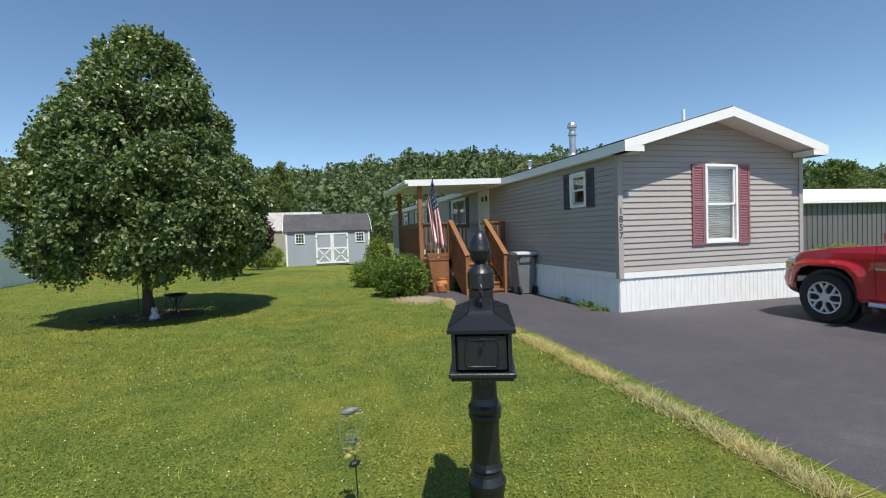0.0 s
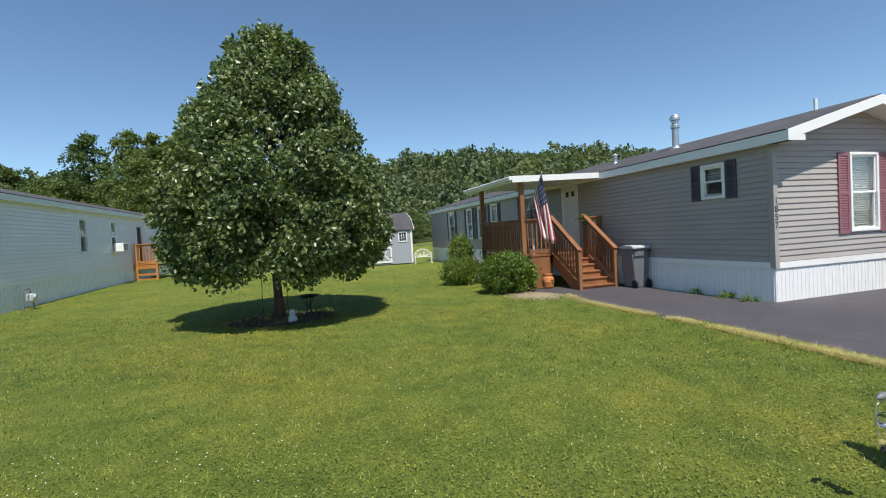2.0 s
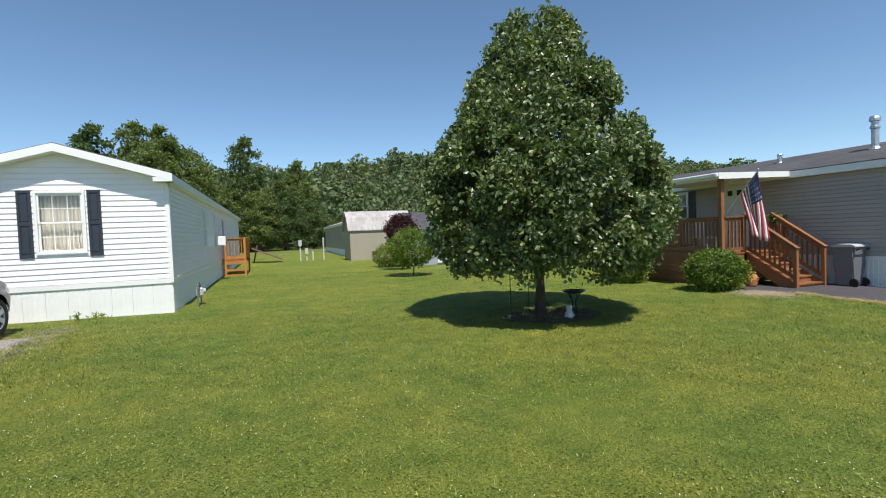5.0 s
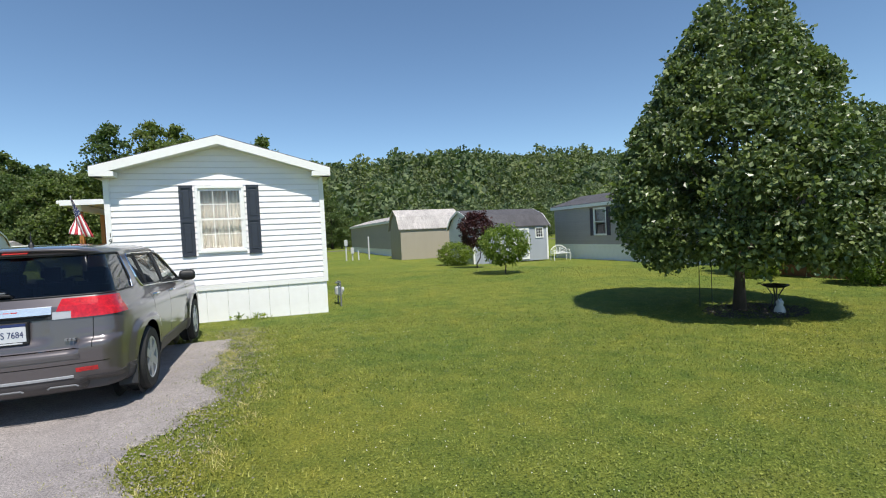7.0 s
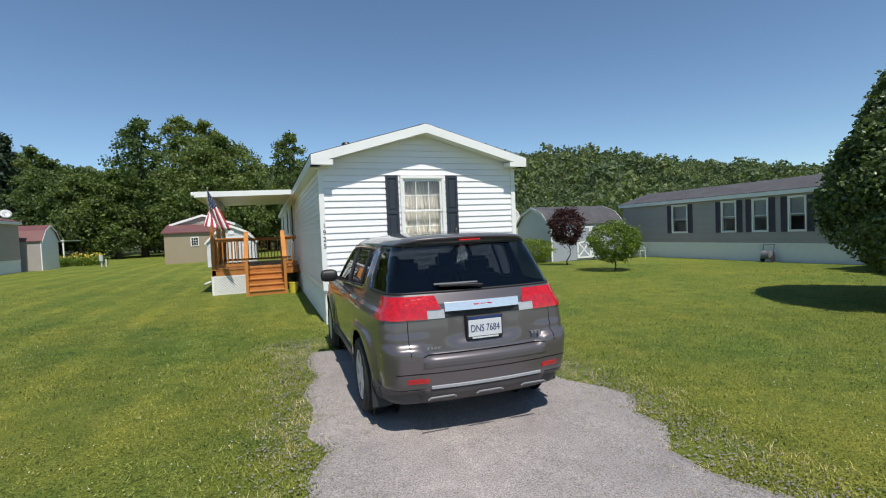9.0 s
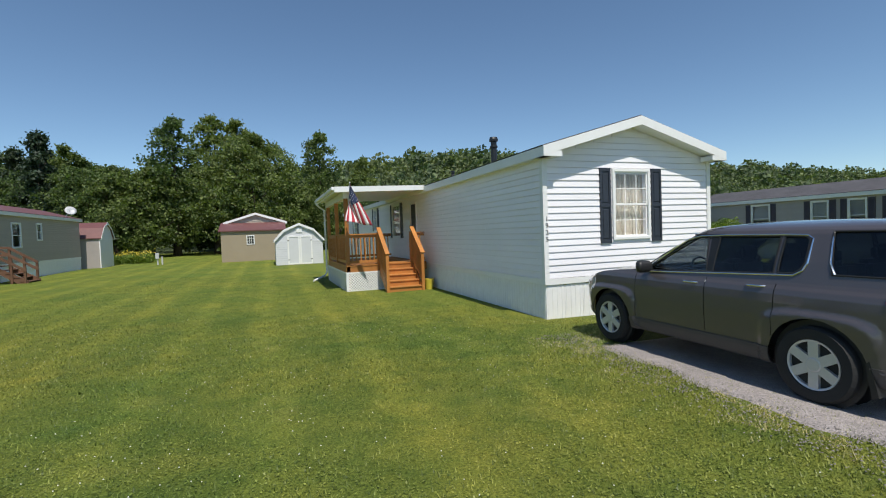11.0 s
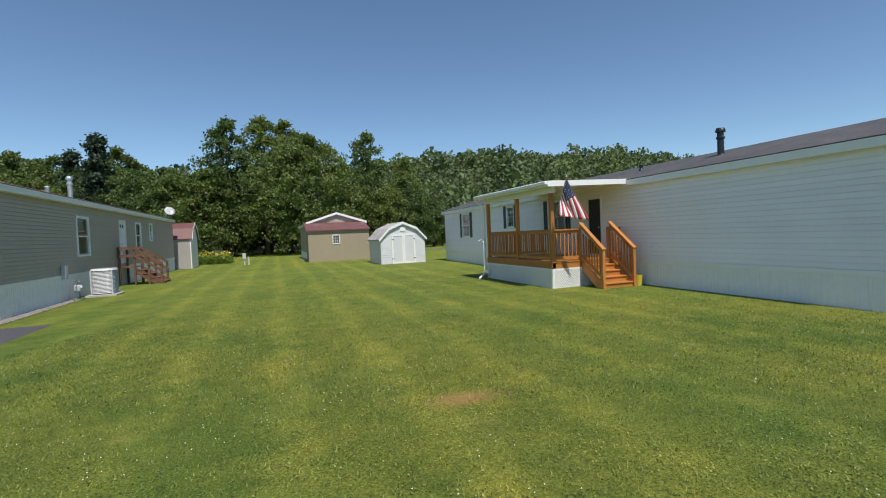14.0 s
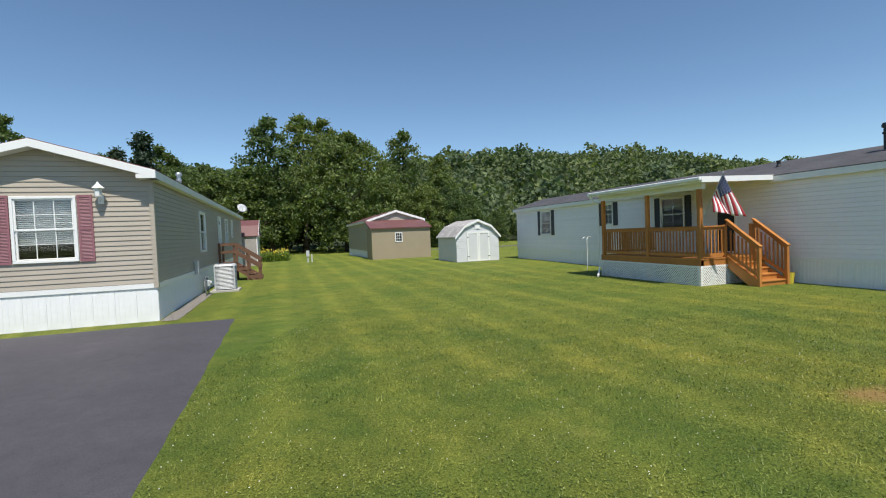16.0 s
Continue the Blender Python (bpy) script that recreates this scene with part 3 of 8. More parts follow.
def shutter(parent, side, plane, u0, u1, z0, z1, material, louvre=False):
    bm = bmesh.new()
    r = 0.045
    wbox(bm, side, plane, u0, u1, 0.0, 0.028, z0, z1)
    for q in ((u0, u0 + r, z0, z1), (u1 - r, u1, z0, z1), (u0 + r, u1 - r, z0, z0 + 0.06), (u0 + r, u1 - r, z1 - 0.06, z1), (u0 + r, u1 - r, (z0 + z1) / 2 - 0.03, (z0 + z1) / 2 + 0.03)):
        wbox(bm, side, plane, q[0], q[1], 0.028, 0.045, q[2], q[3])
    sh = part("shutter", bm, material, parent)
    bm = bmesh.new()
    if louvre:
        z = z0 + 0.07
        while z < z1 - 0.09:
            wprism(bm, side, plane, [(0.0281, z), (0.042, z + 0.004), (0.0281, z + 0.028)], u0 + r, u1 - r)
            z += 0.032
        part("louvre", bm, material, sh)
    else:
        zm = (z0 + z1) / 2
        for a, b in ((z0 + 0.1, zm - 0.07), (zm + 0.07, z1 - 0.1)):
            wbox(bm, side, plane, u0 + r + 0.02, u1 - r - 0.02, 0.0281, 0.038, a, b, 0.006)
        part("panel", bm, material, sh)
    return sh


def skirting(parent, side, plane, u0, u1, zb, zt, material, deep=0.35):
    """Ribbed vinyl panels under a home with a flat rail above them."""
    bm = bmesh.new()
    wbox(bm, side, plane, u0, u1, 0.0, 0.035, zt - 0.11, zt)
    part("skirt_rail", bm, TRIM, parent)
    n = max(1, round((u1 - u0) / 0.42))
    w = (u1 - u0) / n
    first = None
    for i in range(n):
        a = u0 + i * w
        if first is None:
            bm = bmesh.new()
            wbox(bm, side, plane, a, a + w - 0.004, -0.012, 0.004, zb - deep, zt - 0.11)
            for k in range(4):
                c = a + w * (k + 0.5) / 4
                wbox(bm, side, plane, c - 0.024, c + 0.024, 0.004, 0.011, zb - deep, zt - 0.112)
            first = part("skirt_panel", bm, material, parent)
        else:
            o = Vector((i * w, 0, 0)) if side in ("front", "back") else Vector((0, i * w, 0))
            shared("skirt_panel", first, parent, Matrix.Translation(o))


def home_shell(name, label, x0, x1, y0, y1, zb, skirt, eave, peak, side_mat, roof_mat, expo, front_holes, left_holes, right_holes, overhang=0.34, side_over=0.16, back_drop=0.0, group="homes"):
    h = thing(name, ((x0 + x1) / 2, (y0 + y1) / 2, zb), label, "mobile home", group)
    xm, half = (x0 + x1) / 2, (x1 - x0) / 2
    slope = (peak - eave) / (half + side_over)
    top = eave + slope * side_over - 0.14
    for side, plane, u0, u1, holes in (("front", y0, x0, x1, front_holes), ("left", x0, y0, y1, left_holes), ("right", x1, y0, y1, right_holes), ("back", y1, x0, x1, [])):
        core = wall_core(h, "wall", side, plane, u0 + (0.11 if side in ("front", "back") else 0), u1 - (0.11 if side in ("front", "back") else 0), skirt, top, holes, side_mat)
        g = (xm, half, top, peak - 0.14) if side in ("front", "back") else None
        siding(core, side, plane, u0, u1, skirt, (peak - 0.14) if g else top, expo, holes, side_mat, g)
        if g:
            bm = bmesh.new()
            s = plane if side == "front" else plane - 0.11
            prism(bm, [(x0 + 0.11, top), (x1 - 0.11, top), (xm, peak - 0.17)], "y", s, s + 0.11)
            part("gable", bm, side_mat, h)
        skirting(h, side, plane, u0, u1, zb, skirt, SKIRT)
    for x, s in ((x0, -1), (x1, 1)):
        bm = bmesh.new()
        box(bm, x - 0.04 if s < 0 else x - 0.06, x + 0.06 if s < 0 else x + 0.04, y0 - 0.04, y0 + 0.06, skirt - 0.105, top + 0.03)
        part("corner_post", bm, side_mat if side_mat in (TAUPE, TAN) else TRIM, h)
    bm = bmesh.new()
    box(bm, x0 + 0.12, x1 - 0.12, y0 + 0.12, y1 - 0.12, skirt, skirt + 0.05)
    part("floor", bm, ROOM, h)
    bm = bmesh.new()
    box(bm, x0 + 0.12, x1 - 0.12, y0 + 0.12, y1 - 0.12, top - 0.05, top)
    part("ceiling", bm, ROOM, h)
    bm = bmesh.new()
    box(bm, x0 + 0.12, x1 - 0.12, y0 + 3.4, y0 + 3.5, skirt + 0.05, top - 0.05)
    part("partition", bm, ROOM, h)
    ya, yb = y0 - overhang, y1 + 0.15
    xe = half + side_over
    for s in (-1, 1):
        bm = bmesh.new()
        prism(bm, [(xm + s * xe, eave - 0.012), (xm + s * (xe + 0.03), eave), (xm, peak + 0.02), (xm, peak - 0.05)], "y", ya + 0.01, yb)
        part("roof", bm, roof_mat, h)
        # white rake board and soffit at the gable
        for yy, nm in ((ya - 0.02, "rake_board"), (yb, "rake_board")):
            bm = bmesh.new()
            prism(bm, [(xm + s * (xe + 0.02), eave - 0.19), (xm + s * (xe + 0.02), eave - 0.015), (xm, peak + 0.0), (xm, peak - 0.175)], "y", yy, yy + 0.03)
            part(nm, bm, TRIM, h)
        bm = bmesh.new()
        prism(bm, [(xm + s * xe, eave - 0.17), (xm + s * xe, eave - 0.15), (xm, peak - 0.15), (xm, peak - 0.17)], "y", ya + 0.01, y0 + 0.02)
        part("soffit", bm, TRIM, h)
        bm = bmesh.new()
        a, b = sorted((xm + s * (half + 0.0), xm + s * (xe + 0.02)))
        box(bm, a, b, ya + 0.01, yb, eave - 0.2, eave - 0.02)
        part("eave_fascia", bm, TRIM, h)
        bm = bmesh.new()
        a, b = sorted((xm + s * (half - 0.22), xm + s * (xe + 0.021)))
        box(bm, a, b, ya - 0.018, y0 - 0.026, eave - 0.2, eave - 0.1)
        part("eave_return", bm, TRIM, h)
    return h


def flue(parent, x, y, z0, z1, r, material):
    bm = bmesh.new()
    h = z1 - z0
    lathe(bm, [(r * 1.7, 0), (r * 1.7, 0.03), (r * 1.05, 0.10), (r, 0.12), (r, h * 0.62), (r * 1.3, h * 0.64), (r * 1.3, h * 0.70), (r, h * 0.72), (r, h * 0.84), (r * 1.5, h * 0.86), (r * 1.5, h * 0.93), (r * 1.2, h)], (x, y, z0), 14)
    return part("flue_pipe", bm, material, parent, smooth=False)


def numerals(text, size, x, y, z, material, parent, down=0.16):
    """House numbers set one under another on a corner post."""
    for i, ch in enumerate(text):
        c = bpy.data.curves.new("numeral", "FONT")
        c.body, c.size, c.extrude, c.align_x = ch, size, 0.006, "CENTER"
        o = new("numeral", c)
        o.data.materials.append(material)
        o.parent = parent
        o.matrix_basis = basis(parent).inverted() @ pose(x, y, z - i * down, 90, 0, 0)


# first home: taupe, mauve shutters
H1F = [(7.04, 7.73, 1.2, 2.63)]
H1L = [(8.98, 9.45, 2.02, 2.62), (14.22, 15.14, 0.82, 2.86), (16.5, 18.05, 1.84, 2.72), (20.5, 21.15, 1.24, 2.68), (22.12, 22.78, 1.24, 2.68), (23.68, 24.38, 1.24, 2.68), (26.5, 27.45, 1.24, 2.68)]
home1 = home_shell("mobile_home", "taupe vinyl-sided mobile home with white skirting and mauve shutters", 5.055, 9.47, 7.94, 31.4, -0.05, 0.68, 3.03, 3.69, TAUPE, DARKROOF, 0.107, H1F, H1L, [], overhang=0.43)
window(home1, "front", 7.94, *H1F[0], inner="blind", frame_w=0.055)
for a, b in ((6.68, 6.97), (7.80, 8.09)):
    shutter(home1, "front", 7.94, a, b, 1.12, 2.68, MAUVE, True)
window(home1, "left", 5.055, *H1L[0], inner="blind", cover=0.5)
for a, b in ((8.66, 8.9), (9.53, 9.77)):
    shutter(home1, "left", 5.055, a, b, 1.94, 2.7, PLUMSHUT, True)
for hh in H1L[2:]:
    if hh is H1L[2]:
        m_ = (hh[0] + hh[1]) / 2
        window(home1, "left", 5.055, hh[0], m_ - 0.03, hh[2], hh[3], inner="blind", cover=0.5)
        window(home1, "left", 5.055, m_ + 0.03, hh[1], hh[2], hh[3], inner="blind", cover=0.5)
        bm = bmesh.new()
        wbox(bm, "left", 5.055, m_ - 0.03, m_ + 0.03, -0.11, 0.05, hh[2], hh[3])
        part("mullion", bm, TRIM, home1)
    else:
        window(home1, "left", 5.055, *hh, inner="blind", cover=0.6)
    for a, b in ((hh[0] - 0.36, hh[0] - 0.08), (hh[1] + 0.08, hh[1] + 0.36)):
        shutter(home1, "left", 5.055, a, b, hh[2] - 0.06, hh[3] + 0.06, PLUMSHUT, True)


def entry_door(parent, side, plane, u0, u1, z0, z1, material, lite=False):
    bm = bmesh.new()
    for r in ((u0, u0 + 0.06, z0, z1), (u1 - 0.06, u1, z0, z1), (u0 + 0.06, u1 - 0.06, z1 - 0.06, z1)):
        wbox(bm, side, plane, r[0], r[1], -0.05, 0.045, r[2], r[3])
    d = part("door", bm, TRIM, parent, "white panelled entry door")
    bm = bmesh.new()
    wbox(bm, side, plane, u0 + 0.06, u1 - 0.06, -0.05, -0.005, z0, z1 - 0.06)
    w = (u1 - u0 - 0.12)
    for i in range(2):
        a = u0 + 0.06 + w * (0.12 + 0.42 * i)
        for lo, hi in ((0.08, 0.36), (0.42, 0.76)):
            wbox(bm, side, plane, a, a + w * 0.34, -0.005, 0.008, z0 + (z1 - z0) * lo, z0 + (z1 - z0) * hi, 0.004)
    part("leaf", bm, material, d)
    bm = bmesh.new()
    for i in range(2):
        a = u0 + 0.06 + w * (0.2 + 0.4 * i)
        wbox(bm, side, plane, a, a + w * 0.2, -0.0049, 0.004, z0 + (z1 - z0) * 0.82, z0 + (z1 - z0) * 0.9)
    part("lite", bm, BLACK, d)
    bm = bmesh.new()
    s = -1 if side == "left" else 1
    lathe(bm, [(0.012, 0), (0.012, 0.03), (0.03, 0.035), (0.032, 0.06), (0.015, 0.075)], (0, 0, 0), 10, pose(plane, u0 + 0.14, z0 + 0.95, 0, 90 * s, 0))
    part("handle", bm, CHROME, d)
    return d


entry_door(home1, "left", 5.055, *H1L[1], TRIM)
flue(home1, 6.44, 11.67, 3.42, 4.33, 0.085, GALV)
flue(home1, 6.45, 14.2, 3.40, 3.75, 0.06, GALV)
bm = bmesh.new()
tube(bm, [(7.2, 8.64, 3.6), (7.2, 8.64, 3.93)], 0.035)
part("vent_pipe", bm, TRIM, home1)
numerals("1857", 0.17, 5.07, 7.90, 1.76, NUMERAL, home1, 0.15)

# second home: white, dark shutters
H2F = [(-13.72, -12.88, 1.62, 2.93)]
H2L = [(24.6, 25.4, 0.95, 2.95), (26.8, 27.9, 1.75, 3.0), (30.9, 31.55, 2.1, 3.05), (36.25, 37.3, 1.7, 3.0)]
H2R = [(22.2, 22.8, 1.6, 2.85), (25.25, 25.85, 1.6, 2.85), (28.55, 29.4, 0.9, 2.8)]
home2 = home_shell("mobile_home", "white vinyl-sided mobile home with white skirting and dark shutters", -15.36, -11.17, 16.56, 40.4, 0.05, 0.87, 3.36, 4.0, WHITE_SIDING, DARKROOF, 0.125, H2F, H2L, H2R, overhang=0.31)
window(home2, "front", 16.56, *H2F[0], grid=(3, 2), inner="curtain")
for a, b in ((-14.08, -13.82), (-12.78, -12.52)):
    shutter(home2, "front", 16.56, a, b, 1.5, 3.0, DARKSHUT)
for hh in H2L[1:]:
    window(home2, "left", -15.36, *hh, inner="blind", cover=0.4, grid=(2, 2) if hh[2] < 2 else (2, 2))
    for a, b in ((hh[0] - 0.36, hh[0] - 0.08), (hh[1] + 0.08, hh[1] + 0.36)):
        shutter(home2, "left", -15.36, a, b, hh[2] - 0.06, hh[3] + 0.06, DARKSHUT)
for hh in H2R[:2]:
    window(home2, "right", -11.17, *hh, inner="blind", cover=0.5)
entry_door(home2, "left", -15.36, *H2L[0], BLACK)
entry_door(home2, "right", -11.17, *H2R[2], BLACK)
flue(home2, -14.07, 21.1, 3.70, 4.52, 0.085, IRON)
flue(home2, -14.2, 24.0, 3.72, 3.95, 0.05, IRON)
numerals("1925", 0.13, -15.33, 16.52, 1.98, NUMERAL, home2, 0.13)

# third home: tan, maroon shutters
H3F = [(-35.38, -34.27, 1.75, 3.12)]
H3R = [(31.85, 32.95, 1.72, 3.1), (36.75, 37.75, 1.15, 3.22), (39.5, 40.4, 1.9, 3.15), (42.35, 42.9, 2.3, 3.2)]
home3 = home_shell("mobile_home", "tan vinyl-sided mobile home with white skirting and maroon shutters", -37.1, -32.7, 25.56, 48.9, 0.18, 1.08, 3.74, 4.4, TAN, MAROON, 0.115, H3F, [], H3R, overhang=0.34)
window(home3, "front", 25.56, *H3F[0], grid=(3, 2), inner="blind", cover=0.75)
for a, b in ((-35.75, -35.46), (-34.19, -33.9)):
    shutter(home3, "front", 25.56, a, b, 1.68, 3.2, MAUVE, True)
for hh in (H3R[0], H3R[2], H3R[3]):
    window(home3, "right", -32.7, *hh, inner="blind", cover=0.4)
entry_door(home3, "right", -32.7, *H3R[1], TRIM)
flue(home3, -33.84, 34.95, 4.0, 4.97, 0.085, GALV)
flue(home3, -33.9, 33.0, 4.0, 4.35, 0.06, GALV)


def plain_home(label, x0, x1, y0, y1, zb, skirt, eave, peak, wall, roof, wins=()):
    return home_shell("mobile_home", label, x0, x1, y0, y1, zb, skirt, eave, peak, wall, roof, 0.23, [], list(wins), [], overhang=0.2)


# ---------------------------------------------------------------- porches
def balusters(parent, a, b, za, zb_, zc, zd, wood, gap=0.125, w=0.036):
    """Square balusters between points a and b; their feet run from za to zb_, their heads from zc to zd."""
    a, b = Vector(a), Vector(b)
    n = max(2, int((b - a).length / gap))
    first = None
    for i in range(1, n):
        k = i / n
        p = a + (b - a) * k
        lo, hi = za + (zb_ - za) * k, zc + (zd - zc) * k
        if first is None:
            bm = bmesh.new()
            box(bm, p.x - w / 2, p.x + w / 2, p.y - w / 2, p.y + w / 2, lo, hi)
            first, p0, l0 = part("baluster", bm, wood, parent), p.copy(), lo
        else:
            shared("baluster", first, parent, Matrix.Translation((p.x - p0.x, p.y - p0.y, lo - l0)))


def railing(parent, a, b, z0, z1, wood):
    """Level railing between two points, floor z0, handrail top z1."""
    bm = beam(bmesh.new(), (*a, z1 - 0.02), (*b, z1 - 0.02), 0.13, 0.038)
    part("handrail", bm, wood, parent)
    bm = beam(bmesh.new(), (*a, z1 - 0.085), (*b, z1 - 0.085), 0.038, 0.085)
    part("rail", bm, wood, parent)
    bm = beam(bmesh.new(), (*a, z0 + 0.1), (*b, z0 + 0.1), 0.038, 0.085)
    part("rail", bm, wood, parent)
    balusters(parent, (*a, 0), (*b, 0), z0 + 0.14, z0 + 0.14, z1 - 0.1, z1 - 0.1, wood)


def steps_y(parent, x0, x1, y_top, y_bot, z_top, z_bot, n, wood, rails=True, rail_h=0.95):
    """Closed wooden steps that come down towards -y, with sloping rails."""
    rise, run = (z_top - z_bot) / n, (y_top - y_bot) / (n - 1) if n > 1 else 0.28
    first = None
    for i in range(n - 1):
        z = z_bot + rise * (i + 1)
        y = y_bot + run * i
        bm = bmesh.new()
        box(bm, x0 + 0.04, x1 - 0.04, y - 0.025, y + run + 0.01, z - 0.038, z, 0.006)
        part("tread", bm, wood, parent)
        bm = bmesh.new()
        box(bm, x0 + 0.045, x1 - 0.045, y + 0.005, y + 0.025, z - rise, z - 0.038)
        part("riser", bm, wood, parent)
    for x in (x0, x1 - 0.04):
        bm = bmesh.new()
        prism(bm, [(y_bot - 0.03, z_bot), (y_bot - 0.03, z_bot + rise * 0.9), (y_top, z_top - 0.02), (y_top, z_top - 0.32), (y_bot + 0.3, z_bot)], "x", x, x + 0.04)
        part("stringer", bm, wood, parent)
    if rails:
        for x in (x0 + 0.0, x1 - 0.0):
            bm = bmesh.new()
            box(bm, x - 0.045, x + 0.045, y_bot - 0.06, y_bot + 0.03, z_bot - 0.02, z_bot + rail_h + 0.04)
            part("newel_post", bm, wood, parent)
            bm = beam(bmesh.new(), (x, y_bot - 0.08, z_bot + rail_h + 0.05), (x, y_top + 0.02, z_top + rail_h + 0.05), 0.13, 0.038)
            part("handrail", bm, wood, parent)
            bm = beam(bmesh.new(), (x, y_bot - 0.02, z_bot + rail_h - 0.03), (x, y_top, z_top + rail_h - 0.03), 0.038, 0.085)
            part("rail", bm, wood, parent)
            bm = beam(bmesh.new(), (x, y_bot - 0.02, z_bot + 0.30), (x, y_top, z_top + 0.12), 0.038, 0.085)
            part("rail", bm, wood, parent)
            balusters(parent, (x, y_bot, 0), (x, y_top, 0), z_bot + 0.3, z_top + 0.12, z_bot + rail_h - 0.05, z_top + rail_h - 0.05, wood)


def deck_floor(parent, x0, x1, y0, y1, z, wood):
    n = round((x1 - x0) / 0.14)
    w = (x1 - x0) / n
    first = None
    for i in range(n):
        if first is None:
            bm = bmesh.new()
            box(bm, x0 + 0.003, x0 + w - 0.003, y0 - 0.02, y1, z - 0.035, z)
            first = part("deck_board", bm, wood, parent)
        else:
            shared("deck_board", first, parent, Matrix.Translation((i * w, 0, 0)))
    bm = bmesh.new()
    for r in ((x0, x1, y0, y0 + 0.04), (x0, x1, y1 - 0.04, y1), (x0, x0 + 0.04, y0 + 0.04, y1 - 0.04)):
        box(bm, *r, z - 0.25, z - 0.036)
    part("rim_joist", bm, wood, parent)


def flat_roof(parent, x_out, x_in, y0, y1, z_out, z_in, material):
    bm = bmesh.new()
    prism(bm, [(x_out + 0.03, z_out - 0.10), (x_in, z_in - 0.10), (x_in, z_in - 0.02), (x_out + 0.03, z_out - 0.02)], "y", y0 + 0.03, y1)
    part("roof_panel", bm, material, parent)
    bm = bmesh.new()
    prism(bm, [(x_out, z_out - 0.17), (x_in, z_in - 0.15), (x_in, z_in), (x_out, z_out)], "y", y0, y0 + 0.03)
    part("fascia", bm, TRIM, parent)
    bm = bmesh.new()
    box(bm, x_out, x_out + 0.03, y0 + 0.03, y1, z_out - 0.17, z_out + 0.002)
    box(bm, x_out - 0.09, x_out, y0, y1 + 0.05, z_out - 0.12, z_out - 0.01, 0.02)
    part("gutter", bm, TRIM, parent)


def post(parent, x, y, z0, z1, wood, w=0.1):
    bm = bmesh.new()
    box(bm, x - w / 2, x + w / 2, y - w / 2, y + w / 2, z0, z1, 0.008)
    return part("post", bm, wood, parent)


porch1 = thing("covered_porch", (3.8, 14.5, -0.1), "brown-stained wooden porch with steps and a white flat roof", "porch", "porches")
flat_roof(porch1, 2.2, 4.87, 12.85, 16.5, 2.97, 3.02, TRIM)
deck_floor(porch1, 2.5, 5.0, 13.05, 16.05, 0.82, STAIN)
for x, y in ((2.56, 13.1), (2.56, 16.0)):
    post(porch1, x, y, -0.1, 2.87, STAIN, 0.12)
post(porch1, 3.36, 13.1, -0.1, 1.82, STAIN)
post(porch1, 4.5, 13.1, -0.1, 1.82, STAIN)
post(porch1, 4.98, 13.1, 0.82, 1.82, STAIN)
railing(porch1, (2.56, 13.1), (2.56, 16.0), 0.82, 1.82, STAIN)
railing(porch1, (2.56, 13.1), (3.36, 13.1), 0.82, 1.82, STAIN)
railing(porch1, (4.5, 13.1), (4.98, 13.1), 0.82, 1.82, STAIN)
railing(porch1, (2.56, 16.0), (4.98, 16.0), 0.82, 1.82, STAIN)
first = None
for i in range(5):
    z = -0.12 + i * 0.14
    bm = bmesh.new()
    box(bm, 2.5, 3.36, 13.052, 13.072, z, z + 0.136)
    box(bm, 2.502, 2.522, 13.073, 16.0, z, z + 0.136)
    part("skirt_board", bm, STAIN, porch1)
steps_y(porch1, 3.4, 4.44, 13.05, 11.76, 0.82, -0.12, 6, STAIN, rail_h=1.0)

porch2 = thing("covered_porch", (-16.8, 25.9, 0.1), "orange-stained wooden porch with white lattice skirt and flat roof", "porch", "porches")
flat_roof(porch2, -18.36, -15.5, 23.2, 28.45, 3.33, 3.38, TRIM)
deck_floor(porch2, -18.04, -15.42, 23.6, 28.25, 0.92, ORANGE)
for y in (23.66, 25.8, 28.15):
    post(porch2, -17.97, y, 0.1, 3.2, ORANGE, 0.12)
bm = bmesh.new()
box(bm, -18.05, -17.9, 23.5, 28.3, 3.0, 3.2)
part("header_beam", bm, TRIM, porch2)
post(porch2, -17.0, 23.66, 0.1, 1.92, ORANGE)
post(porch2, -15.9, 23.66, 0.1, 1.92, ORANGE)
railing(porch2, (-17.97, 23.66), (-17.97, 28.15), 0.92, 1.9, ORANGE)
railing(porch2, (-17.97, 23.66), (-17.0, 23.66), 0.92, 1.9, ORANGE)
railing(porch2, (-15.9, 23.66), (-15.45, 23.66), 0.92, 1.9, ORANGE)
railing(porch2, (-17.97, 28.15), (-15.45, 28.15), 0.92, 1.9, ORANGE)
steps_y(porch2, -16.98, -15.88, 23.6, 22.6, 0.92, 0.1, 5, ORANGE, rail_h=1.1)


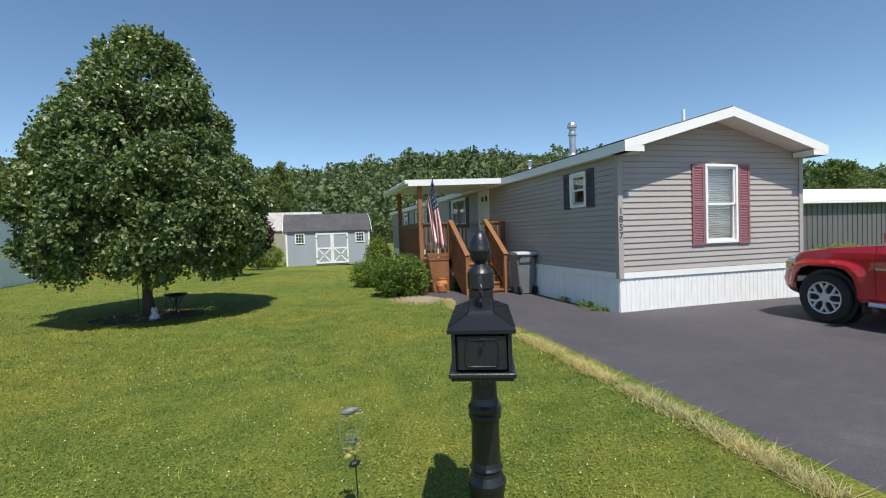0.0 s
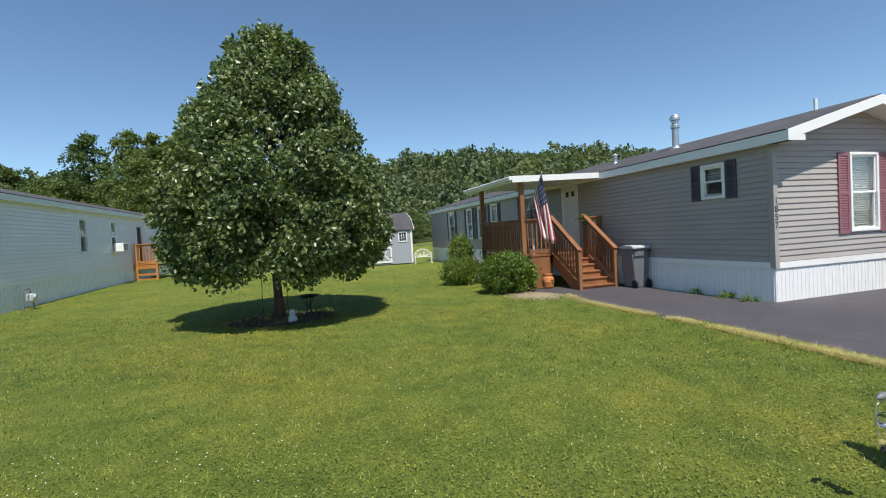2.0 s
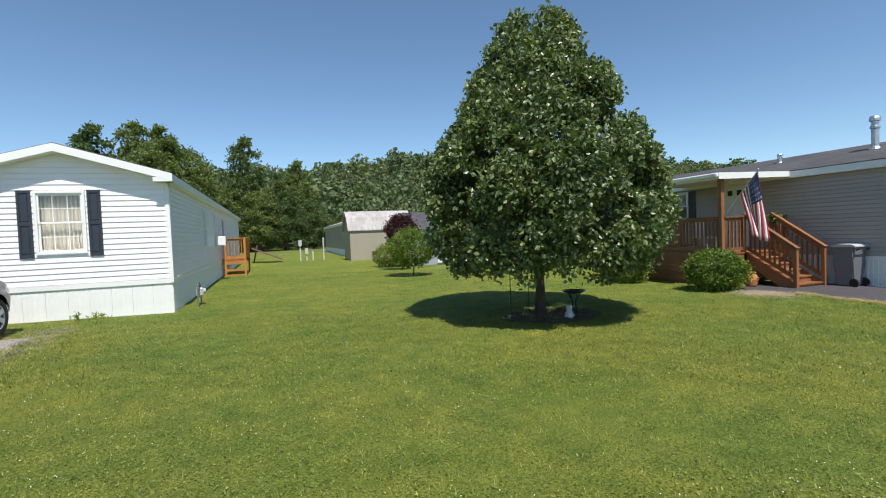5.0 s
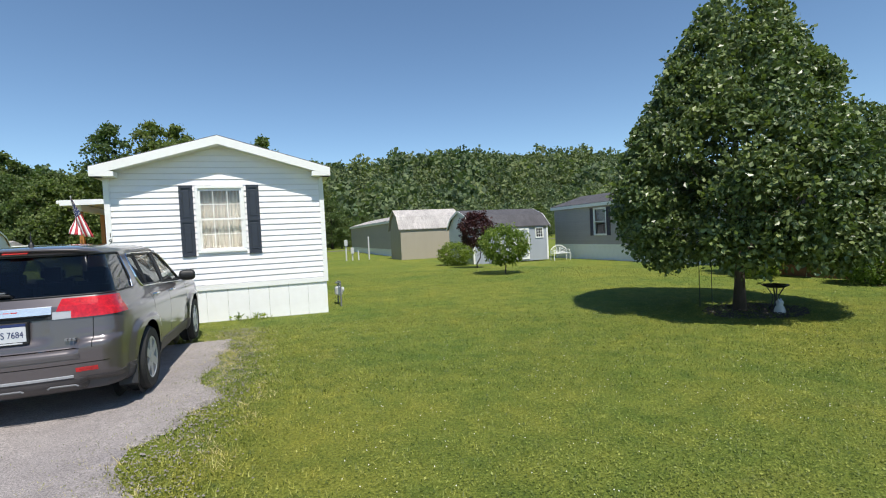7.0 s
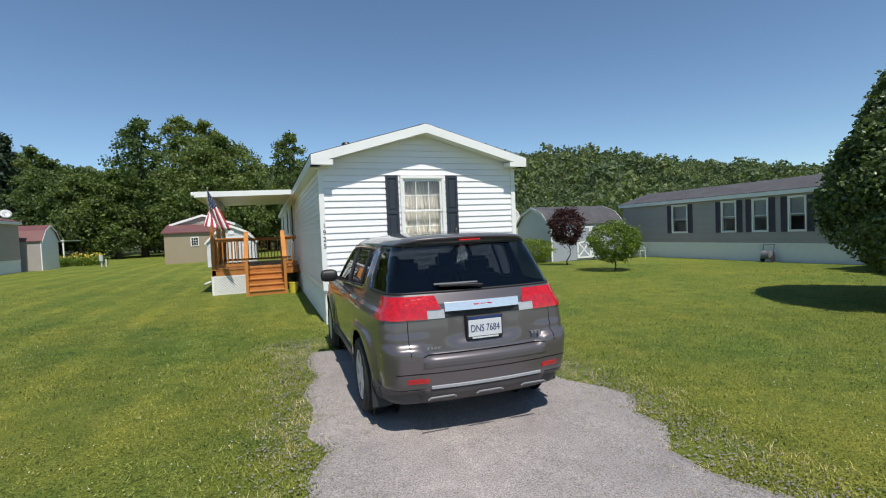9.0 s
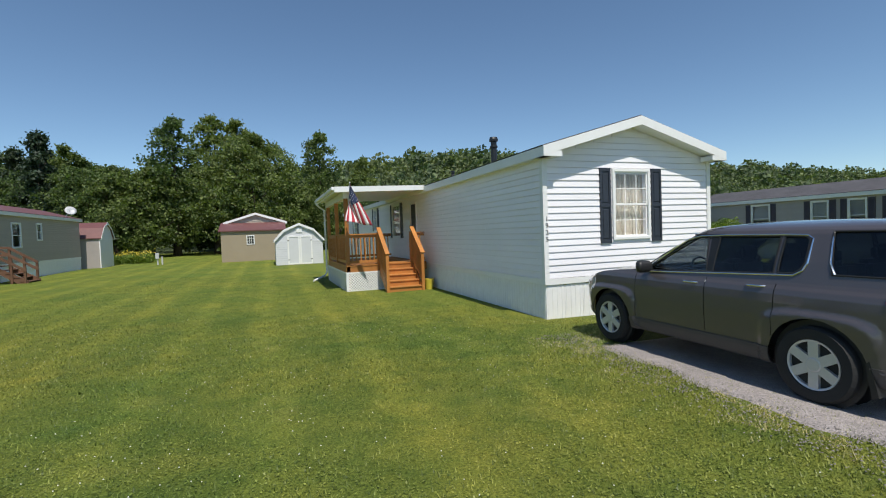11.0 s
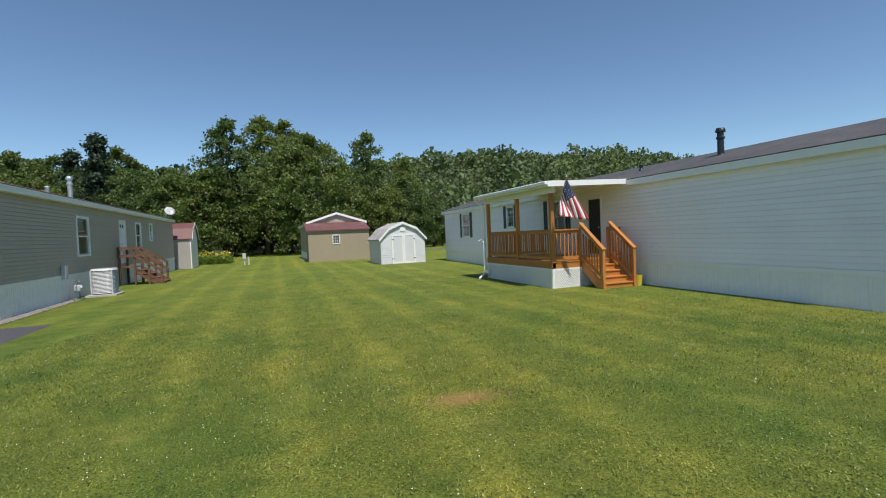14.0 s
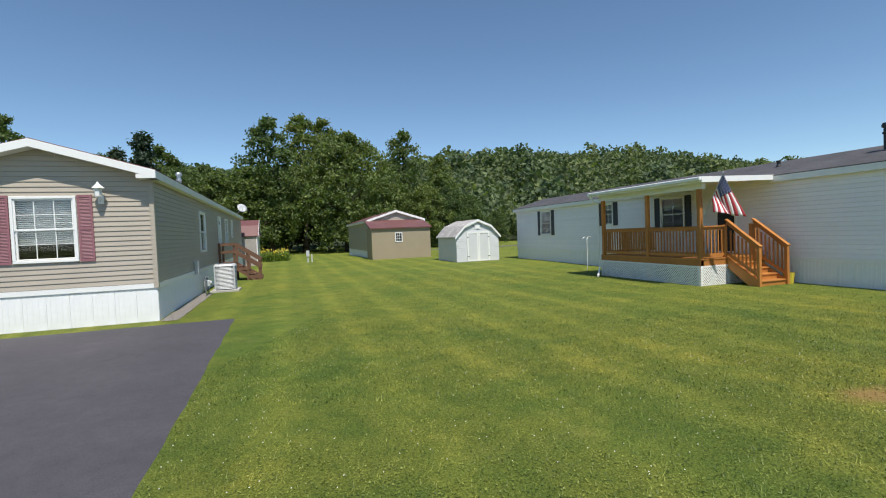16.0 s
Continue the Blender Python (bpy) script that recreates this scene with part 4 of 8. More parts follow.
def lattice(parent, side, plane, u0, u1, z0, z1):
    """Crossed white laths clipped to a rectangle."""
    bm = bmesh.new()
    g = 0.085
    for s, d in ((1, 0.0), (-1, 0.006)):
        k = -int((z1 - z0) / g) - 2
        while True:
            c = u0 + k * g * 1.0
            k += 1
            if c > u1 + (z1 - z0):
                break
            pts = []
            # lath line: u = c + s*(z - z0) within the rectangle
            za, zb_ = z0, z1
            ua, ub = c, c + (z1 - z0)
            if s < 0:
                ua, ub = ub, ua
            if ua == ub:
                continue
            t0, t1 = 0.0, 1.0
            for lo, hi in ((u0, u1),):
                ta, tb = (lo - ua) / (ub - ua), (hi - ua) / (ub - ua)
                t0, t1 = max(t0, min(ta, tb)), min(t1, max(ta, tb))
            if t1 - t0 < 0.05:
                continue
            p = [(ua + (ub - ua) * t, za + (zb_ - za) * t) for t in (t0, t1)]
            if side == "front":
                q = [(u, plane - d, z) for u, z in p]
                up = (0, 1, 0)
            else:
                q = [(plane - d, u, z) for u, z in p]
                up = (1, 0, 0)
            beam(bm, q[0], q[1], 0.032, 0.005, up)
    wbox(bm, side, plane, u0, u1, -0.004, 0.014, z1 - 0.04, z1)
    wbox(bm, side, plane, u0, u0 + 0.05, -0.004, 0.014, z0, z1 - 0.04)
    wbox(bm, side, plane, u1 - 0.05, u1, -0.004, 0.014, z0, z1 - 0.04)
    return part("lattice_panel", bm, TRIM, parent, "white diagonal lattice skirt")


lattice(porch2, "front", 23.6, -18.04, -16.3, 0.02, 0.70)
lattice(porch2, "left", -18.04, 23.62, 28.25, 0.02, 0.70)
# added dark box: stands in for the shade seen through the lattice
bm = bmesh.new()
box(bm, -17.9, -15.5, 24.2, 28.1, 0.0, 0.6)
part("dark_backing", bm, ROOM, porch2)
bm = tube(bmesh.new(), [(-18.42, 28.4, 3.22), (-18.3, 28.36, 3.05), (-18.1, 28.3, 2.9), (-18.1, 28.3, 0.45), (-18.2, 28.2, 0.3), (-18.7, 27.6, 0.16)], 0.04, 8)
part("downspout", bm, TRIM, porch2)

deck2 = thing("side_deck", (-10.6, 29.6, 0.0), "small orange-stained wooden deck with railings beside a white home", "deck")
deck_floor(deck2, -11.12, -10.1, 27.8, 31.5, 0.88, ORANGE)
for x, y in ((-10.14, 27.84), (-10.14, 31.46), (-11.0, 27.84)):
    post(deck2, x, y, -0.05, 1.88, ORANGE)
railing(deck2, (-11.0, 27.84), (-10.14, 27.84), 0.88, 1.86, ORANGE)
railing(deck2, (-10.14, 27.84), (-10.14, 31.46), 0.88, 1.86, ORANGE)
bm = bmesh.new()
for z in (0.05, 0.3):
    box(bm, -11.1, -10.1, 27.82, 27.86, z, z + 0.1)
part("cross_board", bm, ORANGE, deck2)

# third home's steps, coming down to the lawn
stair3 = thing("entry_steps", (-31.8, 36.9, 0.15), "weathered brown wooden steps with one handrail at a tan home", "steps")
bm = boxes((-32.66, -32.0, 36.2, 37.6, 1.0, 1.04))
part("landing", bm, OLDWOOD, stair3)
for i in range(4):
    x = -32.0 + 0.28 * i
    z = 0.85 - i * 0.19
    bm = boxes((x, x + 0.30, 36.2, 37.5, z - 0.04, z), bevel=0.005)
    part("tread", bm, OLDWOOD, stair3)
for y in (36.2, 37.46):
    bm = bmesh.new()
    prism(bm, [(-32.0, 1.0), (-32.0, 0.72), (-31.2, 0.15), (-30.85, 0.15), (-30.85, 0.32)], "y", y, y + 0.04)
    part("stringer", bm, OLDWOOD, stair3)
    for x, z0, z1 in ((-32.6, 0.1, 1.95), (-32.0, 0.1, 1.9), (-31.45, 0.15, 1.5), (-30.95, 0.15, 1.2)):
        bm = boxes((x - 0.045, x + 0.045, y - 0.05, y + 0.04, z0, z1))
        part("post", bm, OLDWOOD, stair3)
    for dz in (0.0, -0.35):
        bm = beam(bmesh.new(), (-32.0, y - 0.06, 1.88 + dz), (-30.88, y - 0.06, 1.12 + dz), 0.04, 0.12)
        beam(bm, (-32.65, y - 0.06, 1.88 + dz), (-32.0, y - 0.06, 1.88 + dz), 0.04, 0.12)
        part("handrail", bm, OLDWOOD, stair3)


# ---------------------------------------------------------------- sheds
def gambrel(name, label, x0, x1, y0, y1, zb, wall, peak, along, wall_mat, roof_mat, end_mat=None):
    """A barn-roofed shed; along is the axis of its ridge."""
    s = thing(name, ((x0 + x1) / 2, (y0 + y1) / 2, zb), label, "shed", "sheds")
    end_mat = end_mat or wall_mat
    a0, a1, l0, l1 = (y0, y1, x0, x1) if along == "x" else (x0, x1, y0, y1)
    mid, half = (a0 + a1) / 2, (a1 - a0) / 2
    knee, kz = half * 0.62, wall + (peak - wall) * 0.62
    shape = [(mid - half, zb), (mid + half, zb), (mid + half, wall), (mid + knee, kz), (mid, peak), (mid - knee, kz), (mid - half, wall)]
    for e in (l0, l1 - 0.06):
        bm = prism(bmesh.new(), shape, along, e, e + 0.06)
        part("end_wall", bm, end_mat, s)
    for e in (a0, a1 - 0.06):
        bm = bmesh.new()
        if along == "x":
            box(bm, l0 + 0.06, l1 - 0.06, e, e + 0.06, zb, wall)
        else:
            box(bm, e, e + 0.06, l0 + 0.06, l1 - 0.06, zb, wall)
        part("side_wall", bm, wall_mat, s)
    o, t = 0.12, 0.05
    for sg in (-1, 1):
        for p, q in (((half + 0.1, wall - 0.08), (knee, kz)), ((knee, kz), (0, peak))):
            bm = prism(bmesh.new(), [(mid + sg * p[0], p[1] + 0.01), (mid + sg * q[0], q[1] + 0.01), (mid + sg * q[0], q[1] + t + 0.01), (mid + sg * p[0], p[1] + t + 0.01)], along, l0 - o, l1 + o)
            part("roof", bm, roof_mat, s)
            for e in (l0 - o - 0.02, l1 + o):
                bm = prism(bmesh.new(), [(mid + sg * p[0], p[1] - 0.08), (mid + sg * q[0], q[1] - 0.08), (mid + sg * q[0], q[1] + t + 0.02), (mid + sg * p[0], p[1] + t + 0.02)], along, e, e + 0.02)
                part("rake_trim", bm, TRIM if wall_mat is not BEIGE_SHED else end_mat, s)
    return s


def shed_doors(parent, side, plane, u0, u1, z0, z1, material, cross=True):
    um = (u0 + u1) / 2
    for a, b in ((u0, um - 0.005), (um + 0.005, u1)):
        bm = bmesh.new()
        wbox(bm, side, plane, a, b, 0.0, 0.03, z0, z1)
        d = part("door", bm, material, parent)
        bm = bmesh.new()
        t = 0.09
        for r in ((a, a + t, z0, z1), (b - t, b, z0, z1), (a + t, b - t, z1 - t, z1), (a + t, b - t, z0, z0 + t)):
            wbox(bm, side, plane, r[0], r[1], 0.03, 0.05, r[2], r[3])
        if cross:
            zm = z0 + (z1 - z0) * 0.5
            wbox(bm, side, plane, a + t, b - t, 0.03, 0.0495, zm - t / 2, zm + t / 2)
            for p, q in (((a + t, z0 + t), (b - t, zm)), ((a + t, zm), (b - t, z0 + t))):
                beam(bm, (p[0], plane - 0.04, p[1]), (q[0], plane - 0.04, q[1]), 0.07, 0.016, (0, 1, 0))
        part("door_trim", bm, TRIM, d)
        bm = bmesh.new()
        for z in (z0 + 0.3, z1 - 0.3):
            wbox(bm, side, plane, a if a == u0 else b - 0.12, a + 0.12 if a == u0 else b, 0.05, 0.056, z - 0.02, z + 0.02)
        part("hinge", bm, IRON, d)


def shed_window(parent, side, plane, u0, u1, z0, z1):
    bm = bmesh.new()
    f = 0.06
    for r in ((u0 - f, u1 + f, z1, z1 + f), (u0 - f, u1 + f, z0 - f, z0), (u0 - f, u0, z0, z1), (u1, u1 + f, z0, z1)):
        wbox(bm, side, plane, r[0], r[1], 0.0, 0.04, r[2], r[3])
    um, zm = (u0 + u1) / 2, (z0 + z1) / 2
    for k in (1, 2):
        u = u0 + (u1 - u0) * k / 3
        wbox(bm, side, plane, u - 0.01, u + 0.01, 0.005, 0.025, z0, z1)
        z = z0 + (z1 - z0) * k / 3
        wbox(bm, side, plane, u0, u1, 0.006, 0.024, z - 0.01, z + 0.01)
    w = part("window", bm, TRIM, parent)
    bm = bmesh.new()
    wbox(bm, side, plane, u0, u1, 0.0, 0.01, z0, z1)
    part("pane", bm, DARKPANE, w)


DARKPANE = mat("dark_window_pane", (0.02, 0.022, 0.025), 0.06, 0.2, 2, 0.0)

shed1 = gambrel("garden_shed", "grey wooden barn shed with white double doors and dark shingles", -1.65, 3.25, 29.5, 33.1, -0.12, 1.95, 2.95, "x", GREY_SHED, DARKROOF, BLUE_SHED)
shed_doors(shed1, "front", 29.5, 0.05, 1.95, -0.02, 1.78, GREY_SHED)
for a in (-1.05, 2.45):
    shed_window(shed1, "front", 29.5, a, a + 0.42, 1.25, 1.75)
for x in (-1.65, 3.15):
    bm = boxes((x, x + 0.1, 29.47, 29.5, -0.1, 1.9))
    part("corner_trim", bm, TRIM, shed1)
shed2 = gambrel("garden_shed", "tall beige shed with a pale shingled barn roof", -3.85, 0.6, 36.6, 39.4, -0.02, 2.15, 3.45, "x", BEIGE_SHED, PALEROOF)
shed3 = gambrel("garden_shed", "pale blue-grey sided barn shed with white double doors", -19.85, -17.0, 39.8, 43.4, 0.16, 1.75, 2.72, "y", BLUE_SHED, PALEROOF)
shed_doors(shed3, "front", 39.8, -19.15, -17.65, 0.2, 2.0, BLUE_SHED, False)
bm = boxes((-18.6, -18.25, 39.76, 39.8, 2.2, 2.45))
part("gable_vent", bm, TRIM, shed3)
for k in range(11):
    bm = bmesh.new()
    z = 0.2 + k * 0.14
    for a, b in ((-19.83, -19.17), (-17.63, -17.02)):
        wprism(bm, "front", 39.8, [(0, z), (0.02, z), (0.004, z + 0.138), (0, z + 0.138)], a, b)
    part("siding_board", bm, BLUE_SHED, shed3)
shed4 = gambrel("garden_shed", "grey sided barn shed with a brown roof behind a tan home", -34.2, -31.7, 49.6, 52.6, 0.15, 2.4, 3.5, "x", TAUPE, MAROON, WHITE_SIDING)

home4 = plain_home("long grey mobile home with a pale roof", -2.9, 1.3, 42.5, 62.4, 0.0, 0.6, 2.95, 3.55, TAUPE, PALEROOF)
home5 = plain_home("far grey mobile home with a white carport roof", -54.0, -40.0, 66.5, 71.0, 0.1, 0.7, 2.9, 3.4, TAUPE, PALEROOF) if False else None
home6 = plain_home("brown mobile home with white rake boards", -23.4, -18.9, 50.4, 63.0, 0.2, 0.8, 3.3, 4.05, TAN, MAROON)
tan = thing("lean_to_shed", (-21.3, 49.0, 0.2), "tan panelled shed with a maroon metal roof", "shed", "sheds")
bm = boxes((-23.6, -19.0, 48.0, 50.3, 0.18, 2.6))
part("body", bm, TAN_SHED, tan)
bm = prism(bmesh.new(), [(47.85, 2.52), (47.85, 2.6), (50.36, 3.25), (50.36, 3.17)], "x", -23.75, -18.9)
part("roof", bm, MAROON, tan)
shed_window(tan, "front", 48.0, -21.75, -21.3, 1.55, 2.15)


# ---------------------------------------------------------------- plants
def leaves(centres, radius, per, size, rng, droop=0.25, squash=0.8, aspect=0.6):
    """Leaf blades scattered round twig ends: folded four-cornered blades, as arrays."""
    c = np.repeat(np.asarray(centres), per, 0)
    n = len(c)
    off = rng.normal(size=(n, 3)) * radius * (1, 1, squash)
    p = c + off
    d = rng.normal(size=(n, 3))
    d[:, 2] -= droop * 2
    d /= np.linalg.norm(d, axis=1)[:, None]
    s = np.cross(d, rng.normal(size=(n, 3)))
    s /= np.linalg.norm(s, axis=1)[:, None] + 1e-9
    u = np.cross(s, d)
    ln = size * rng.uniform(0.65, 1.3, (n, 1))
    wd = ln * aspect / 2
    v = np.stack([p, p + d * ln * 0.5 + s * wd + u * wd * 0.25, p + d * ln, p + d * ln * 0.5 - s * wd + u * wd * 0.25], 1).reshape(-1, 3)
    i = np.arange(n) * 4
    f = np.concatenate([np.stack([i, i + 1, i + 2], 1), np.stack([i, i + 2, i + 3], 1)])
    return v, f


def limb_tree(bm, base, height, r0, rng, spread, count, z0, seg=8):
    """A tapered trunk and rising limbs."""
    x, y, z = base
    pts = [(x + rng.normal() * 0.03 * k, y + rng.normal() * 0.03 * k, z - 0.1 + height * k / 8) for k in range(9)]
    tube(bm, pts, [r0 * (1.35 if k == 0 else 1 - 0.105 * k) for k in range(9)], seg)
    for k in range(count):
        t = z0 + (0.95 - z0) * k / count
        a = k * 2.4 + rng.uniform(-0.4, 0.4)
        p = np.array([x, y, z - 0.1 + height * t])
        l = spread * (1 - 0.75 * t) * rng.uniform(0.7, 1.0)
        q = p + np.array([math.cos(a) * l * 0.5, math.sin(a) * l * 0.5, l * 0.32])
        e = p + np.array([math.cos(a) * l, math.sin(a) * l, l * 0.75])
        r = r0 * 0.38 * (1 - 0.6 * t)
        tube(bm, [tuple(p), tuple(q), tuple(e)], [r, r * 0.7, r * 0.25], 6)


rng = np.random.default_rng(7)


def pear_tree():
    bx, by = -3.77, 12.02
    bz = ground_z(bx, by)
    t = thing("pear_tree", (bx, by, bz), "broad cone-shaped ornamental pear tree with glossy dark leaves", "tree")
    bm = bmesh.new()
    limb_tree(bm, (bx, by, bz), 5.4, 0.1, rng, 2.2, 22, 0.2, 10)
    part("trunk", bm, BARK, t, smooth=True)
    prof_z = [0.75, 1.0, 1.4, 1.8, 2.5, 3.3, 4.2, 5.0, 5.5, 5.8, 5.95]
    prof_r = [1.15, 1.78, 2.18, 2.34, 2.26, 1.96, 1.5, 1.1, 0.8, 0.48, 0.2]
    cs = []
    # leafy boughs: overlapping tufts over the cone, with dark hollows between them
    lumps = []
    while len(lumps) < 330:
        z = rng.uniform(0.85, 5.8)
        r = np.interp(z, prof_z, prof_r)
        if rng.uniform() > r / 2.34 + 0.05:
            continue
        a = rng.uniform(0, 2 * math.pi)
        q = rng.uniform(0.24, 0.44) * (0.72 + 0.28 * r / 2.34)
        out = max(0.0, r - q * 0.8) * (1 + 0.09 * noise.noise((math.cos(a) * 1.5, math.sin(a) * 1.5, z * 0.9)))
        lumps.append((bx + 0.1 + math.cos(a) * out, by + math.sin(a) * out, bz + 0.1 + max(z, 0.75 + q * 0.6) - 0.06, q, a))
    for x, y, z, q, a in lumps:
        for k in range(int(46 * (q / 0.34) ** 2)):
            d = rng.normal(size=3) + np.array((math.cos(a), math.sin(a), 0.5)) * 0.7
            d /= np.linalg.norm(d)
            w = q * rng.uniform(0.72, 1.06)
            cs.append((x + d[0] * w, y + d[1] * w, z + d[2] * w * 0.85))
    for k in range(2200):
        z = rng.uniform(0.9, 5.4)
        a, w = rng.uniform(0, 2 * math.pi), np.interp(z, prof_z, prof_r) * math.sqrt(rng.uniform(0.1, 0.75))
        cs.append((bx + 0.1 + math.cos(a) * w, by + math.sin(a) * w, bz + 0.1 + z))
    v, f = leaves(cs, 0.055, 6, 0.098, rng, 0.3, 0.9, 0.68)
    flat_part("crown", v, f, PEAR_LEAF, t)


pear_tree()


def round_bush(name, label, x, y, rx, ry, h, n, size, material, category="bush", trunk=False, group=""):
    z = ground_z(x, y)
    t = thing(name, (x, y, z), label, category, group)
    bm = bmesh.new()
    base = 0.0
    if trunk:
        limb_tree(bm, (x, y, z), h * 0.85, 0.035, rng, rx, 9, 0.3, 6)
        base = trunk
    else:
        for k in range(9):
            a = k * 0.7
            tube(bm, [(x + 0.1 * math.cos(a), y + 0.1 * math.sin(a), z - 0.05), (x + rx * 0.4 * math.cos(a), y + ry * 0.4 * math.sin(a), z + h * 0.5), (x + rx * 0.7 * math.cos(a), y + ry * 0.7 * math.sin(a), z + h * 0.8)], [0.018, 0.012, 0.005], 5)
    part("stems", bm, BARK, t)
    cs = []
    while len(cs) < n:
        d = rng.normal(size=3)
        d /= np.linalg.norm(d)
        k = rng.uniform(0.5, 1.0) ** 0.5
        l = 1 + 0.22 * noise.noise(tuple(d * 2.1 + x)) + 0.12 * noise.noise(tuple(d * 5.0 + y))
        zz = z + base + (h - base) * (0.5 + 0.5 * d[2] * k * l)
        if zz < z + base * 0.8 + 0.02:
            continue
        cs.append((x + rx * d[0] * k * l, y + ry * d[1] * k * l, zz))
    v, f = leaves(cs, 0.055, 16, size, rng, 0.1, 1.0, 0.55)
    flat_part("crown", v, f, material, t)
    return t


round_bush("shrub", "rounded yellow-green deciduous shrub beside porch steps", 1.90, 12.75, 0.74, 0.70, 1.05, 520, 0.075, BUSH_LEAF, "shrub", group="shrubs by the porch")
round_bush("shrub", "tall loose green shrub beside a brown porch", 1.85, 16.3, 0.42, 0.45, 1.6, 300, 0.07, BUSH_LEAF, "shrub", group="shrubs by the porch")
round_bush("shrub", "low light-green shrub by a brown porch", 1.5, 15.4, 0.65, 0.6, 0.85, 300, 0.065, BUSH_LEAF, "shrub", group="shrubs by the porch")
round_bush("shrub", "clipped green shrub near garden sheds", -2.73, 29.4, 0.95, 0.85, 1.3, 420, 0.08, BUSH_LEAF, "shrub")
round_bush("small_tree", "small round green tree on the lawn", -3.5, 22.25, 1.0, 1.0, 1.95, 560, 0.085, BUSH_LEAF, "tree", 0.35)
round_bush("purple_maple", "young dark purple-leaved maple on the lawn", -2.86, 26.3, 0.78, 0.78, 2.75, 420, 0.10, MAPLE_LEAF, "tree", 0.95)


# woodland: a few kinds of tree, each copied
def wood_tree(name, label, h, r, low, n, per, size, material, spire=0.0):
    t = thing(name, (0, 0, 0), label, "tree", "woodland trees")
    bm = bmesh.new()
    limb_tree(bm, (0, 0, 0), h * 0.85, 0.18 + h * 0.008, rng, r * 1.1, 10, 0.25, 7)
    part("trunk", bm, BARK, t, smooth=True)
    cs = []
    blobs = []
    for k in range(17):
        q = k / 16
        zc = low + (h - low) * (0.08 + 0.85 * q)
        rr = r * (math.sin(math.pi * min(1, 0.22 + 0.74 * q)) ** 0.75 if not spire else 1.03 - q)
        a = k * 2.399
        blobs.append((math.cos(a) * rr * 0.58, math.sin(a) * rr * 0.58, zc, max(rr * 0.55, 0.35)))
    for k in range(n):
        b = blobs[rng.integers(len(blobs))]
        d = rng.normal(size=3)
        d /= np.linalg.norm(d)
        if d[2] < -0.3:
            d[2] *= -0.6
        w = rng.uniform(0.72, 1.06) * (1 + 0.25 * noise.noise(tuple(d * 2.0 + b[2])))
        cs.append((b[0] + d[0] * b[3] * w, b[1] + d[1] * b[3] * w, b[2] + d[2] * b[3] * w * 0.85))
    v, f = leaves(cs, size * 0.75, per, size, rng, 0.12, 0.8, 0.7)
    flat_part("crown", v, f, material, t)
    return t


kinds = [wood_tree("broadleaf_tree", "tall broadleaf woodland tree in full leaf", 12.0, 4.4, 0.4, 700, 13, 0.31, WOOD_LEAF),
         wood_tree("broadleaf_tree", "tall broadleaf woodland tree in full leaf", 10.0, 4.0, 0.2, 640, 13, 0.31, WOOD_LEAF),
         wood_tree("broadleaf_tree", "slender tall woodland tree in full leaf", 15.0, 3.0, 2.5, 560, 13, 0.31, WOOD_LEAF),
         wood_tree("spruce_tree", "dark pointed spruce at the edge of the woods", 13.0, 3.0, 0.6, 700, 9, 0.36, SPRUCE_LEAF, 1.0)]
kinds.append(wood_tree("broadleaf_tree", "huge dense broadleaf tree at the edge of the woods", 15.0, 7.4, 0.2, 1700, 16, 0.34, WOOD_LEAF))


def plant(k, x, y, s=1.0, first=set()):
    z = ground_z(x, y) - 0.1
    m = pose(x, y, z, 0, 0, rng.uniform(0, 360)) 
    if k in first:
        o = copy_thing(kinds[k], m)
    else:
        o = kinds[k]
        o.matrix_basis = m
        first.add(k)
    o.scale = (s * rng.uniform(0.92, 1.1), s * rng.uniform(0.92, 1.1), s)
    return o


for x, y, k, s in ((-22, 76, 4, 1.05), (-31.5, 80, 2, 1.15), (-27, 83, 2, 1.22), (-24, 84, 2, 1.2), (-12.5, 82, 2, 1.1), (-13.5, 79, 1, 0.95), (-10.5, 77, 1, 0.9),
                   (-46, 80, 3, 1.25), (-50, 84, 3, 1.15), (-38, 78, 1, 1.1), (-41.5, 79, 1, 1.15), (-34, 78, 1, 1.15), (-56, 84, 0, 1.2), (-62, 84, 2, 1.15), (-66, 82, 0, 1.25), (-54, 90, 0, 1.25), (-44, 90, 0, 1.2), (-7, 78, 0, 0.75), (-3, 80, 1, 0.8)):
    plant(k, x, y, s * (1.1 if k == 2 else 1.0))
for i in range(26):
    x = -64 + i * 5.6 + rng.uniform(-1.5, 1.5)
    far = 1.0 if x < -6 else 0.5
    if not -30 < x < -15:
        plant(int(rng.choice([0, 1, 0])), x, 80 + rng.uniform(-2.5, 3), rng.uniform(0.82, 1.0) * far)
    if x < 0:
        plant(int(rng.choice([0, 1, 2])), x + 2.5, 88 + rng.uniform(-2, 4), rng.uniform(0.9, 1.15) * far)
for i in range(9):
    plant(int(rng.choice([0, 1])), -66 - rng.uniform(0, 10), 30 + i * 6, rng.uniform(0.9, 1.1))
for i in range(12):
    plant(int(rng.choice([0, 1])) if i < 4 else int(rng.choice([0, 1, 2])), (42 if i < 4 else 27) + rng.uniform(0, 8), 14 + i * 5.5, rng.uniform(0.62, 0.8) * (1.0 if i < 4 else 0.55))


# wooded hill beyond
UNDERWOOD = mat("forest_undergrowth", (0.045, 0.065, 0.022), 0.9, 0.35, 0.4, 0.4, fine=6)


